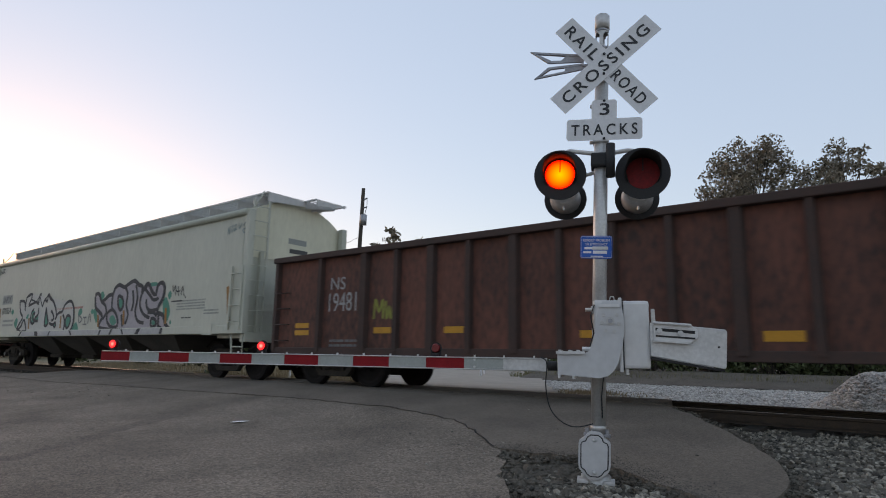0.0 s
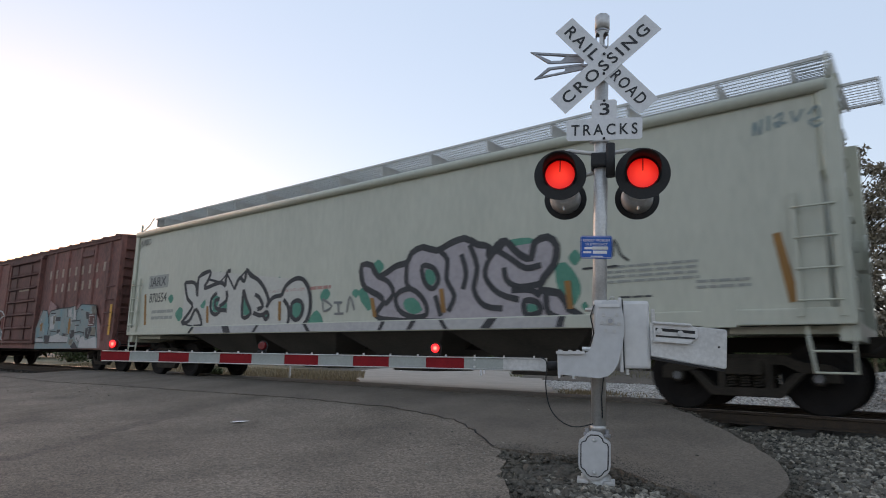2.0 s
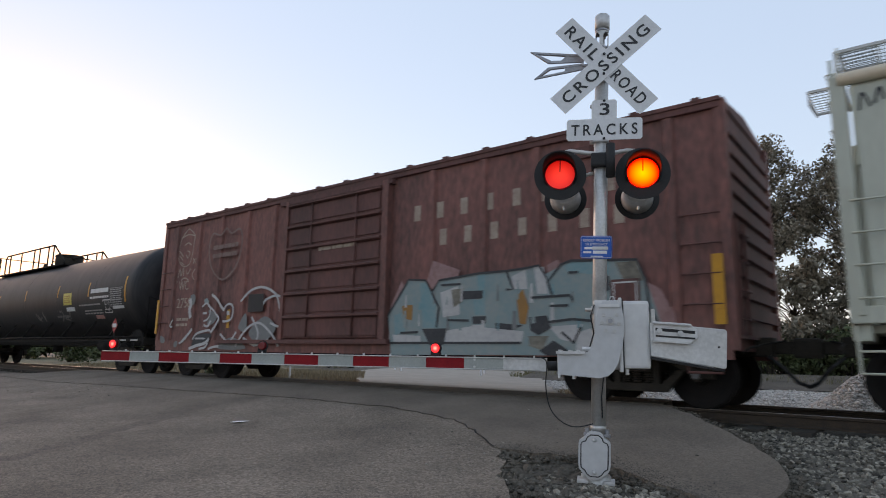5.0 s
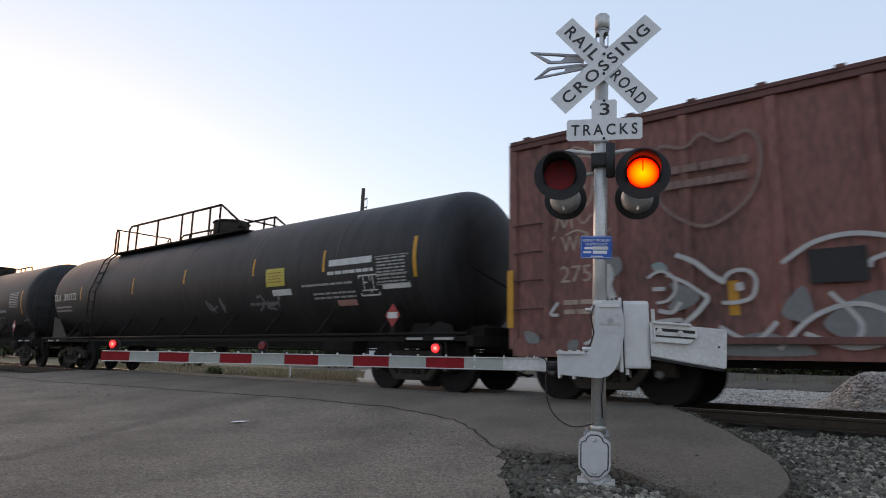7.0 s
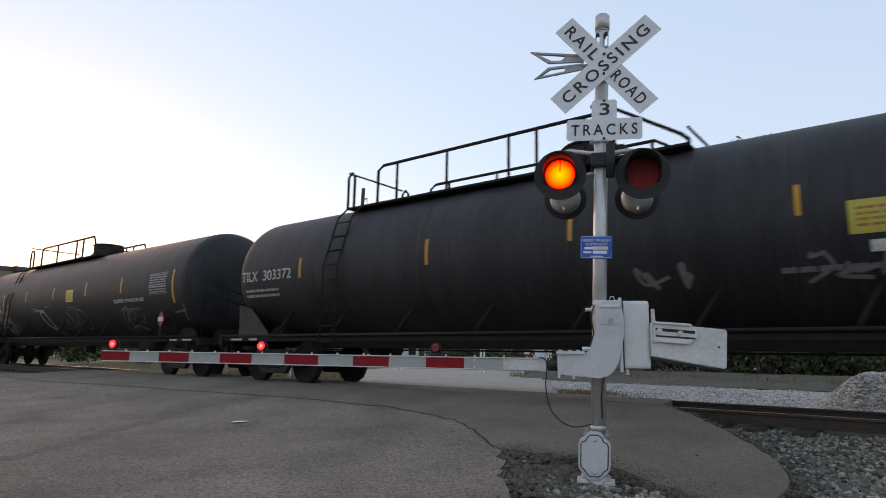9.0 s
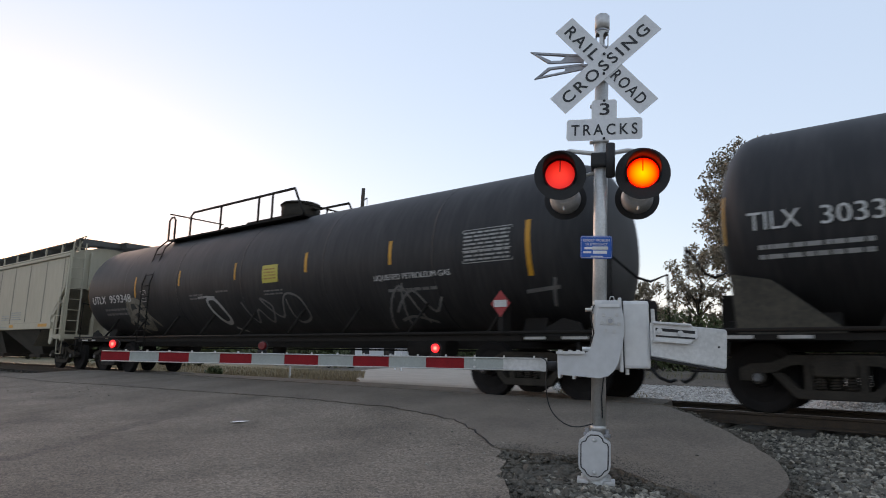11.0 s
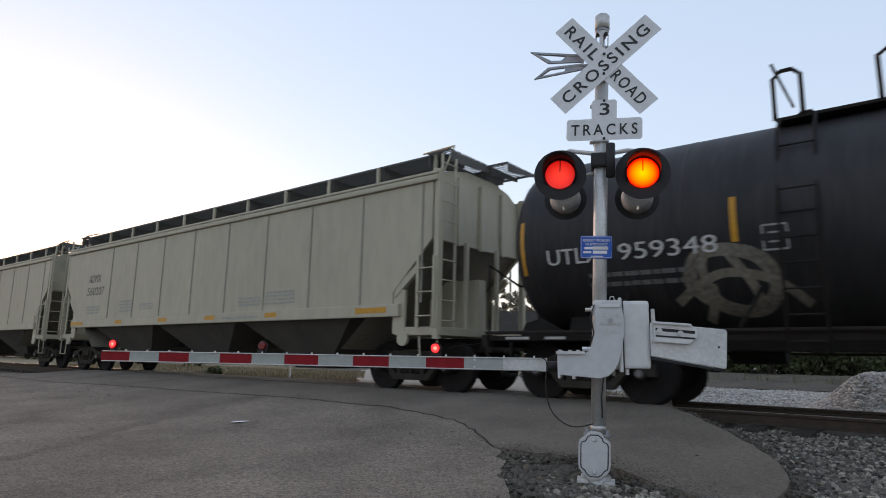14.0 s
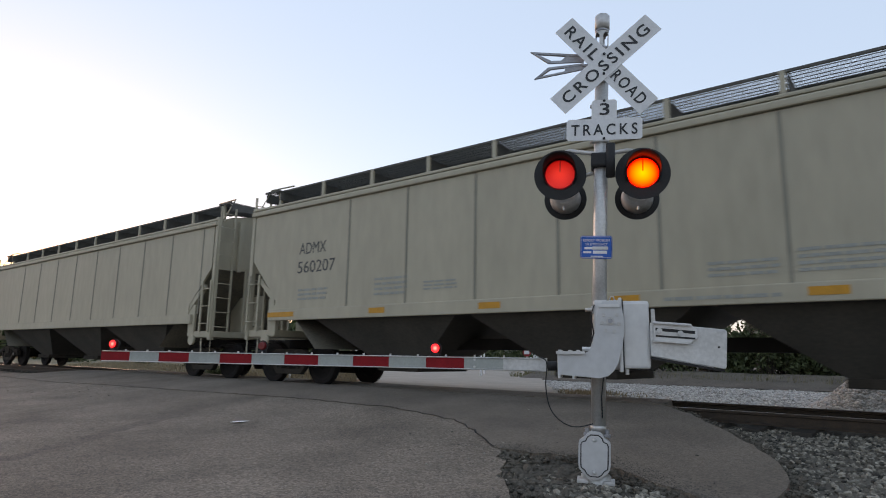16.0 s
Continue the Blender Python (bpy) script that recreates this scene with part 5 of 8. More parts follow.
    spray([[(20.21, 2.51), (20.75, 2.46), (20.91, 2.1), (20.9, 2.61), (21.43, 2.74), (21.39, 2.53), (21.93, 2.41), (22.22, 2.62), (22.6, 2.2), (22.79, 2.47), (23.08, 2.66), (23.55, 2.39), (23.85, 2.15), (24.03, 1.87), (24.52, 1.96), (24.65, 2.17), (24.96, 2.31), (25.25, 2.28), (25.47, 2.04), (25.55, 1.67), (25.45, 1.36), (25.22, 1.18), (20.82, 1.29), (20.22, 1.41), (20.71, 1.83), (20.41, 2.07)]], 0.07, SPRAY_K, g - 0.008, "black graffiti letter outline", True, 1)
    sprayfill([[(27.12, 2.19), (27.11, 2.46), (27.4, 2.43), (27.6, 2.18), (28.06, 2.37), (28.35, 2.41), (28.46, 2.59), (28.74, 2.68), (29.08, 2.58), (29.35, 2.67), (29.72, 2.75), (30.02, 2.6), (30.25, 2.54), (30.24, 2.29), (30.42, 2.55), (30.59, 2.61), (30.75, 2.46), (30.9, 2.33), (31.1, 2.26), (31.16, 2.52), (31.41, 2.59), (31.57, 2.42), (31.51, 2.12), (31.33, 1.93), (31.27, 1.73), (31.6, 1.66), (31.77, 1.4), (31.8, 1.2), (28.31, 1.28), (27.57, 1.41), (27.76, 1.66), (27.6, 1.82), (27.24, 1.98)]], SPRAY_M, g - 0.004, "mauve-grey graffiti letter fill", 1)
    spray([[(27.12, 2.19), (27.11, 2.46), (27.4, 2.43), (27.6, 2.18), (28.06, 2.37), (28.35, 2.41), (28.46, 2.59), (28.74, 2.68), (29.08, 2.58), (29.35, 2.67), (29.72, 2.75), (30.02, 2.6), (30.25, 2.54), (30.24, 2.29), (30.42, 2.55), (30.59, 2.61), (30.75, 2.46), (30.9, 2.33), (31.1, 2.26), (31.16, 2.52), (31.41, 2.59), (31.57, 2.42), (31.51, 2.12), (31.33, 1.93), (31.27, 1.73), (31.6, 1.66), (31.77, 1.4), (31.8, 1.2), (28.31, 1.28), (27.57, 1.41), (27.76, 1.66), (27.6, 1.82), (27.24, 1.98)]], 0.13, SPRAY_K, g - 0.008, "black graffiti letter outline", True, 2)
    sprayfill([[(24.92, 1.76), (25.09, 1.82), (25.25, 1.76), (25.3, 1.6), (25.22, 1.44), (25.06, 1.38), (24.92, 1.48), (24.89, 1.62)], [(23.94, 1.58), (24.02, 1.58), (24.06, 1.49), (23.97, 1.42), (23.89, 1.5)], [(21.66, 2.05), (21.99, 2.03), (21.84, 1.8), (21.98, 1.68), (21.69, 1.68)], [(21.07, 1.84), (21.33, 2.01), (21.28, 1.77)], [(23.03, 2.08), (23.16, 1.86), (23.32, 1.59), (23.06, 1.55)], [(21.98, 1.76), (22.29, 1.9), (22.32, 1.71), (22.07, 1.7)]], SPRAY_T, g - 0.006, "teal counter in a letter")
    sprayfill([[(28.31, 1.69), (28.56, 1.72), (28.77, 1.49), (28.54, 1.41), (28.31, 1.53)], [(28.82, 2.24), (29.01, 2.2), (29.07, 2.04), (28.98, 1.93), (28.84, 2.03)], [(31.02, 1.51), (31.17, 1.49), (31.2, 1.4), (31.03, 1.38)]], SPRAY_T, g - 0.006, "teal counter in a letter")
    spray([[(20.21, 2.51), (20.75, 2.46), (20.9, 2.1), (20.9, 2.61), (21.43, 2.74), (21.39, 2.53), (21.22, 2.3), (21.93, 2.41), (22.21, 2.3)], [(20.21, 2.51), (20.41, 2.07), (20.71, 1.83), (20.22, 1.41), (20.6, 1.46), (20.84, 1.76)], [(20.68, 1.5), (20.9, 1.76), (21.23, 1.35), (20.84, 1.3)], [(21.83, 2.15), (21.59, 1.99), (21.62, 1.69), (21.85, 1.59), (22.04, 1.7), (21.82, 1.77), (21.79, 1.95), (21.98, 1.98)], [(21.98, 1.79), (22.29, 1.94), (22.27, 2.18)], [(22.04, 1.7), (22.34, 1.68)], [(22.18, 2.3), (22.22, 2.64), (22.38, 2.69)], [(22.6, 2.2), (22.79, 2.47), (23.01, 2.38), (23.08, 2.66), (23.26, 2.5), (23.55, 2.39), (23.85, 2.15), (24.03, 1.87), (23.97, 1.7)], [(23, 2.17), (23.02, 1.51), (23.36, 1.58), (23.16, 1.88), (23, 2.17)], [(23.48, 2.02), (23.66, 1.95), (23.83, 1.73), (23.61, 1.67)], [(23.46, 1.59), (23.72, 1.52), (23.92, 1.55)], [(23.97, 1.7), (24.17, 1.91), (24.52, 1.96)], [(24.52, 1.96), (24.65, 2.17), (24.96, 2.31), (25.25, 2.28), (25.47, 2.04), (25.55, 1.67), (25.45, 1.36), (25.22, 1.18)], [(24.6, 1.86), (24.79, 1.67), (24.82, 1.39), (24.73, 1.19)]], 0.105, SPRAY_K, g - 0.01, "black graffiti letter stroke")
    spray([[(24.92, 1.76), (25.09, 1.82), (25.25, 1.76), (25.3, 1.6), (25.22, 1.44), (25.06, 1.38), (24.92, 1.48), (24.89, 1.62)], [(23.94, 1.58), (24.02, 1.58), (24.06, 1.49), (23.97, 1.42), (23.89, 1.5)]], 0.1, SPRAY_K, g - 0.0105, "black graffiti letter ring", True)
    spray([[(27.6, 2.18), (27.87, 2.07), (28.02, 1.83), (27.8, 1.62)], [(29.15, 2.58), (29.34, 2.38), (29.33, 2.02), (29.51, 1.72), (29.38, 1.44)], [(28.35, 2.41), (28.35, 2.03), (28.46, 1.9)], [(29.84, 2.62), (30.01, 2.2), (29.94, 1.81), (30.16, 1.52), (30.54, 1.45)], [(30.24, 2.29), (30.18, 2.02), (30.45, 1.72), (30.86, 1.59)], [(30.47, 2.43), (30.69, 2.3), (30.99, 2.11), (31.29, 2.14)], [(30.57, 2.15), (30.62, 1.93), (30.87, 1.8), (31.28, 1.83)], [(30.71, 1.75), (31.07, 1.74), (31.27, 1.63)], [(31.37, 1.67), (31.4, 1.37), (31.62, 1.26)], [(29.07, 1.74), (29.21, 1.36)], [(30.25, 2.54), (30.42, 2.44), (30.59, 2.61)], [(29.66, 2.46), (29.77, 2.11), (29.7, 1.82)]], 0.105, SPRAY_K, g - 0.012, "black graffiti letter stroke")
    spray([[(28.1, 1.8), (28.46, 1.9), (28.8, 1.67), (28.87, 1.4), (28.53, 1.36), (28.17, 1.51)], [(28.74, 2.31), (29.01, 2.26), (29.14, 2.04), (29.01, 1.87), (28.81, 2)], [(30.97, 1.56), (31.21, 1.53), (31.25, 1.37), (31, 1.33)]], 0.105, SPRAY_K, g - 0.0125, "black graffiti letter ring", True)
    spray([[(25.94, 1.81), (26, 1.55), (26.24, 1.65), (25.94, 1.81)], [(26.31, 1.72), (26.57, 1.71)], [(26.44, 1.71), (26.47, 1.49)], [(26.33, 1.48), (26.62, 1.48)], [(26.71, 1.5), (26.79, 1.83), (26.94, 1.54)]], 0.05, SPRAY_GR, g - 0.008, "small dark scrawl")
    spray([[(32.01, 2.47), (32.07, 2.29), (32.17, 2.47), (32.19, 2.18)], [(32.18, 2.32), (32.35, 2.28), (32.43, 2.32)], [(32.31, 2.43), (32.36, 2.16)], [(32.5, 2.17), (32.54, 2.43), (32.63, 2.2), (32.76, 2.09)], [(32.01, 2.02), (32.59, 2.02)]], 0.035, SPRAY_K, g - 0.006, "thin dark scrawl")
    for x0, z0, x1, z1 in ((21.39, 1.82, 21.45, 1.39), (24.41, 1.82, 24.45, 1.38), (27.39, 1.77, 27.49, 1.38), (29.16, 1.86, 29.23, 1.42), (31.7, 1.85, 31.75, 1.4)):
        part("rust_streak", prism(B(), [(x0 - c, z0), (x0 + 0.1 - c, z0), (x1 + 0.1 - c, z1), (x1 - c, z1)], "y", g - 0.018, g - 0.014), SPRAY_O, car)
    tag(34.55, 3.62, 0.22, 0.3, [[(0, 0.1), (0.1, 0.7), (0.35, 0.1), (0.5, 0.8)], [(0.8, 0.2), (0.9, 0.9)], [(1.2, 0.7), (1.6, 0.9), (1.4, 0.3), (1.2, 0.5), (1.8, 0.4)], [(2.1, 0.9), (2.3, 0.4), (2.7, 0.9)], [(3.0, 0.6), (3.4, 0.9), (3.5, 0.4), (3.0, 0.3), (3.3, 0.0), (3.7, 0.2)]], 0.035, SPRAY_LB, g - 0.006, "small blue-grey scrawl")
    tag(17.45, 3.72, 0.2, 0.28, [[(0, 0), (0.2, 0.8), (0.6, 0.1)], [(0.8, 0.2), (1.1, 0.9), (1.3, 0.3)], [(1.6, 0.1), (1.7, 0.9), (2.2, 0.5), (1.7, 0.3)], [(2.4, 0.8), (2.9, 0.9)], [(2.4, 0.2), (3.1, 0.5)]], 0.03, SPRAY_K, g - 0.006, "small dark scrawl")
    for X, wd, lean_ in ((20.6, 0.12, 0.2), (22.3, 0.3, -0.1), (23.5, 0.1, 0.15), (25.5, 0.12, -0.15), (27.65, 0.1, 0.1), (28.4, 0.12, 0.12), (29.3, 0.1, -0.12), (30.1, 0.2, 0.15), (31.55, 0.12, 0.05)):
        part("sill_paint", prism(B(), [(X - c, low + 0.005), (X + wd - c, low + 0.005), (X + wd + lean_ - c, low + 0.17), (X + lean_ - c, low + 0.17)], "y", -W - 0.046, -W - 0.0425), SPRAY_K, car, "black graffiti stroke run onto the sill")
    decal(car, "sill_whitewash", 20.9 - c, 31.7 - c, low, low + 0.17, -W - 0.036, SPRAY_W, "whitened stretch of side sill")
    part("end_patch", B(b - 0.218, b - 0.212, -0.25, 0.35, 3.55, 3.7), DECAL_GREY, car)
    part("end_patch", B(b - 0.218, b - 0.212, -0.2, 0.4, 3.3, 3.42), DECAL_K, car)
    for X in (18.55, 34.12):
        truck(car, X - c)


def boxcar():
    X0, X1 = 0.42, 15.8
    car, c = start_car("boxcar", X0, X1, "weathered maroon ribbed boxcar with faded lettering and graffiti")
    a, b, W, eave, low = X0 - c, X1 - c, 1.45, 4.34, 0.68
    part("side", B(a + 0.03, b - 0.03, -W, -W + 0.06, low + 0.1, eave - 0.04), BOXCAR, car)
    part("side", B(a + 0.03, b - 0.03, W - 0.06, W, low + 0.1, eave - 0.04), BOXCAR, car)
    for s in (-1, 1):
        part("side_sill", prism(B(), [(a, 0.66), (a, 0.95), (b, 0.95), (b, 0.66)], "y", min(s * W, s * (W + 0.05)), max(s * W, s * (W + 0.05))), BOXCAR, car)
        part("eave_chord", box(B(), a, b, min(s * (W - 0.08), s * (W + 0.06)), max(s * (W - 0.08), s * (W + 0.06)), eave - 0.12, eave, 0.015), BOXCAR_D, car)
    roof = [(-W - 0.08, eave - 0.02), (-W - 0.08, eave + 0.04), (0, eave + 0.2), (W + 0.08, eave + 0.04), (W + 0.08, eave - 0.02)]
    part("roof", prism(B(), roof, "x", a - 0.03, b + 0.03), BOXCAR_D, car)
    for i in range(17):
        x = a + 0.3 + (b - a - 0.6) * i / 16
        part("roof_rib", prism(B(), [(-W - 0.09, eave + 0.02), (-W - 0.09, eave + 0.075), (0, eave + 0.235), (W + 0.09, eave + 0.075), (W + 0.09, eave + 0.02), (0, eave + 0.19)], "x", x - 0.06, x + 0.06), BOXCAR_D, car)
    # ends with deep horizontal corrugations
    for x, s in ((a, -1), (b, 1)):
        part("end", B(min(x, x - s * 0.05), max(x, x - s * 0.05), -W, W, low + 0.1, eave), BOXCAR_D, car)
        for i in range(11):
            z = 1.05 + i * 0.295
            part("end_corrugation", prism(B(), [(-W + 0.06, z - 0.095), (W - 0.06, z - 0.095), (W - 0.06, z + 0.095), (-W + 0.06, z + 0.095)], "x", min(x, x + s * 0.07), max(x, x + s * 0.07)), BOXCAR_D, car)
        for y in (-W + 0.04, W - 0.04):
            part("corner_post", box(B(), x - 0.08, x + 0.08, y - 0.08, y + 0.07, low + 0.1, eave + 0.02, 0.015), BOXCAR, car)
        end_ladder(car, "end_ladder", x + s * 0.1, -1.35, -0.9, 1.0, 2.6, 4, BOXCAR_D, s)
        coupler(car, x, s)
        part("sill_step", tube(B(), [(x - s * 0.15, -W - 0.02, 0.75), (x - s * 0.15, -W - 0.02, 0.48), (x - s * 0.6, -W - 0.02, 0.48), (x - s * 0.6, -W - 0.02, 0.75)], 0.022), BOXCAR_D, car)
    for X in (1.07, 2.25, 3.33, 4.5, 5.6, 10.55, 11.74, 12.84, 13.98, 15.08):
        x = X - c
        for s in (-1, 1):
            part("side_post", prism(B(), [(x - 0.09, s * W), (x - 0.055, s * (W + 0.06)), (x + 0.055, s * (W + 0.06)), (x + 0.09, s * W)], "z", 0.95, eave - 0.13), BOXCAR, car)
    # sliding door with its tracks
    dx0, dx1 = 6.22 - c, 9.36 - c
    door = part("door", box(B(), dx0, dx1, -W - 0.1, -W - 0.04, 0.98, eave - 0.2, 0.012), BOXCAR_D, car, "maroon sliding door")
    for i in range(6):
        z = 1.2 + i * 0.52
        part("door_panel", prism(B(), [(dx0 + 0.12, z - 0.17), (dx1 - 0.12, z - 0.17), (dx1 - 0.12, z + 0.17), (dx0 + 0.12, z + 0.17)], "y", -W - 0.125, -W - 0.1), BOXCAR_D, door)
        part("door_rib", prism(B(), [(-W - 0.1, z + 0.2), (-W - 0.19, z + 0.23), (-W - 0.19, z + 0.27), (-W - 0.1, z + 0.3)], "x", dx0 + 0.06, dx1 - 0.06), BOXCAR_D, door)
    part("door_post", box(B(), dx0 - 0.06, dx0 + 0.04, -W - 0.15, -W, 0.95, eave - 0.15), BOXCAR, car)
    part("door_post", box(B(), dx1 - 0.04, dx1 + 0.12, -W - 0.15, -W, 0.95, eave - 0.15), BOXCAR, car)
    part("door_track", box(B(), dx0 - 2.6, dx1 + 0.2, -W - 0.16, -W, 0.86, 0.95), BOXCAR_D, car)
    part("door_track", box(B(), dx0 - 0.3, dx1 + 0.2, -W - 0.14, -W, eave - 0.24, eave - 0.14), BOXCAR_D, car)
    part("door_rod", tube(B(), [(dx0 + 0.9, -W - 0.15, 1.0), (dx0 + 0.9, -W - 0.15, eave - 0.3)], 0.02), BOXCAR_D, door)
    part("door_rod", tube(B(), [(dx1 - 0.8, -W - 0.15, 1.0), (dx1 - 0.8, -W - 0.15, eave - 0.3)], 0.02), BOXCAR_D, door)
    ladder(car, "grab", 0.45 - c, 0.98 - c, 1.2, 3.1, 4, -W - 0.04, BOXCAR_D, rails=False)
    ladder(car, "grab", 15.2 - c, 15.72 - c, 1.2, 2.9, 4, -W - 0.04, BOXCAR_D, rails=False)
    y = -W - 0.003
    decal(car, "reflector", 0.33 - c, 0.45 - c, 1.13, 2.10, -W - 0.075, DECAL_Y, "upright yellow reflector strip")
    decal(car, "reflector", 15.6 - c, 15.75 - c, 1.13, 2.10, -W - 0.075, DECAL_Y, "upright yellow reflector strip")
    decal(car, "reflector", 3.82 - c, 3.95 - c, 1.25, 1.72, y, DECAL_Y)
    decal(car, "reflector", 11.9 - c, 12.02 - c, 1.3, 1.75, y, DECAL_Y)
    # company name: plain blocks of its letters' size
    for row, (n, x0, x1, z) in enumerate(((9, 10.05, 14.85, 3.25), (7, 10.7, 14.42, 2.71))):
        for i in range(n):
            x = x0 + (x1 - x0 - 0.26) * i / (n - 1) - c
            hgt = 0.31
            bm = box(B(), x + 0.03, x + 0.19, y - 0.004, y, z, z + hgt)
            part("name_block", bm, DECAL_FADED, car, "faded cream lettering block")
    shield = [(2.85, 3.5), (3.0, 3.78), (3.35, 3.7), (3.6, 3.86), (3.85, 3.7), (4.2, 3.78), (4.35, 3.5), (4.28, 3.05), (4.05, 2.72), (3.6, 2.5), (3.15, 2.72), (2.92, 3.05)]
    paint(car, [[(x - c, z) for x, z in shield]], y - 0.07, DECAL_GHOST, 0.05, "faded outline of a shield emblem", True)
    bars(car, 3.05 - c, 4.2 - c, 3.05, 3.5, 2, y - 0.07, DECAL_GHOST, 4)
    lettering("letters", "WC", DECAL_FADED, car, pose(1.32 - c, y - 0.002, 2.34, 90, 0, 0), 0.5, 0.26)
    lettering("letters", "27581", DECAL_FADED, car, pose(1.3 - c, y - 0.002, 1.84, 90, 0, 0), 0.86, 0.27)
    bars(car, 1.35 - c, 1.95 - c, 1.3, 1.6, 2, y, DECAL_FADED, 5)
    bars(car, 7.4 - c, 8.6 - c, 2.85, 3.05, 1, -W - 0.135, DECAL_FADED, 8)
    decal(car, "dark_plate", 4.8 - c, 5.42 - c, 1.62, 2.05, y - 0.07, BLACKP, "black painted-over patch")
    rng = random.Random(5)
    # rear piece: loops and slashes sprayed in dirty white low on the side
    blobs(car, [[(2.56 - c, 1.07), (3.23 - c, 1.11), (3.06 - c, 0.9), (2.37 - c, 0.78)]], y - 0.062, SPRAY_K, "dark shadow of the graffiti")
    blobs(car, [[(3.06 - c, 1.73), (3.37 - c, 1.63), (3.45 - c, 1.48), (3.19 - c, 1.33), (3.02 - c, 1.38), (3.15 - c, 1.53)], [(2.11 - c, 2.15), (2.31 - c, 2.17), (2.36 - c, 2.01), (2.26 - c, 1.89), (2.14 - c, 1.94)], [(1.46 - c, 0.9), (1.61 - c, 0.92), (1.59 - c, 0.77), (1.45 - c, 0.77)], [(0.67 - c, 1.07), (0.9 - c, 1.01), (0.92 - c, 0.88), (0.71 - c, 0.89)]], y - 0.064, SPRAY_GR, "dull grey graffiti fill")
    blobs(car, [[(2.81 - c, 2.01), (2.95 - c, 2.04), (3.04 - c, 1.92), (2.88 - c, 1.89)]], y - 0.066, SPRAY_LB, "pale blue-green graffiti patch")
    paint(car, [[(2.74 - c, 1.82), (2.93 - c, 1.91), (3.12 - c, 1.8), (3.13 - c, 1.61), (3.02 - c, 1.48), (2.86 - c, 1.45)], [(2.51 - c, 0.99), (2.99 - c, 0.99)]], y - 0.0690, SPRAY_W, 0.045, "dirty white graffiti stroke")
    paint(car, [[(3.02 - c, 1.85), (3.28 - c, 1.72), (3.52 - c, 1.54)], [(1.72 - c, 0.86), (2.07 - c, 1)], [(1.28 - c, 1.52), (1.15 - c, 1.34), (1.28 - c, 1.32)]], y - 0.0702, SPRAY_W, 0.05, "dirty white graffiti stroke")
    paint(car, [[(3.75 - c, 1.69), (3.88 - c, 1.83), (4.08 - c, 1.84), (4.18 - c, 1.71), (4.13 - c, 1.49), (3.95 - c, 1.42), (3.75 - c, 1.42)], [(2.74 - c, 0.72), (3.01 - c, 0.76), (3.15 - c, 0.88)], [(5.43 - c, 1.78), (5.5 - c, 1.89), (5.99 - c, 1.97), (6.48 - c, 1.65), (6.19 - c, 1.26), (5.73 - c, 1.34)]], y - 0.0714, SPRAY_W, 0.055, "dirty white graffiti stroke")
    paint(car, [[(2.81 - c, 1.65), (2.99 - c, 1.65)], [(2.88 - c, 1.34), (3.08 - c, 1.31), (3.2 - c, 1.45)], [(2.39 - c, 0.96), (2.56 - c, 1.11), (2.97 - c, 1.19), (3.21 - c, 1.2)], [(3.19 - c, 0.72), (3.4 - c, 0.77), (3.65 - c, 0.79)]], y - 0.0726, SPRAY_W, 0.06, "dirty white graffiti stroke")
    paint(car, [[(3.16 - c, 2.13), (3.42 - c, 2), (3.63 - c, 1.81), (3.8 - c, 1.69)], [(3.52 - c, 1.55), (3.56 - c, 1.47), (3.41 - c, 1.29), (3.23 - c, 1.14)]], y - 0.0738, SPRAY_W, 0.07, "dirty white graffiti stroke")
    paint(car, [[(2.33 - c, 1.24), (2.12 - c, 1.08), (1.85 - c, 0.9)], [(2.25 - c, 0.72), (2.6 - c, 0.8), (3.01 - c, 0.87), (3.2 - c, 0.99)]], y - 0.0750, SPRAY_W, 0.08, "dirty white graffiti stroke")
    paint(car, [[(3.93 - c, 1.62), (4.03 - c, 1.63)]], y - 0.0762, SPRAY_W, 0.11, "dirty white graffiti stroke")
    paint(car, [[(2.11 - c, 2.06), (2.17 - c, 1.9), (2.13 - c, 1.75), (2.21 - c, 1.54)]], y - 0.0774, SPRAY_W, 0.13, "dirty white graffiti stroke")
    blobs(car, [[(4.9 - c, 1.12), (5.5 - c, 1.5), (5.95 - c, 1.2), (5.4 - c, 0.86)], [(4.45 - c, 1.25), (4.72 - c, 1.6), (4.8 - c, 1.15)], [(3.6 - c, 0.74), (4.2 - c, 1.02), (4.8 - c, 0.74)]], y - 0.066, SPRAY_GR, "dull grey graffiti fill")
    paint(car, [[(4.5 - c, 1.9), (4.9 - c, 2.15), (5.4 - c, 2.2), (5.9 - c, 2.0), (6.1 - c, 1.6)], [(4.4 - c, 0.8), (4.8 - c, 1.2), (5.3 - c, 1.35), (5.8 - c, 1.1), (6.1 - c, 0.8)], [(4.7 - c, 1.0), (5.2 - c, 0.82), (5.7 - c, 0.95)], [(5.0 - c, 1.5), (5.3 - c, 1.1), (5.15 - c, 0.8)], [(3.7 - c, 1.1), (4.1 - c, 0.9), (4.4 - c, 1.15)]], y - 0.08, SPRAY_W, 0.06, "dirty white graffiti stroke")
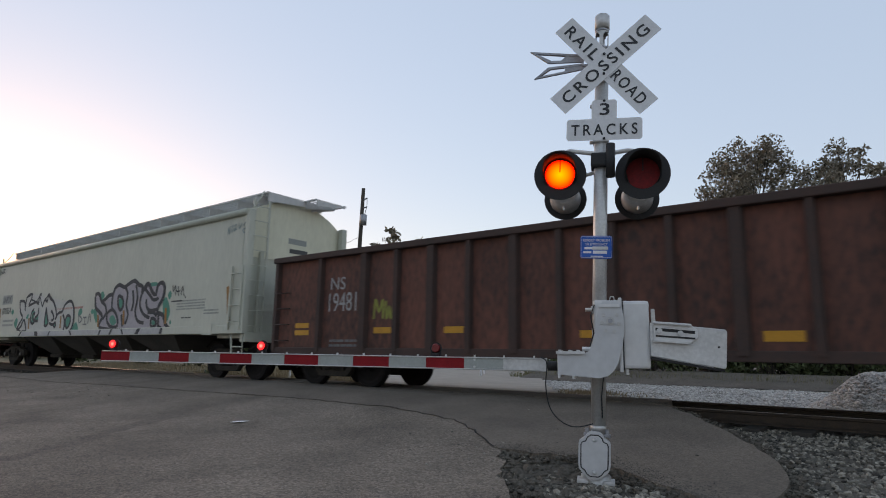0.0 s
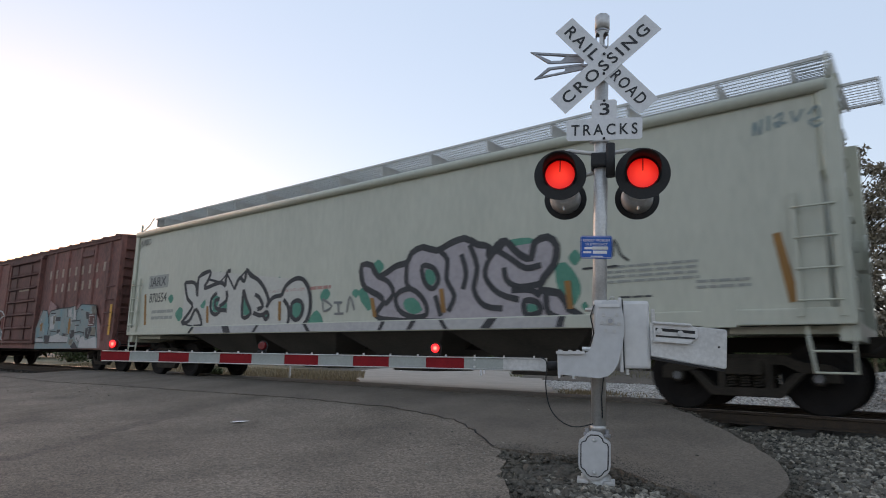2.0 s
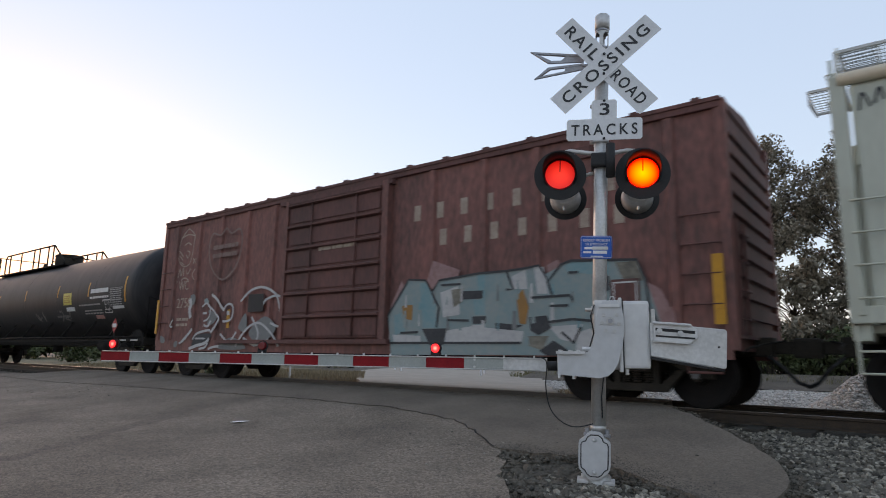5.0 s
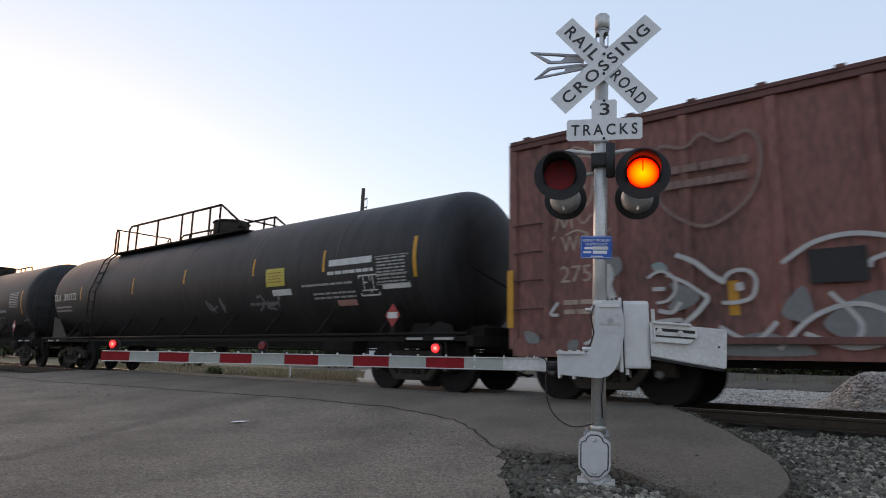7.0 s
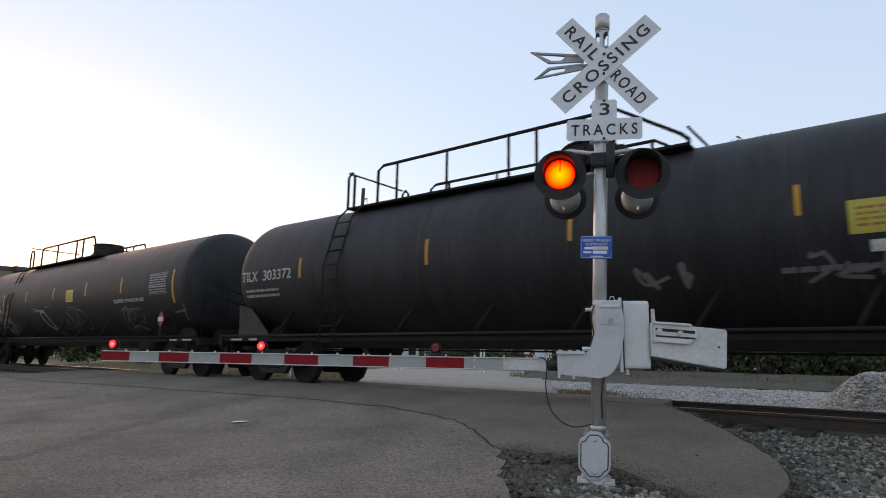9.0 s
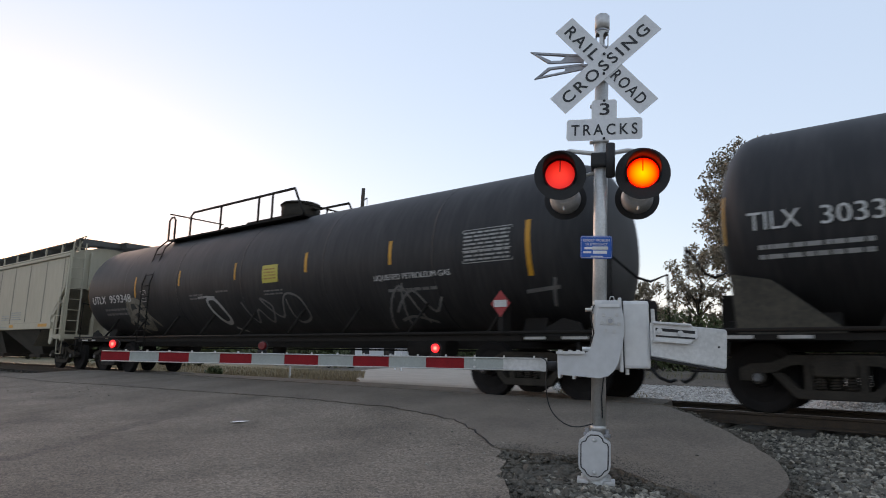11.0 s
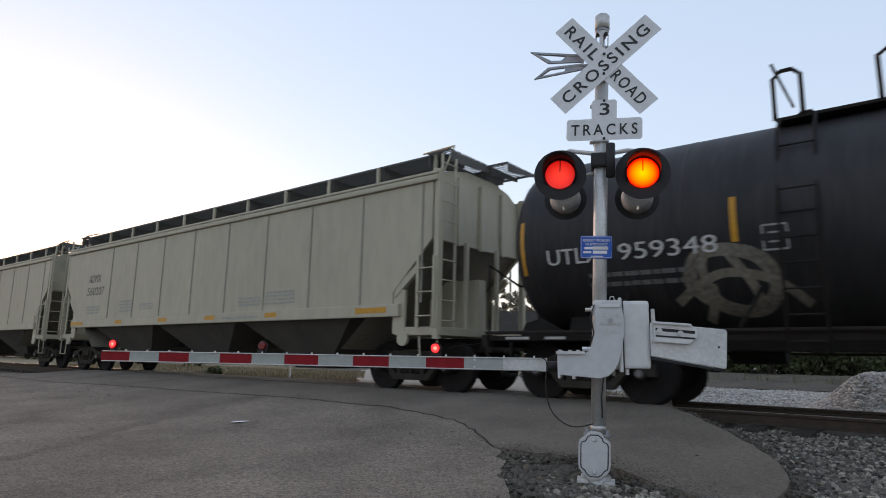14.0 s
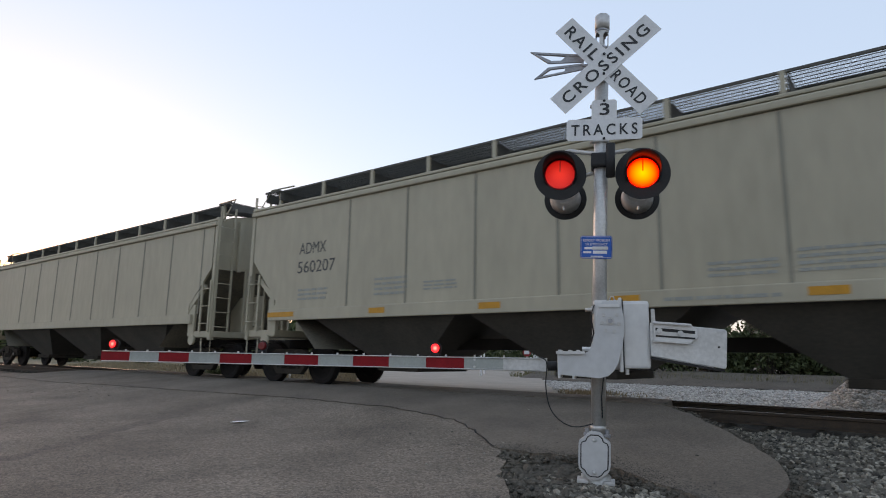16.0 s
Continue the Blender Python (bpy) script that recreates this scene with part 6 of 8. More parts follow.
    paint(car, [[(1.25 - c, 3.85), (1.45 - c, 4.0), (1.62 - c, 4.08), (1.95 - c, 3.86), (1.62 - c, 3.92), (1.25 - c, 3.85)], [(1.25 - c, 3.85), (1.15 - c, 3.5), (1.2 - c, 3.2), (1.45 - c, 3.02), (1.75 - c, 3.05), (1.88 - c, 3.3), (1.95 - c, 3.86)], [(1.45 - c, 3.62), (1.62 - c, 3.68), (1.8 - c, 3.6)], [(1.62 - c, 3.45), (1.76 - c, 3.38), (1.66 - c, 3.25), (1.56 - c, 3.35)], [(1.2 - c, 3.35), (1.4 - c, 3.2)], [(1.18 - c, 3.48), (1.42 - c, 3.3)], [(1.3 - c, 3.15), (1.5 - c, 3.05)], [(1.0 - c, 3.9), (1.12 - c, 3.72)], [(0.98 - c, 3.76), (1.16 - c, 3.84)], [(1.95 - c, 3.2), (2.1 - c, 3.06)], [(1.96 - c, 3.06), (2.1 - c, 3.2)], [(0.98 - c, 2.9), (1.1 - c, 2.55), (1.2 - c, 2.62)], [(1.22 - c, 2.7), (1.3 - c, 2.95), (1.38 - c, 2.75), (1.48 - c, 2.98), (1.52 - c, 2.72)], [(1.62 - c, 2.9), (1.72 - c, 2.78), (1.86 - c, 2.92)], [(1.4 - c, 2.62), (1.6 - c, 2.68), (1.8 - c, 2.6)], [(2.1 - c, 2.9), (1.98 - c, 2.75), (2.1 - c, 2.6), (2.18 - c, 2.68)]], y - 0.002, DECAL_FADED, 0.032, "white line drawing in spray paint")
    # front piece: pale blue block letters with white feet, black joints and a pink haze
    yp = y - 0.061
    haze_ = ([(9.54, 0.93), (9.56, 1.56), (9.84, 2.08), (10, 1.87), (9.66, 1.46), (9.68, 0.93)], [(10.49, 2.05), (10.62, 2.42), (11.27, 2.19), (11.21, 2.07), (10.77, 2.02), (10.66, 1.83)], [(13.08, 1.9), (13.03, 2.14), (13.23, 2.22), (13.3, 2.13)], [(14.69, 1.77), (14.88, 1.65), (15.06, 1.3), (15.12, 0.71), (14.96, 0.7), (14.91, 1.04), (14.73, 1.38)],)
    for q in haze_:
        part("graffiti", fill(B(), [(u - c, v) for u, v in q], yp, 1), SPRAY_P, car, "pink graffiti haze")
    for k, q in enumerate(([(9.62, 0.65), (9.51, 1.41), (9.87, 1.87), (10.03, 2.09), (10.47, 2.05), (10.62, 1.81), (10.79, 2.03), (11.69, 2.1), (12.26, 2.1), (12.63, 2.12), (12.9, 2.15), (13.07, 1.88), (13.29, 2.13), (13.47, 2.18), (14.55, 2.11), (14.67, 1.81), (14.71, 1.38), (14.9, 1.04), (14.95, 0.7)],)):
        part("graffiti", fill(B(), [(u - c, v) for u, v in q], yp - 0.003 - 0.0002 * k, 1), SPRAY_LB, car, "pale blue body of a graffiti piece")
    for k, q in enumerate(([(11.64, 2.07), (11.82, 2.08), (11.81, 1.72), (11.68, 1.72)], [(11.57, 1.64), (11.81, 1.63), (11.84, 1.36), (11.6, 1.37)], [(13.32, 2.1), (13.51, 2.16), (14.14, 2.13), (14.1, 1.91), (13.43, 1.99)], [(10.31, 2.01), (10.45, 2), (10.72, 1.66), (10.7, 1.16), (10.42, 1.16)], [(9.67, 1.41), (9.85, 1.45), (9.99, 1.07), (9.7, 1.03)],)):
        part("graffiti", fill(B(), [(u - c, v) for u, v in q], yp - 0.005 - 0.0002 * k, 1), SPRAY_T2, car, "teal blue band of a graffiti piece")
    for k, q in enumerate(([(10.96, 1.1), (11.54, 1.17), (12.6, 1.07), (12.55, 0.88), (10.95, 0.9)], [(11.55, 1.19), (11.81, 1.19), (11.81, 1.01), (11.57, 1.02)], [(13.07, 1.14), (13.66, 1.17), (13.52, 0.88), (13.26, 0.94)], [(13.56, 1.04), (13.86, 1.12), (13.99, 0.94), (14.28, 1), (14.77, 1.08), (14.92, 0.71), (13.53, 0.72)], [(12.37, 2), (12.64, 2.1), (12.68, 1.77), (12.38, 1.78)], [(12.8, 2.13), (12.98, 2.12), (13.06, 1.67), (12.86, 1.68)], [(10.82, 1.8), (11.23, 1.9), (11.28, 1.38), (10.9, 1.34)], [(9.65, 1.04), (10.36, 1.01), (10.38, 0.88), (9.69, 0.89)],)):
        part("graffiti", fill(B(), [(u - c, v) for u, v in q], yp - 0.007 - 0.0002 * k, 1), SPRAY_W, car, "dirty white block of a graffiti piece")
    for k, q in enumerate(([(14.21, 2.09), (14.54, 2.09), (14.64, 1.79), (14.34, 1.79)], [(14.4, 1.38), (14.68, 1.38), (14.72, 1.13), (14.37, 1.13)], [(12.69, 0.99), (13.07, 0.99), (12.94, 0.76), (12.7, 0.83)], [(11.08, 1.84), (11.35, 1.85), (11.34, 1.62), (11.14, 1.51)],)):
        part("graffiti", fill(B(), [(u - c, v) for u, v in q], yp - 0.009 - 0.0002 * k, 1), SPRAY_TAN, car, "faded tan block of a graffiti piece")
    for k, q in enumerate(([(12.46, 1.64), (12.59, 1.77), (12.7, 1.47), (12.64, 1.18), (12.52, 1.2)], [(9.88, 1.59), (10.16, 1.6), (10.14, 1.3), (9.93, 1.35)],)):
        part("graffiti", fill(B(), [(u - c, v) for u, v in q], yp - 0.011 - 0.0002 * k, 1), SPRAY_O, car, "orange-brown patch of a graffiti piece")
    for k, q in enumerate(([(10.4, 1.14), (10.99, 1.14), (10.91, 0.84), (10.59, 0.84)], [(11.32, 1.8), (11.8, 1.79), (11.82, 1.65), (11.33, 1.65)], [(11.55, 1.34), (11.85, 1.34), (11.84, 1.21), (11.57, 1.21)], [(13.84, 1.91), (14.11, 1.89), (14.1, 1.67), (13.9, 1.66)], [(13.94, 1.35), (14.36, 1.43), (14.44, 1.3), (14.23, 1), (13.99, 1.04)], [(12.71, 1.3), (13.04, 1.32), (13.11, 1.12), (12.88, 1), (12.73, 1.08)], [(12.89, 0.75), (13.15, 0.92), (13.54, 0.68), (13.03, 0.68)], [(12.04, 1.22), (12.59, 1.17), (12.4, 1.09), (12.05, 1.12)],)):
        part("graffiti", fill(B(), [(u - c, v) for u, v in q], yp - 0.013 - 0.0002 * k, 1), SPRAY_K, car, "black block of a graffiti piece")
    spine = ([(9.51, 1.41), (9.87, 1.87), (10.03, 2.09), (10.47, 2.05), (10.62, 1.81), (10.79, 2.03), (11.69, 2.1), (12.26, 2.1), (12.63, 2.12), (12.9, 2.15), (13.07, 1.88), (13.29, 2.13), (13.47, 2.18), (14.55, 2.11), (14.67, 1.81), (14.71, 1.38), (14.9, 1.04)], [(12.75, 1.62), (13.45, 1.63), (13.5, 1.54)], [(13.05, 1.21), (13.49, 1.25), (13.87, 1.21), (13.9, 1.13)], [(13.3, 1.05), (13.5, 0.88), (13.63, 1.12)], [(12.27, 2.09), (12.4, 1.78), (12.26, 1.78)], [(10.62, 1.81), (10.8, 1.52), (10.74, 1.16)], [(13.43, 1.99), (13.6, 1.99)], [(10.84, 1.94), (11.3, 1.93)], [(9.59, 0.88), (11.2, 0.88), (12.55, 0.88)], [(11, 1.29), (11.49, 1.27)], [(9.86, 1.07), (10.31, 1.08)], [(13.05, 1.88), (13.14, 1.65)], [(14.36, 1.12), (14.75, 1.1)], [(13.09, 1.47), (13.42, 1.47)],)
    paint(car, [[(u - c, v) for u, v in q] for q in spine], yp - 0.0165, SPRAY_K, 0.04, "black outline stroke", False, None, 1)
    tones = (SPRAY_LB, SPRAY_W, SPRAY_T2, SPRAY_GR)
    for i in range(26):
        x, z = 9.9 + (i % 13) * 0.36 + rng.uniform(-0.08, 0.08), 1.12 + (i // 13) * 0.42 + rng.uniform(-0.05, 0.08)
        w, h = rng.uniform(0.04, 0.1), rng.uniform(0.15, 0.34)
        part("graffiti", fill(B(), [(x - c, z), (x + w - c, z), (x + w * 0.8 - c, z + h), (x + 0.02 - c, z + h)], yp - 0.0145 - 0.00005 * i, 1), tones[i % 4], car, "narrow spray band of a graffiti piece")
    decal(car, "placard_board", 14.13 - c, 14.58 - c, 1.43, 1.83, y - 0.08, BOXCAR_D)
    paint(car, [[(14.18 - c, 1.48), (14.18 - c, 1.78), (14.53 - c, 1.78), (14.53 - c, 1.48)]], y - 0.086, DECAL_W, 0.03, "", True, None, 1)
    part("vent_panel", box(B(), 12.95 - c, 13.85 - c, -W - 0.05, -W, 3.85, 4.05, 0.01), BOXCAR_D, car)
    part("center_sill", B(a, b, -0.2, 0.2, 0.72, 1.0), UNDER, car)
    part("floor", B(a + 0.06, b - 0.06, -W + 0.07, W - 0.07, 1.0, 1.1), UNDER, car)
    part("cushion_sill", box(B(), a + 3, b - 3, -0.75, 0.75, 0.55, 0.85, 0.03), UNDER, car)
    for X in (1.83, 14.3):
        truck(car, X - c)


def tank_car(X0, X1, R, zc, kind):
    lab = {"a": "black tank car with white stencils and yellow reflector strips", "b": "black pressure tank car with pale graffiti scrawls"}[kind]
    car, c = start_car("tank_car", X0, X1, lab)
    a, b = X0 - c, X1 - c
    h, ex = 0.68, 2 / 2.7
    prof = [(a + h * (1 - max(0, math.cos(t)) ** ex), R * math.sin(t) ** ex) for t in [math.pi / 2 * i / 14 for i in range(15)]]
    prof += [(a + h + (b - a - 2 * h) * i / 8, R) for i in range(1, 8)]
    prof += [(b - h * (1 - max(0, math.cos(t)) ** ex), R * math.sin(t) ** ex) for t in [math.pi / 2 * i / 14 for i in range(14, -1, -1)]]
    bm = B()
    n = 56
    rows = [[bm.verts.new((x, r * math.cos(2 * math.pi * k / n), zc + r * math.sin(2 * math.pi * k / n))) for k in range(n)] for x, r in prof[1:-1]]
    for p, q in zip(rows, rows[1:]):
        for k in range(n):
            bm.faces.new((p[k], p[(k + 1) % n], q[(k + 1) % n], q[k])).smooth = True
    bm.faces.new(rows[0]).smooth = True
    bm.faces.new(rows[-1][::-1]).smooth = True
    part("tank_shell", bm, TANKB, car, "glossy black cylindrical tank")
    for i in range(1, 6):
        x = a + (b - a) * i / 6
        part("shell_seam", cyl(B(), (x - 0.02, 0, zc), (x + 0.02, 0, zc), R + 0.002, 56), TANKB, car)

    def on_shell(u, v):
        """u along the car, v as height, wrapped on the shell's near side."""
        e = max(0.0, a + h - u, u - (b - h))
        r = R * max(0.02, 1 - min(1.0, e / h) ** 2.7) ** (1 / 2.7) + 0.006
        s = max(-0.98, min(0.98, (v - zc) / r))
        return (u, -r * math.sqrt(1 - s * s), zc + r * s)

    def patch(name, x0, x1, z0, z1, mat, label=""):
        bm = B()
        k = 5
        vs = [[bm.verts.new(on_shell(x, z0 + (z1 - z0) * i / k)) for x in (x0 - c, x1 - c)] for i in range(k + 1)]
        for p, q in zip(vs, vs[1:]):
            bm.faces.new((p[0], p[1], q[1], q[0]))
        return part(name, bm, mat, car, label)

    def shell_bars(x0, x1, z0, z1, rows_, mat, seed):
        rng = random.Random(seed)
        bm = B()
        hh = (z1 - z0) / rows_
        for i in range(rows_):
            x = x0
            while x < x1 - 0.04:
                w = min(rng.uniform(0.08, 0.25), x1 - x)
                za, zb = z0 + hh * (i + 0.25), z0 + hh * (i + 0.72)
                bm.faces.new([bm.verts.new(on_shell(*p)) for p in ((x - c, za), (x + w * 0.85 - c, za), (x + w * 0.85 - c, zb), (x - c, zb))])
                x += w
        tagged(part("stencil_print", bm, mat, car), kind="stuff")

    def data_table(x0, x1, z0, z1, rows_, seed):
        shell_bars(x0 + 0.03, x1 - 0.03, z0 + 0.02, z1 - 0.02, rows_, DECAL_MID, seed)
        lines = [[(x0 - c, z0), (x0 - c, z1)], [(x1 - c, z0), (x1 - c, z1)]]
        lines += [[(x0 - c, z0 + (z1 - z0) * q), (x1 - c, z0 + (z1 - z0) * q)] for q in (0.0, 0.36, 1.0)]
        paint(car, lines, 0, DECAL_MID, 0.014, "thin ruled stencil table", False, on_shell, 1)

    def shell_text(words, x0, z0, width, height, mat):
        s = max(-0.99, min(0.99, (z0 + height / 2 - zc) / R))
        y = -(R + 0.01) * math.sqrt(1 - s * s) - 0.004
        tilt = math.degrees(math.asin(s))
        lettering("letters", words, mat, car, pose(x0 - c, y, z0, 90 - tilt, 0, 0), width, height)

    # underframe, saddles, hand rails
    part("center_sill", box(B(), a + 0.1, b - 0.1, -0.3, 0.3, 0.8, zc - R + 0.25, 0.02), UNDER, car)
    for x, s in ((a, -1), (b, 1)):
        part("stub_deck", box(B(), min(x + s * 0.35, x - s * 1.5), max(x + s * 0.35, x - s * 1.5), -1.4, 1.4, 0.92, 1.0, 0.01), UNDER, car)
        part("end_sill", box(B(), min(x + s * 0.3, x + s * 0.42), max(x + s * 0.3, x + s * 0.42), -1.45, 1.45, 0.82, 1.02, 0.01), UNDER, car)
        xs = x - s * 1.25
        part("saddle", prism(B(), [(-1.0, 1.0), (-0.98, 1.08), (-R * 0.55, zc - R * 0.8), (0, zc - R + 0.05), (R * 0.55, zc - R * 0.8), (0.98, 1.08), (1.0, 1.0)], "x", xs - 0.22, xs + 0.22), UNDER, car, "black tank saddle")
        part("end_rail", tube(B(), [(x + s * 0.32, -1.35, 1.0), (x + s * 0.32, -1.35, 2.25), (x + s * 0.36, -0.3, 2.0), (x + s * 0.36, 0.3, 2.0), (x + s * 0.32, 1.35, 2.25), (x + s * 0.32, 1.35, 1.0)], 0.022, 8), UNDER, car)
        part("sill_step", tube(B(), [(x + s * 0.3, -1.45, 0.9), (x + s * 0.3, -1.45, 0.5), (x - s * 0.15, -1.45, 0.5), (x - s * 0.2, -1.45, 0.9)], 0.022), UNDER, car)
        coupler(car, x + s * 0.1, s)
        for y in (-1.15, 1.15):
            part("gusset", prism(B(), [(x - s * 0.2, 1.0), (x - s * 0.3, 1.22), (x - s * 0.6, 1.3), (x - s * 1.2, 1.0)], "y", y - 0.02, y + 0.02), UNDER, car, "black triangular end gusset")
        for k in range(3):
            part("sill_reflector", B(min(x - s * (0.05 + k * 0.75), x - s * (0.5 + k * 0.75)), max(x - s * (0.05 + k * 0.75), x - s * (0.5 + k * 0.75)), -1.408, -1.402, 0.94, 0.985), DECAL_W, car, "small white reflective strip")
        part("head_brace", box(B(), min(x + s * 0.02, x - s * 0.5), max(x + s * 0.02, x - s * 0.5), -0.5, 0.5, 1.0, zc - R + 0.2, 0.03), UNDER, car)
        if s < 0 and kind == "a":
            part("skirt_plate", prism(B(), [(x - s * 0.25, 1.82), (x - s * 0.75, 1.72), (x - s * 1.55, 1.04), (x - s * 1.55, 1.0), (x - s * 0.3, 1.0)], "y", -1.36, -1.33), SKIRT, car, "dust-coloured skirt plate at the tank's end")
        part("brake_gear", box(B(), min(x + s * 0.1, x + s * 0.3), max(x + s * 0.1, x + s * 0.3), 0.3, 0.8, 1.0, 1.7, 0.04), UNDER, car)
    for y in (-1.5, 1.5):
        part("handrail", tube(B(), [(a - 0.3, y, 1.05), (b + 0.3, y, 1.05)], 0.03, 8), UNDER, car)
    part("walk_edge", B(a + 1.2, b - 1.2, -1.46, -1.4, 0.92, 1.0), UNDER, car)
    part("train_pipe", tube(B(), [(a, 0.75, 0.83), (b, 0.75, 0.83)], 0.025), UNDER, car)
    part("train_pipe", tube(B(), [(a, 1.45, 0.78), (b, 1.45, 0.78)], 0.022), UNDER, car)
    for i in range(9):
        x = a + 1.9 + (b - a - 3.8) * i / 8
        for s in (-1, 1):
            part("rail_bracket", tube(B(), [(x, s * 1.48, 1.03), (x + 0.28, s * 1.2, zc - R * 0.62)], 0.03, 6), UNDER, car)
    part("brake_cylinder", cyl(B(), (a + 3.2, 0.5, 0.8), (a + 4.0, 0.5, 0.8), 0.2, 16), UNDER, car)
    part("air_reservoir", cyl(B(), (b - 4.4, -0.5, 0.8), (b - 3.4, -0.5, 0.8), 0.22, 16), UNDER, car)
    part("bottom_outlet", cyl(B(), ((a + b) / 2 - 0.3, 0, 0.55), ((a + b) / 2 - 0.3, 0, zc - R + 0.1), 0.18, 14), UNDER, car)
    # top platform and dome
    p0, p1, dome = {"a": (-16.15, -8.5, -10.55), "b": (-35.85, -29.3, -30.6)}[kind]
    p0, p1, dome = p0 - c, p1 - c, dome - c
    zt = zc + R - 0.18
    for s in (-1, 1):
        part("platform", box(B(), p0, p1, min(s * 0.45, s * 0.95), max(s * 0.45, s * 0.95), zt + 0.02, zt + 0.07, 0.006), UNDER, car, "steel tread platform on the tank top")
        for x in np.linspace(p0 + 0.2, p1 - 0.2, 6):
            part("platform_leg", box(B(), x - 0.02, x + 0.02, min(s * 0.6, s * 0.66), max(s * 0.6, s * 0.66), zt - 0.12, zt + 0.03), UNDER, car)
        zr = zt + (0.89 if kind == "a" else 0.77)
        loop, gap = {"a": (0.2, 0.95), "b": (0.35, 1.25)}[kind]
        posts = {"a": (-14.63, -13.26, -11.78, -11.18, -10.23, -9.7), "b": (-32.99, -31.2, -30.6)}[kind]
        part("platform_rail", tube(B(), [(p0, s * 0.93, zt + 0.05), (p0, s * 0.93, zr - 0.1), (p0 + 0.1, s * 0.93, zr), (p0 + loop - 0.1, s * 0.93, zr), (p0 + loop, s * 0.93, zr - 0.1), (p0 + loop, s * 0.93, zt + 0.05)], 0.032, 8), UNDER, car)
        part("platform_rail", tube(B(), [(p0 + gap, s * 0.93, zt + 0.05), (p0 + gap, s * 0.93, zr - 0.1), (p0 + gap + 0.15, s * 0.93, zr), (dome + 0.9, s * 0.93, zr), (p1 - 0.1, s * 0.93, zt + 0.22), (p1, s * 0.93, zt + 0.12), (p1, s * 0.93, zt + 0.05)], 0.034, 8), UNDER, car)
        for x in posts:
            part("rail_post", tube(B(), [(x - c, s * 0.93, zt + 0.05), (x - c, s * 0.93, zr)], 0.03, 8), UNDER, car)
    for x in (p0, p1):
        part("platform_rail", tube(B(), [(x, -0.93, zt + (0.9 if x == p0 else 0.32)), (x, 0.93, zt + (0.9 if x == p0 else 0.32))], 0.022, 8), UNDER, car)
    bm = cyl(B(), (dome, 0, zc + R - 0.1), (dome, 0, zc + R + 0.42), 0.52, 28)
    cyl(bm, (dome, 0, zc + R + 0.42), (dome, 0, zc + R + 0.48), 0.56, 28, 0.5)
    box(bm, dome + 0.5, dome + 0.68, -0.1, 0.1, zc + R + 0.26, zc + R + 0.4, 0.02)
    part("valve_dome", bm, TRUCK, car, "dark cylindrical valve housing")
    part("side_ladder_stile", tube(B(), [(p0 + 0.05, -1.62, 0.75), (p0 + 0.05, -1.62, zc), (p0 + 0.05, -1.25, zc + R * 0.72), (p0 + 0.05, -0.95, zt + 0.05)], 0.022), UNDER, car)
    part("side_ladder_stile", tube(B(), [(p0 + 0.5, -1.62, 0.75), (p0 + 0.5, -1.62, zc), (p0 + 0.5, -1.25, zc + R * 0.72), (p0 + 0.5, -0.95, zt + 0.05)], 0.022), UNDER, car)
    for i in range(9):
        z = 0.9 + 0.33 * i
        y = -1.62 if z < zc else -1.62 + (z - zc) * 0.34
        part("side_ladder_rung", tube(B(), [(p0 + 0.05, y, z), (p0 + 0.5, y, z)], 0.014), UNDER, car)
    if kind == "a":
        shell_text("TILX", -19.2, 2.36, 0.62, 0.24, DECAL_W)
        shell_text("303372", -18.35, 2.36, 1.05, 0.24, DECAL_W)
        shell_bars(-19.1, -17.8, 1.95, 2.2, 2, DECAL_MID, 1)
        for x, z0, z1, w in ((-1.85, 2.15, 2.95, 0.13), (-4.48, 2.42, 2.9, 0.1), (-7.08, 2.5, 2.92, 0.1), (-10.3, 2.5, 2.9, 0.1), (-13.3, 2.35, 2.85, 0.1), (-17.05, 2.35, 2.8, 0.1), (-19.62, 2.25, 2.95, 0.1)):
            patch("reflector", x + w * 0.15, x + w * 0.85, z0, z1, DECAL_Y, "upright yellow reflector strip")
        patch("placard", -6.5, -5.8, 2.2, 2.62, DECAL_LEMON, "yellow placard")
        shell_bars(-6.42, -5.88, 2.27, 2.55, 4, SPRAY_O, 11)
        patch("label", -6.3, -5.6, 1.98, 2.12, DECAL_W)
        patch("label", -4.25, -2.95, 2.52, 2.66, DECAL_W)
        shell_bars(-4.3, -2.9, 2.3, 2.45, 1, DECAL_W, 2)
        data_table(-2.85, -1.98, 2.05, 2.62, 8, 3)
        patch("label", -2.7, -1.95, 1.96, 2.06, DECAL_W)
        shell_bars(-5.2, -3.5, 2.1, 2.2, 1, DECAL_MID, 4)
        shell_bars(-4.85, -3.5, 1.82, 2.0, 2, DECAL_MID, 5)
        patch("label", -4.15, -3.55, 1.68, 1.8, DECAL_PINK)
        paint(car, [[(-3.35 - c, 1.86), (-3.35 - c, 2.26)], [(-2.82 - c, 1.86), (-2.82 - c, 2.26)], [(-3.35 - c, 1.86), (-2.82 - c, 1.86)], [(-3.35 - c, 2.26), (-2.82 - c, 2.26)]], 0, DECAL_W, 0.03, "white outlined stencil box", False, on_shell, 1)
        paint(car, [[(-3.22 - c, 1.96), (-3.22 - c, 2.24)], [(-3.22 - c, 2.12), (-3.1 - c, 2.12)], [(-3.04 - c, 2.24), (-3.04 - c, 1.9)], [(-2.95 - c, 2.24), (-2.95 - c, 1.96)], [(-3.3 - c, 1.96), (-2.85 - c, 1.96)]], 0, DECAL_W, 0.025, "", False, on_shell, 1)
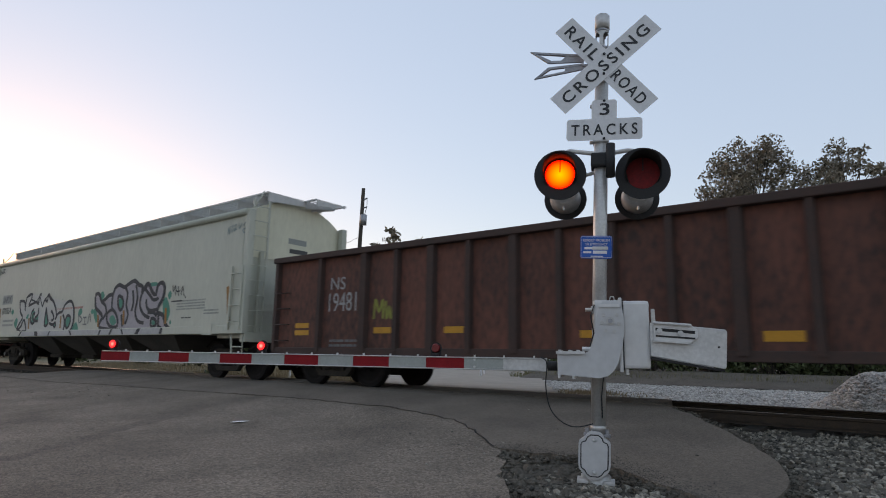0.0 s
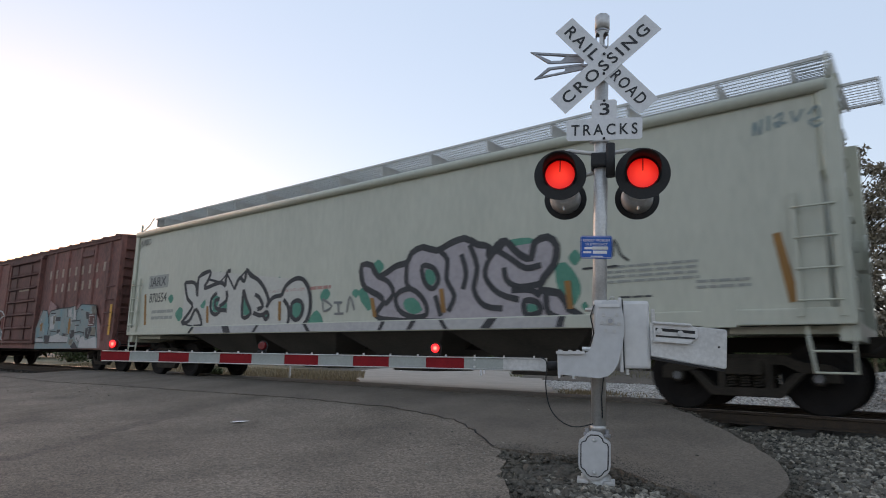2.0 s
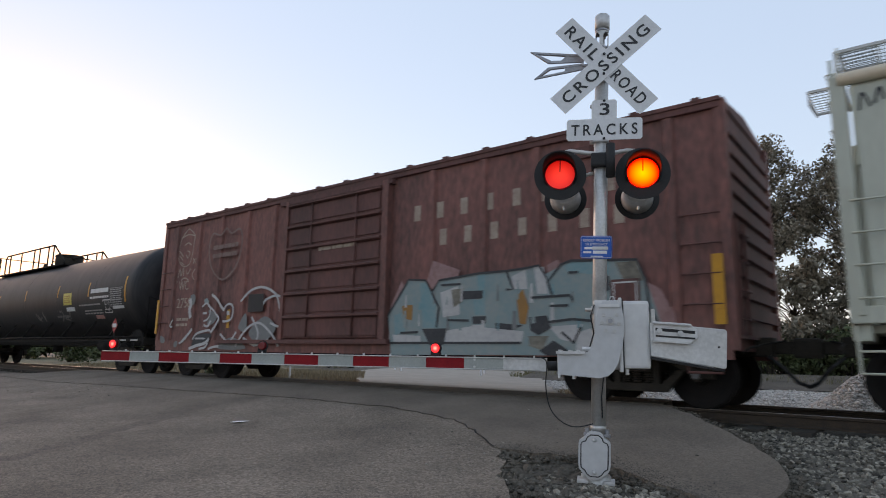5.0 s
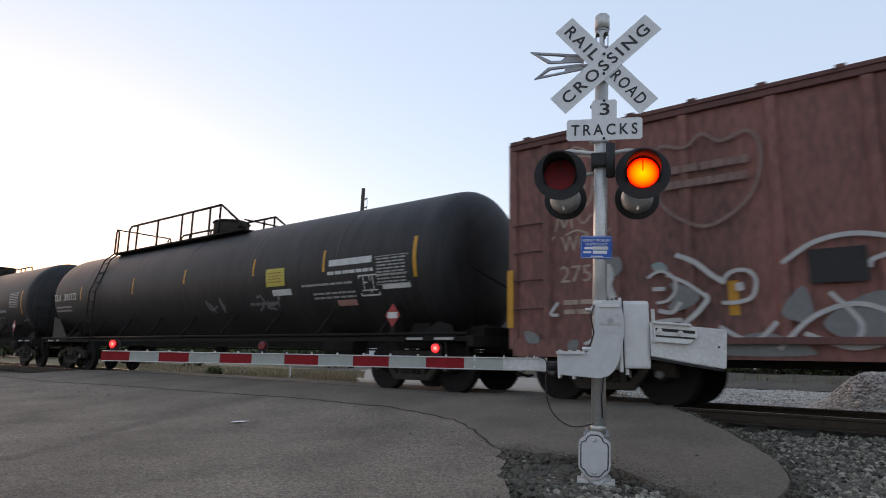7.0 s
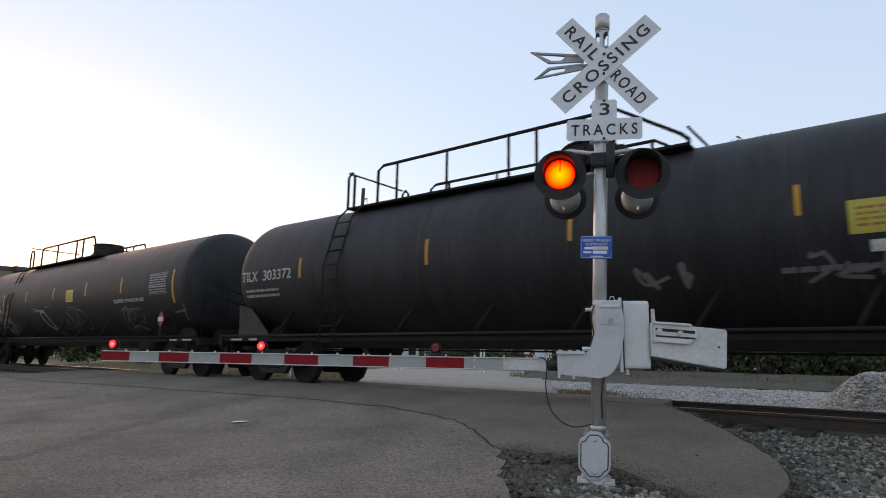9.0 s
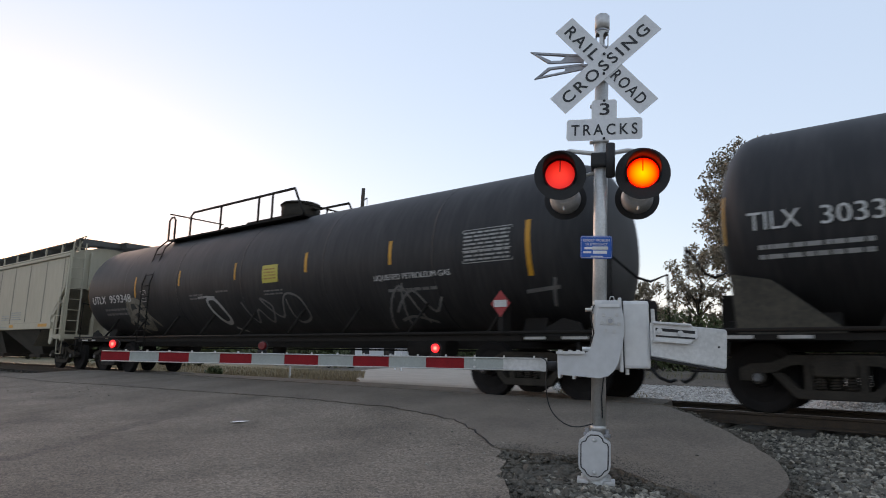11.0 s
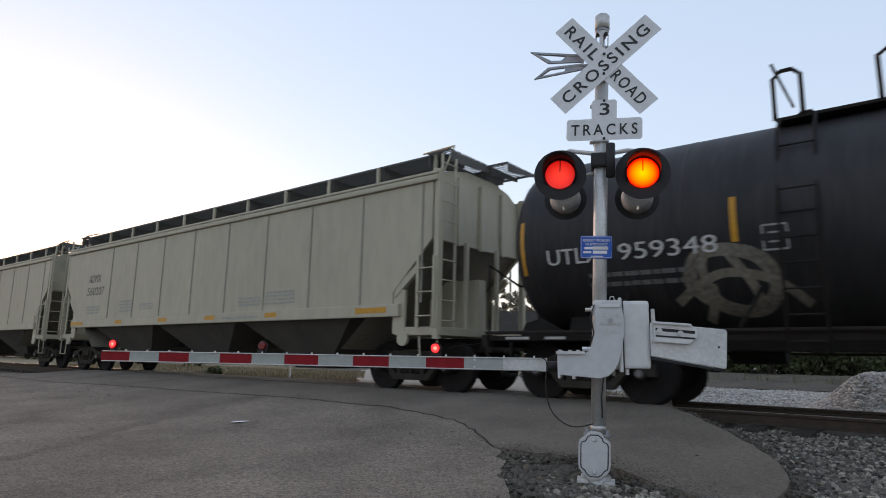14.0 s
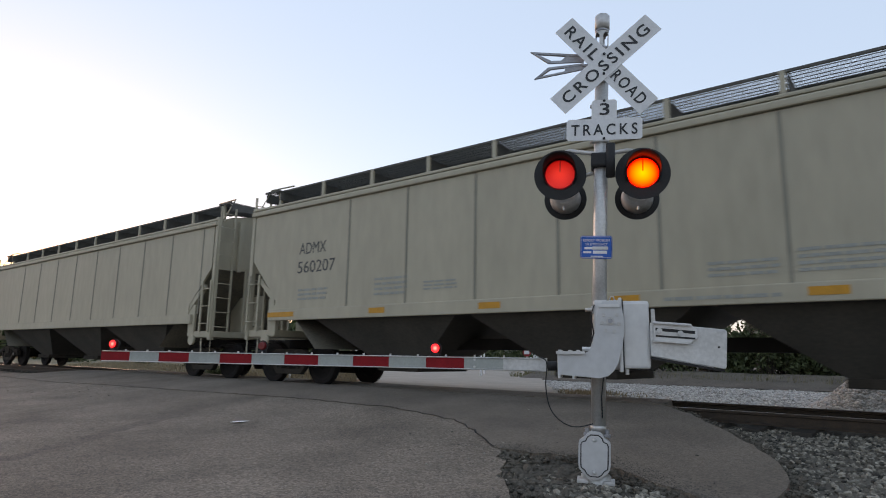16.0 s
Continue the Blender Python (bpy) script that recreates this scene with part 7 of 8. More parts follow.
        board = part("hazard_placard", prism(B(), [(-2.57 - c, 1.42), (-2.37 - c, 1.19), (-2.17 - c, 1.42), (-2.37 - c, 1.65)], "y", -1.47, -1.46), DECAL_R, car, "red diamond hazard placard")
        part("placard_bar", B(-2.5 - c, -2.24 - c, -1.476, -1.471, 1.36, 1.48), DECAL_W, board)
        part("placard_bracket", box(B(), -2.42 - c, -2.32 - c, -1.46, -1.2, 1.05, 1.5), UNDER, car)
        rngt = random.Random(3)
        paint(car, [[(x - c + rngt.uniform(-0.25, 0.25), 1.85 + rngt.uniform(-0.2, 0.2)) for _ in range(6)] for x in (-9.0, -8.6, -6.9, -6.5, -6.3)], 0, DECAL_DIM, 0.05, "smudged grey scrawl", False, on_shell)
        shell_bars(-7.3, -6.2, 1.75, 1.9, 1, DECAL_DIM, 6)
    else:
        shell_text("UTLX", -39.2, 2.12, 0.92, 0.25, DECAL_W)
        shell_text("959348", -38.0, 2.12, 1.42, 0.25, DECAL_W)
        shell_bars(-38.55, -36.95, 1.72, 2.0, 2, DECAL_DIM, 1)
        for x, z0, z1, w in ((-39.75, 2.0, 2.9, 0.12), (-36.42, 2.24, 2.86, 0.12), (-33.85, 2.45, 2.88, 0.1), (-31.15, 2.45, 2.88, 0.1), (-28.4, 2.45, 2.9, 0.13), (-25.8, 2.42, 2.9, 0.12), (-22.65, 2.0, 2.95, 0.14)):
            patch("reflector", x + w * 0.15, x + w * 0.85, z0, z1, DECAL_Y, "upright yellow reflector strip")
        patch("placard", -29.95, -29.35, 2.3, 2.72, DECAL_LEMON, "yellow placard")
        shell_bars(-29.88, -29.42, 2.36, 2.66, 4, SPRAY_O, 11)
        shell_text("LIQUEFIED PETROLEUM GAS", -26.2, 2.1, 1.95, 0.13, DECAL_W)
        shell_bars(-25.9, -24.6, 1.86, 1.98, 1, DECAL_DIM, 2)
        data_table(-23.95, -22.9, 2.3, 2.9, 8, 3)
        shell_bars(-32.0, -31.4, 2.15, 2.25, 1, DECAL_DIM, 4)
        shell_bars(-33.3, -32.6, 2.02, 2.2, 2, DECAL_DIM, 5)
        shell_bars(-29.95, -29.2, 2.0, 2.15, 2, DECAL_DIM, 6)
        scrawl = [[(-37.28, 1.47), (-36.9, 1.72), (-36.5, 1.85), (-35.95, 1.72), (-35.58, 1.4)], [(-36.72, 2.24), (-36.84, 1.93), (-36.71, 1.5), (-36.34, 1.34)], [(-36.48, 2.11), (-36.22, 1.68), (-36.16, 1.33)], [(-36.75, 1.71), (-36.76, 1.5), (-36.93, 1.2)]]
        paint(car, [[(u - c, v) for u, v in q] for q in scrawl], 0, SPRAY_TAN, 0.12, "pale sprayed scrawl", False, on_shell)
        paint(car, [[(-37.08 - c, 1.79), (-36.88 - c, 2.15), (-36.43 - c, 2.19), (-36.02 - c, 2.02), (-35.89 - c, 1.66), (-36.11 - c, 1.35), (-36.53 - c, 1.32), (-36.91 - c, 1.51)], [(-36.98 - c, 1.8), (-36.8 - c, 2.08), (-36.43 - c, 2.1), (-36.1 - c, 1.96), (-35.98 - c, 1.64), (-36.2 - c, 1.42), (-36.53 - c, 1.38), (-36.85 - c, 1.56)]], 0, SPRAY_TAN, 0.09, "pale sprayed ring", True, on_shell)
        paint(car, [[(-36.02 - c, 2.1), (-36.02 - c, 2.42)], [(-35.73 - c, 2.1), (-35.73 - c, 2.42)], [(-36.02 - c, 2.1), (-35.73 - c, 2.1)], [(-36.02 - c, 2.42), (-35.73 - c, 2.42)], [(-35.95 - c, 2.2), (-35.8 - c, 2.2)], [(-35.95 - c, 2.32), (-35.8 - c, 2.32)]], 0, DECAL_MID, 0.025, "small outlined stencil box", False, on_shell, 1)
        paint(car, [[(-32.48 - c, 2.0), (-32.15 - c, 2.02), (-31.89 - c, 1.78), (-31.8 - c, 1.5), (-32.08 - c, 1.42), (-32.38 - c, 1.7)]], 0, DECAL_MID, 0.09, "white sprayed loop", True, on_shell)
        paint(car, [[(-32.89 - c, 2.08), (-32.48 - c, 2.09), (-32.1 - c, 2.06)], [(-31.9 - c, 1.3), (-31.6 - c, 1.2)]], 0, DECAL_MID, 0.05, "white sprayed dash", False, on_shell)
        paint(car, [[(-31.0 - c, 1.9), (-30.7 - c, 1.4), (-30.4 - c, 1.7), (-30.1 - c, 1.4), (-29.8 - c, 1.75), (-30.2 - c, 1.95), (-29.6 - c, 1.5), (-29.2 - c, 2.0), (-28.7 - c, 1.9), (-28.6 - c, 1.5), (-29.1 - c, 1.4), (-29.2 - c, 1.9)]], 0, DECAL_DIM, 0.05, "faint sprayed name", False, on_shell)
        paint(car, [[(-26.3 - c, 1.2), (-25.6 - c, 2.0), (-25.2 - c, 1.3)], [(-25.9 - c, 1.5), (-25.3 - c, 1.9), (-24.9 - c, 1.5), (-24.6 - c, 1.75)], [(-25.9 - c, 1.35), (-25.5 - c, 1.42), (-25.0 - c, 1.3)], [(-25.75 - c, 1.25), (-25.5 - c, 2.05)]], 0, DECAL_DIM, 0.05, "pale sprayed scrawl", False, on_shell)
        board = part("hazard_placard", prism(B(), [(-23.36 - c, 1.55), (-23.16 - c, 1.32), (-22.96 - c, 1.55), (-23.16 - c, 1.78)], "y", -1.5, -1.49), DECAL_R, car, "red diamond hazard placard")
        part("placard_bar", B(-23.29 - c, -23.03 - c, -1.506, -1.501, 1.49, 1.61), DECAL_W, board)
        part("placard_bracket", box(B(), -23.21 - c, -23.11 - c, -1.49, -1.25, 1.0, 1.60), UNDER, car)
        paint(car, [[(-22.75 - c, 1.75), (-22.1 - c, 1.8)], [(-22.3 - c, 1.5), (-22.15 - c, 1.95)]], 0, DECAL_DIM, 0.06, "", False, on_shell)
    for X in (X0 + 1.35, X1 - 1.35):
        truck(car, X - c)


def hopper_beige(X0, X1, numbered):
    car, c = start_car("covered_hopper", X0, X1, "grey-beige covered hopper car with ribbed rounded sides" if numbered else "grey-beige covered hopper car with plain rounded sides")
    a, b, W, eave, low = X0 - c, X1 - c, 1.58, 4.1, 1.5
    half_ = [(-W + 0.1, low), (-W + 0.02, low + 0.25), (-W, low + 0.9), (-W, eave - 0.4), (-W + 0.06, eave - 0.12), (-W + 0.12, eave - 0.02), (-1.1, eave + 0.18), (-0.5, eave + 0.3)]
    prof = half_ + [(-y, z) for y, z in half_[::-1]]
    # side cut back at the ends by the slope sheets
    bm = B()
    for s in (-1, 1):
        outline = [(a + 0.18, eave - 0.15), (b - 0.18, eave - 0.15), (b - 0.18, 2.85), (b - 1.15, 1.85), (b - 1.15, low), (a + 1.15, low), (a + 1.15, 1.85), (a + 0.18, 2.85)]
        prism(bm, outline, "y", min(s * W, s * (W - 0.06)), max(s * W, s * (W - 0.06)))
    part("side_sheet", bm, HOPPER_B, car)
    bm = prism(B(), [(y, z) for y, z in prof if z > eave - 0.45], "x", a + 0.18, b - 0.18)
    part("roof", bm, HOPPER_B, car)
    for s in (-1, 1):
        yy = s * W
        part("roof_chord", box(B(), a + 0.05, b - 0.05, min(yy - s * 0.08, yy + s * 0.06), max(yy - s * 0.08, yy + s * 0.06), eave - 0.14, eave - 0.02, 0.03), HOPPER_B, car)
        part("roof_chord", box(B(), a + 0.05, b - 0.05, min(yy - s * 0.1, yy + s * 0.03), max(yy - s * 0.1, yy + s * 0.03), eave - 0.0, eave + 0.06, 0.02), HOPPER_B, car)
        part("side_sill", box(B(), a + 0.95, b - 0.95, min(yy - s * 0.04, yy + s * 0.05), max(yy - s * 0.04, yy + s * 0.05), low - 0.12, low + 0.13, 0.02), HOPPER_B, car)
        for X in np.linspace(a + 3.55, a + 16.68, 9):
            part("side_seam", box(B(), X - 0.022, X + 0.022, min(yy, yy + s * 0.012), max(yy, yy + s * 0.012), low + 0.13, eave - 0.16, 0.004), HOPPER_SEAM, car)
    for x, s in ((a, -1), (b, 1)):
        part("end_sheet", prism(B(), [(y, max(z, 2.85)) for y, z in prof[2:-2]], "x", min(x - s * 0.18, x - s * 0.24), max(x - s * 0.18, x - s * 0.24)), HOPPER_B, car)
        for y in (-0.8, 0.0, 0.8):
            part("end_rib", box(B(), min(x - s * 0.18, x - s * 0.1), max(x - s * 0.18, x - s * 0.1), y - 0.06, y + 0.06, 2.8, eave + 0.1, 0.015), HOPPER_B, car)
        bm = B()
        v = [bm.verts.new(p) for p in ((x - s * 0.2, -W + 0.03, 2.88), (x - s * 0.2, W - 0.03, 2.88), (x - s * 2.6, W - 0.03, 0.75), (x - s * 2.6, -W + 0.03, 0.75))]
        bm.faces.new(v)
        part("slope_sheet", bm, SLOPE_END, car, "dusty brown slope sheet")
        for y in (-W + 0.06, W - 0.06):
            part("corner_post", box(B(), x - s * 0.08 - 0.06, x - s * 0.08 + 0.06, y - 0.06, y + 0.06, 0.95, eave + 0.1, 0.012), HOPPER_B, car)
            part("stiffener", prism(B(), [(x - s * 1.1, 1.95), (x - s * 0.5, 2.42), (x - s * 0.45, 2.32), (x - s * 1.1, 1.75)], "y", y - 0.05, y + 0.05), HOPPER_B, car)
            part("web_plate", B(min(x - s * 1.16, x - s * 0.86), max(x - s * 1.16, x - s * 0.86), y - 0.03, y + 0.03, 1.05, 1.9), HOPPER_B, car)
            part("sill_step", tube(B(), [(x - s * 0.06, y, 1.0), (x - s * 0.06, y, 0.5), (x - s * 0.46, y, 0.5), (x - s * 0.5, y, 1.0)], 0.02), HOPPER_B, car)
        part("end_platform", box(B(), min(x, x - s * 1.1), max(x, x - s * 1.1), -1.54, 1.54, 1.02, 1.18, 0.015), HOPPER_B, car)
        for y in (-0.55, 0.55):
            part("end_post", box(B(), x - s * 0.12 - 0.04, x - s * 0.12 + 0.04, y - 0.04, y + 0.04, 1.1, 2.9, 0.01), HOPPER_B, car)
        part("jack_pad", cyl(B(), (x - s * 0.85, -1.55, 0.95), (x - s * 0.85, -1.62, 0.95), 0.13, 14), HOPPER_B, car)
        part("shear_plate", box(B(), min(x - s * 0.1, x - s * 1.4), max(x - s * 0.1, x - s * 1.4), -0.12, 0.12, 1.15, 2.2), HOPPER_B, car)
        ladder(car, "ladder", min(x - s * 0.1, x - s * 0.5), max(x - s * 0.1, x - s * 0.5), 1.15, 2.5, 3, -W - 0.02, HOPPER_B)
        end_ladder(car, "end_ladder", x - s * 0.02, -1.5, -1.08, 1.1, 4.5, 9, HOPPER_B, s)
        coupler(car, x, s)
        part("roof_grab", tube(B(), [(x - s * 0.05, -1.45, eave), (x - s * 0.05, -1.1, 4.78), (x - s * 0.9, -1.05, 4.78)], 0.02), HOPPER_B, car)
        walkway(car, min(x - s * 0.02, x - s * 0.6), max(x - s * 0.02, x - s * 0.6), -1.25, 1.25, 4.675, GRATE_D, 2, 0.2, 0.06, 0.03, 0.012)
        walkway(car, min(x - s * 0.02, x + s * 0.45), max(x - s * 0.02, x + s * 0.45), 0.1, 1.2, 4.67, GRATE_D, 2, 0.15, 0.06, 0.03, 0.012)
    for i in range(3):
        cx = a + 2.3 + (b - a - 4.6) * (i + 0.5) / 3
        hw = (b - a - 4.6) / 6 * 0.97
        bm = B()
        t = [bm.verts.new((cx + sx * hw, sy * 1.5, low - 0.05)) for sx, sy in ((-1, -1), (1, -1), (1, 1), (-1, 1))]
        l = [bm.verts.new((cx + sx * 0.5, sy * 0.7, 0.42)) for sx, sy in ((-1, -1), (1, -1), (1, 1), (-1, 1))]
        for k in range(4):
            bm.faces.new((t[k], t[(k + 1) % 4], l[(k + 1) % 4], l[k]))
        bm.faces.new(l)
        part("hopper_bin", bm, HOPPER_BIN, car, "sloped discharge bin darkened by dirt and painted shade")
        part("outlet_gate", box(B(), cx - 0.55, cx + 0.55, -0.85, 0.85, 0.32, 0.45, 0.02), TRUCK, car)
    part("center_sill", B(a, b, -0.2, 0.2, 0.78, 1.0), UNDER, car)
    for s in (-1, 1):
        y0, y1 = sorted((s * 0.38, s * 1.12))
        walkway(car, a + 0.3, b - 0.3, y0, y1, 4.68, GRATE_D, 11, 0.3, 0.03, 0.03, 0.012)
        for x in np.linspace(a + 0.5, b - 0.5, 11):
            part("walkway_post", box(B(), x - 0.04, x + 0.04, min(s * 1.1, s * 1.15), max(s * 1.1, s * 1.15), eave + 0.1, 4.68), HOPPER_B, car)
    for i in range(10):
        cx = a + 1.3 + (b - a - 2.6) * i / 9
        part("roof_hatch", box(B(), cx - 0.55, cx + 0.55, -0.36, 0.36, eave + 0.28, eave + 0.42, 0.03), HOPPER_B, car)
    y = -W - 0.003
    o = a - (-58.55)
    if numbered:
        lettering("letters", "ADMX", DECAL_K, car, pose(-56.62 + o, y, 2.86, 90, 0, 0), 0.9, 0.26)
        lettering("letters", "560207", DECAL_K, car, pose(-56.65 + o, y, 2.43, 90, 0, 0), 1.25, 0.27)
        bars(car, -56.6 + o, -55.6 + o, 1.8, 2.1, 3, y, DECAL_GREY, 3)
        bars(car, -54.2 + o, -53.3 + o, 1.8, 2.2, 4, y, DECAL_GREY, 4)
        bars(car, -52.9 + o, -52.1 + o, 1.85, 2.05, 3, y, DECAL_GREY, 5)
        bars(car, -47.8 + o, -46.9 + o, 1.75, 2.0, 3, y, DECAL_GREY, 6)
        bars(car, -46.7 + o, -45.6 + o, 1.75, 2.1, 4, y, DECAL_GREY, 7)
        bars(car, -48.4 + o, -46.9 + o, 1.44, 1.54, 1, y - 0.05, DECAL_GREY, 8)
        for x0, x1 in ((-57.6, -56.65), (-54.28, -53.85), (-51.6, -51.15), (-49.2, -48.75), (-46.62, -46.18), (-43.58, -42.72)):
            decal(car, "reflector", x0 + o, x1 + o, low - 0.04, low + 0.07, y - 0.05, DECAL_Y, "yellow reflective strip")
    for X in (X0 + 1.1, X1 - 1.1):
        truck(car, X - c)


gondola()
hopper_green()
boxcar()
tank_car(-19.75, -0.85, 1.53, 2.56, "a")
tank_car(-40.15, -21.55, 1.56, 2.62, "b")
hopper_beige(-58.55, -41.45, True)
hopper_beige(-77.4, -60.05, False)

# ---- beyond the track ----
def limb(bm, p, q, r0, r1, n=7):
    cyl(bm, p, q, r0, n, r1, False)


def leaf_cloud(rng, clumps, per, size, spread):
    """Many small leaves in uneven clumps, as arrays."""
    v, f = [], []
    for cx, cy, cz, r in clumps:
        for _ in range(int(per * r * r)):
            d = np.array([rng.gauss(0, 1) for _ in range(3)])
            d *= (rng.random() ** 0.45) * r / (np.linalg.norm(d) + 1e-6)
            p = np.array([cx, cy, cz]) + d * np.array([1, 1, 0.8])
            s = size * rng.uniform(0.6, 1.3)
            u = np.array([rng.gauss(0, 1) for _ in range(3)])
            u /= np.linalg.norm(u) + 1e-6
            w = np.cross(u, [rng.gauss(0, 1) for _ in range(3)])
            w /= np.linalg.norm(w) + 1e-6
            k = len(v)
            v += [p - u * s, p + w * s * 0.45, p + u * s, p - w * s * 0.45]
            f.append((k, k + 1, k + 2, k + 3))
    return v, f


def tree(x, y, height, spread, seed, leaf=0.17, per=85, label="broad-leaved tree with a loose uneven crown", lean=0.0, low=0.3, mat=LEAF, clumps_n=30):
    rng = random.Random(seed)
    z0 = ground_z(x, y) - 0.1
    ob = empty("tree", pose(x, y, z0), label, "tree", "trees beyond the track")
    bm = B()
    r = 0.035 * height ** 0.8 + 0.03
    p = Vector((0, 0, 0))
    nodes = []
    for i in range(6):
        q = Vector((lean * (i + 1) / 6 + rng.uniform(-0.12, 0.12), rng.uniform(-0.12, 0.12), height * 0.62 * (i + 1) / 6))
        limb(bm, p, q, r * (1 - i / 7), r * (1 - (i + 1) / 7))
        p = q
        if i > 0:
            nodes.append((q, r * (1 - (i + 1) / 7)))
    clumps = []
    mid_z, half_h = height * (1 + low) / 2, height * (1 - low) / 2
    for k in range(clumps_n):
        while True:
            u = Vector((rng.uniform(-1, 1), rng.uniform(-1, 1), rng.uniform(-1, 1)))
            if 0.25 < u.length < 1:
                break
        tip = Vector((lean + u.x * spread * 0.82, u.y * spread * 0.82, mid_z + u.z * half_h * 0.86))
        q, rr = min(nodes, key=lambda n: abs(n[0].z - tip.z * 0.8) + rng.uniform(0, 0.6))
        mid = q.lerp(tip, 0.5) + Vector((rng.uniform(-0.2, 0.2), 0, 0.2))
        limb(bm, q, mid, rr * 0.45, rr * 0.25, 5)
        limb(bm, mid, tip, rr * 0.25, 0.015, 5)
        clumps.append((tip.x, tip.y, tip.z, rng.uniform(0.5, 1.1) * spread * 0.24))
    part("trunk", bm, BARK, ob)
    v, f = leaf_cloud(rng, clumps, per, leaf, spread)
    me = bpy.data.meshes.new("crown")
    me.from_pydata([tuple(p) for p in v], [], f)
    me.materials.append(mat)
    crown = new("crown", me)
    crown.parent = ob
    return ob


tree(-5.75, 30.0, 11.7, 2.8, 1, leaf=0.09, per=560, clumps_n=130)
tree(-2.2, 30.5, 10.8, 2.5, 2, leaf=0.09, per=560, clumps_n=125)
tree(-8.0, 29.0, 6.8, 1.7, 3, leaf=0.09, per=560, low=0.15, clumps_n=65)
tree(-9.9, 28.5, 5.0, 1.5, 4, leaf=0.09, per=560, low=0.1, clumps_n=52)
tree(1.4, 29.0, 7.2, 2.2, 5, leaf=0.09, per=560, low=0.15, clumps_n=80)
tree(-4.0, 27.5, 5.4, 2.4, 6, leaf=0.12, per=500, low=0.05, clumps_n=75)
tree(-1.0, 27.5, 5.2, 2.2, 9, leaf=0.12, per=500, low=0.05, clumps_n=70)
tree(-42.4, 45.0, 14.2, 2.6, 7, leaf=0.3, per=90, label="distant dark broad-leaved tree", low=0.4, clumps_n=50)
tree(-38.8, 46.0, 14.0, 2.2, 8, leaf=0.3, per=90, label="distant dark broad-leaved tree", low=0.4, clumps_n=40)


def bush(x, y, r, h, seed, mat=BUSH, leaf=0.1, per=420, label="dense dark green bush"):
    rng = random.Random(seed)
    z0 = ground_z(x, y)
    ob = empty("bush", pose(x, y, z0), label, "bush", "bushes beyond the track")
    bm = B()
    clumps = []
    for k in range(12):
        a, d = rng.uniform(0, 6.28), rng.uniform(0, 0.8) * r
        tip = (d * math.cos(a), d * math.sin(a), h * rng.uniform(0.25, 0.85))
        limb(bm, (0, 0, 0), tip, 0.03, 0.01, 5)
        clumps.append((*tip, r * rng.uniform(0.3, 0.5)))
    part("stem", bm, BARK, ob)
    v, f = leaf_cloud(rng, clumps, per, leaf, r)
    me = bpy.data.meshes.new("leaves")
    me.from_pydata([tuple(p) for p in v], [], f)
    me.materials.append(mat)
    lv = new("leaves", me)
    lv.parent = ob
    return ob


rng = random.Random(8)
for i in range(17):
    bush(-13.5 + i * 0.95 + rng.uniform(-0.3, 0.3), 25.5 + rng.uniform(-1.0, 1.5), rng.uniform(1.0, 1.6), rng.uniform(1.1, 2.4), 30 + i, per=260)
for i, (x, y) in enumerate(((-46, 17.5), (-40, 19.5), (-34, 20), (-52, 23), (-36, 27), (-30.5, 27), (-44, 31), (-58, 19))):
    bush(x, y, 1.7, 1.7, 60 + i, leaf=0.16, per=160, label="rough green roadside bush")
for k in range(6):
    bush(-28.2 + 1.15 * k, 36.0 + (k % 2), 1.6, 2.1, 140 + k, leaf=0.16, per=200, label="rough green roadside bush")
for k, dx in enumerate((-2.6, -1.2, 0.0, 1.3)):
    bush(-5.9 + dx, 26.6 + 0.4 * (k % 2), 1.5, 3.2, 120 + k, per=300)
bush(-20.5, 12.6, 0.45, 0.4, 77, leaf=0.06, per=1600, label="low weedy bush beside the track")


def grass(name, n, where, h, label, seed, mat=BLADE):
    rng = random.Random(seed)
    v, f = [], []
    for _ in range(n):
        x, y = where(rng)
        z, a, t = ground_z(x, y), rng.uniform(0, 6.28), h * rng.uniform(0.5, 1.3)
        dx, dy = math.cos(a) * 0.016, math.sin(a) * 0.016
        bx, by = rng.uniform(-0.4, 0.4) * t, rng.uniform(-0.4, 0.4) * t
        k = len(v)
        v += [(x - dx, y - dy, z), (x + dx, y + dy, z), (x + bx, y + by, z + t)]
        f.append((k, k + 1, k + 2))
    me = bpy.data.meshes.new(name)
    me.from_pydata(v, [], f)
    me.materials.append(mat)
    return tagged(new(name, me), label, "grass", kind="stuff")


verge = tagged(sheet("grass_verge", [-90, -70, -55, -45, -38, -32, -27, -23, -20, -17, -14.8], [12.9, 13.6, 14.5, 16, 18, 20, 24, 30, 40, 60], lambda x, y: ground_z(x, y) + 0.03, GRASS_G, lambda x, y: x < -16.3 - (y - 13) * 1.0), "dry grassy verge left of the far road", "grass verge", kind="structure")
grass("grass", 15000, lambda r: (lambda y: (min(-13.2 - (y - 13) * 1.0, 0) - 24 * r.random() ** 1.5, y))(13 + 8 * r.random() ** 1.6), 0.15, "dry tufted grass on the verge", 3, DRY_BLADE)
grass("grass", 2500, lambda r: (-6.2 - (0.62 * 1.2) + r.gauss(0, 0.5), 12.0 + r.random() * 3.0), 0.09, "dry tan weeds at the edge of the far road", 4, DRY_BLADE)
grass("grass", 6000, lambda r: (r.uniform(-14, 2.0), 22.3 + 2.5 * r.random()), 0.4, "rank dark grass before the bushes", 5)
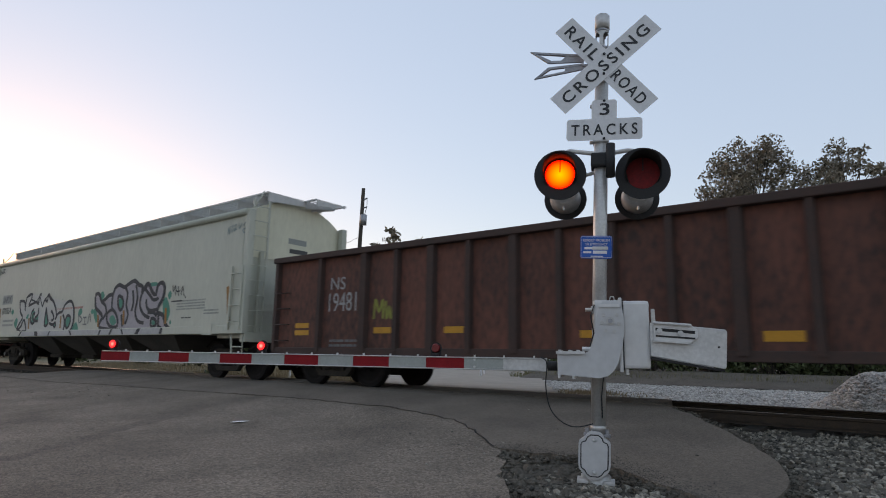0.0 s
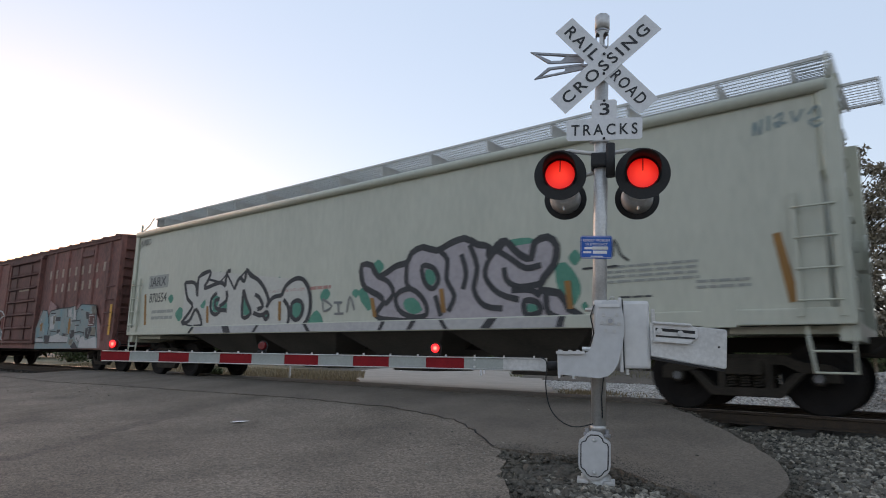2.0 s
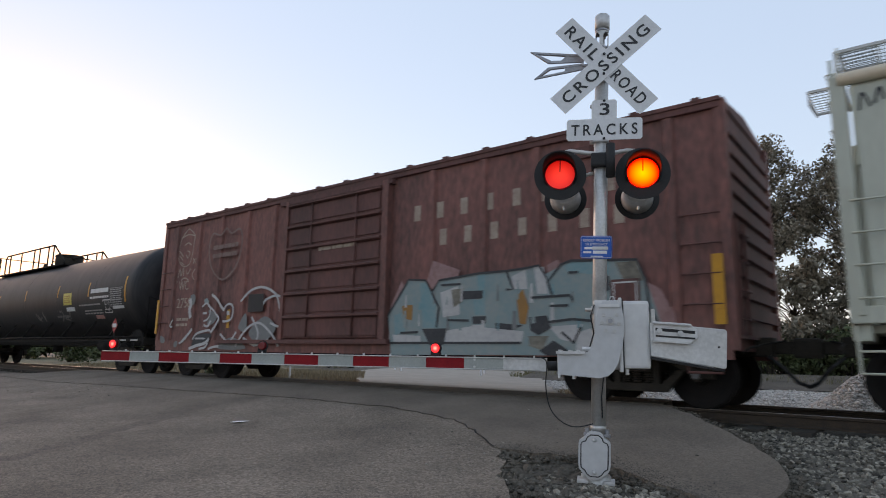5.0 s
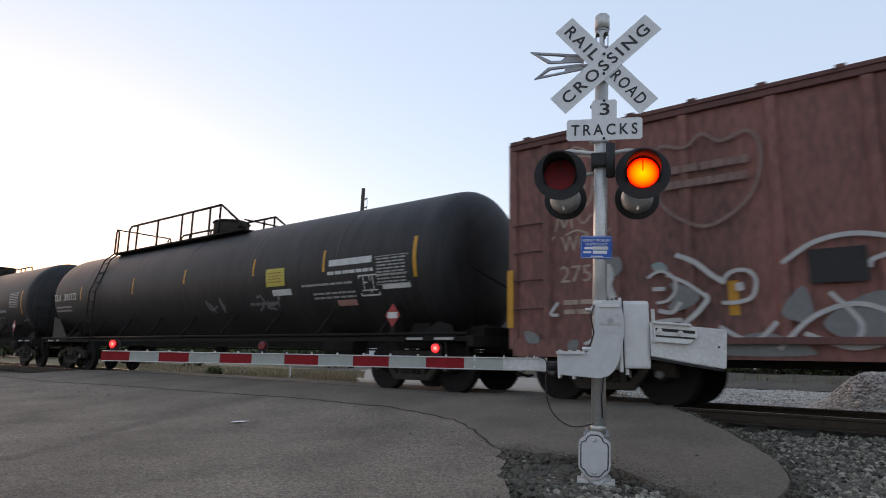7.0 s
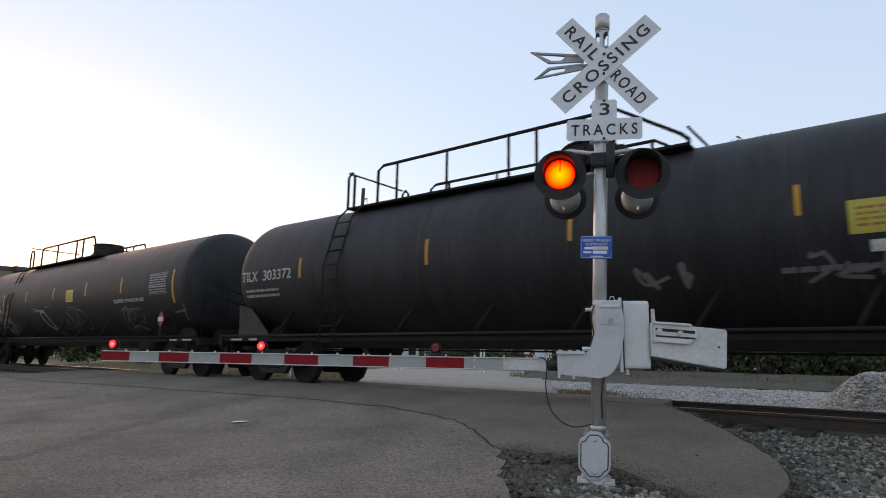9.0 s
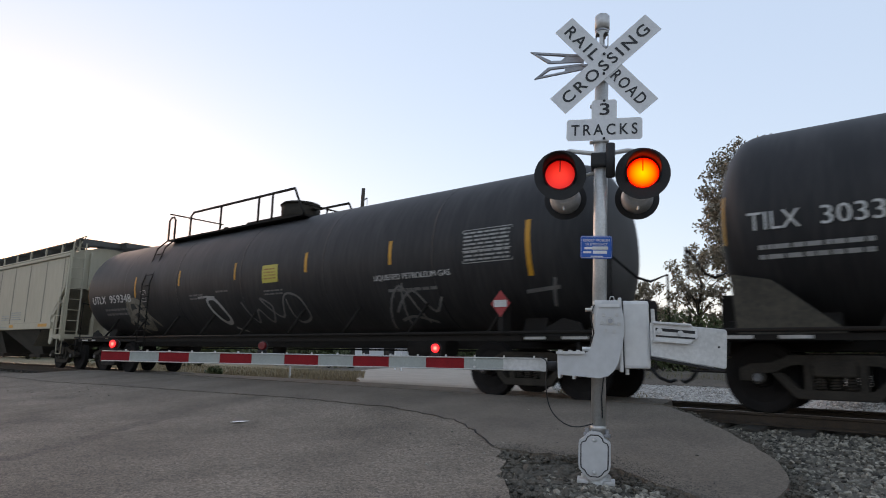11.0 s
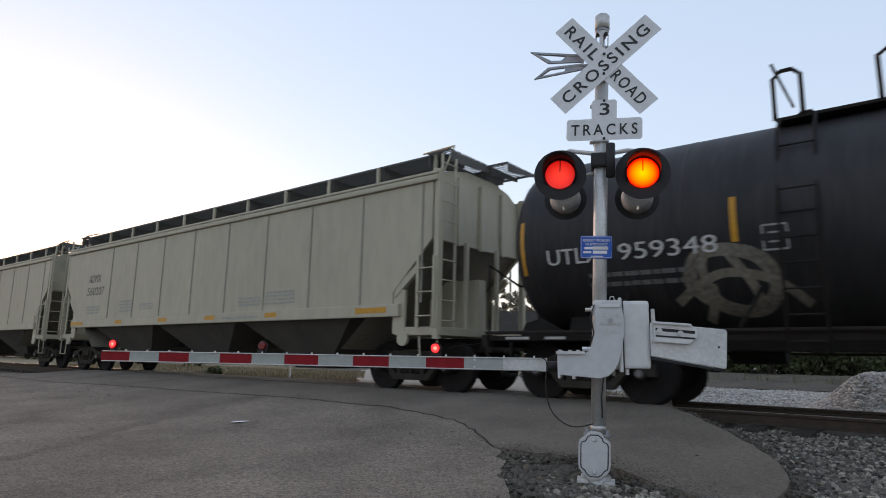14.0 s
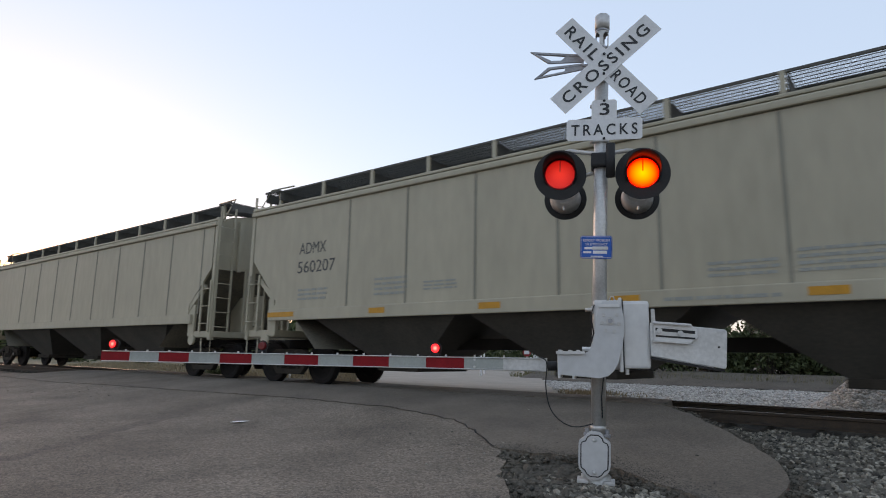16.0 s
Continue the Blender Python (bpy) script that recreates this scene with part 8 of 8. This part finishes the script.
bank = tagged(sheet("dirt_bank", [-13 + 0.7 * i for i in range(24)], [21.3, 22, 23, 24, 26, 29], lambda x, y: ground_z(x, y) + 0.03 + 0.4 * max(0, min(1, (y - 21.4) / 2)) + 0.05 * lump(x, y, 1.5), DIRT), "brown dirt bank before the bushes", "bank", kind="structure")


def utility_pole(x, y, h):
    ob = empty("utility_pole", pose(x, y, -0.4, 0, 2, 0), "dark wooden utility pole with a transformer and crossarm hardware", "utility pole")
    part("pole", cyl(B(), (0, 0, 0), (0, 0, h), 0.17, 12, 0.12), BARK, ob)
    part("transformer", cyl(B(), (0.3, -0.1, h - 2.6), (0.3, -0.1, h - 1.9), 0.22, 14), SIGNBACK, ob, "grey transformer can")
    for z in (h - 0.8, h - 1.4):
        part("insulator", cyl(B(), (0.12, 0, z), (0.42, 0, z + 0.05), 0.05, 8), SIGNBACK, ob)
    part("down_wire", tube(B(), [(0.42, 0, h - 0.75), (0.45, 0, h - 1.3), (0.32, -0.05, h - 1.9)], 0.02), RUBBER, ob)
    part("service_wire", tube(B(), [(-0.2, 0, h - 3.4), (-1.2, 0, h - 3.7), (-3.0, 0, h - 3.8)], 0.012), RUBBER, ob)


utility_pole(-29.9, 28.4, 12.3)


def far_post(x, y, h):
    ob = empty("marker_post", pose(x, y, ground_z(x, y)), "short white marker post on a white foot beside the track", "marker post")
    part("post", box(B(), -0.035, 0.035, -0.02, 0.02, 0, h, 0.006), SIGNW, ob)
    part("foot", box(B(), -0.12, 0.12, -0.08, 0.08, -0.03, 0.06, 0.02), SIGNW, ob)


far_post(-17.85, 14.0, 0.45)


def stop_sign(x, y, z, h, r):
    ob = empty("stop_sign", pose(x, y, -0.15, 0, 0, 30), "small red stop sign on a thin white post", "road sign")
    part("post", cyl(B(), (0, 0.03, 0), (0, 0.03, h + 0.5), 0.03, 8), SIGNW, ob)
    pts = [(r * math.cos(math.pi / 8 + k * math.pi / 4), h + r * math.sin(math.pi / 8 + k * math.pi / 4)) for k in range(8)]
    part("plate", prism(B(), pts, "y", -0.01, 0.0), DECAL_R, ob)
    part("text_bar", B(-r * 0.6, r * 0.6, -0.016, -0.011, h - 0.08, h + 0.08), SIGNW, ob)


stop_sign(-14.7, 25.0, 0.0, 1.05, 0.2)
for x, y, h in ((-15.2, 22.0, 1.7), (-16.4, 24.0, 1.5), (-21.6, 24, 2.2), (-23.4, 25.5, 2.2)):
    ob = empty("sign_post", pose(x, y, -0.12), "thin white post beside the far road", "post", "posts by the far road")
    part("post", cyl(B(), (0, 0, 0), (0, 0, h), 0.045, 8), SIGNW, ob)


def house(x, y, w, d, h, turn, label):
    ob = empty("house", pose(x, y, -0.2, 0, 0, turn), label, "house", "houses beyond the road")
    part("wall", B(-w / 2, w / 2, -d / 2, d / 2, 0, h), SIGNW, ob, "pale clapboard walls")
    part("roof", prism(B(), [(-d / 2 - 0.4, h), (0, h + d * 0.32), (d / 2 + 0.4, h)], "x", -w / 2 - 0.3, w / 2 + 0.3), TRUCK, ob, "dark shingle roof")
    for k in (-0.3, 0.05, 0.32):
        win = part("window", B(k * w - 0.45, k * w + 0.45, -d / 2 - 0.05, -d / 2 - 0.01, 0.9, 2.1), SIGNW, ob)
        part("pane", B(k * w - 0.38, k * w + 0.38, -d / 2 - 0.06, -d / 2 - 0.052, 0.97, 2.03), BLACKP, win)


house(-30.0, 46.0, 9, 7, 2.7, 25, "pale low house with a dark roof")
house(-46.0, 50.0, 8, 6, 2.6, 30, "pale low house with a dark roof")
for i in range(9):
    tree(-47.0 + 2.9 * i, 63.0 + (i * 7 % 4), 10.2 + (i * 5 % 3) * 0.8, 2.4, 90 + i, leaf=0.3, per=110, label="hazy distant broad-leaved tree", low=0.1, clumps_n=34)
# far tree line that closes the view under the cars
rng = random.Random(44)
for i in range(44):
    az, far = radians(-86 + 2.1 * i), rng.uniform(68, 82)
    bush(far * math.sin(az), far * math.cos(az), 3.8, rng.uniform(3.4, 5.2), 200 + i, leaf=0.55, per=42, label="distant dark hedge-like bush")



def motions():
    """The train rolls by, its wheels turn, and the lamps flash in turn."""
    for car, c in CARS:
        walk(car, [(t, pose(c + advance(t), D, 0)) for t in range(17)])
    times = [0.1 * k for k in range(161)]
    for ws, x in WHEELSETS:
        walk(ws, [(t, pose(x, 0, WR, 0, math.degrees((advance(t) - advance(0)) / TREAD_R) + x * 40, 0)) for t in times])
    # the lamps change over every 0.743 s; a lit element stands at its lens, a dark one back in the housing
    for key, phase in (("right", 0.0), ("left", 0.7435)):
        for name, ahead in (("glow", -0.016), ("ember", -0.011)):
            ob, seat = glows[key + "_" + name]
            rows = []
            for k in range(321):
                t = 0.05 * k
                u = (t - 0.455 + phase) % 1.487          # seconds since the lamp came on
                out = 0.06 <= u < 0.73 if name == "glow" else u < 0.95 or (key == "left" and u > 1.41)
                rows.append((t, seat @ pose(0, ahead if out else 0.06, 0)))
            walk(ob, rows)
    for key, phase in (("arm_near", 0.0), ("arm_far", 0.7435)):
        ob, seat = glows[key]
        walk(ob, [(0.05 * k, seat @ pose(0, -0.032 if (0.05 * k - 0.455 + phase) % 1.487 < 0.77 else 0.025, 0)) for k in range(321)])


motions()
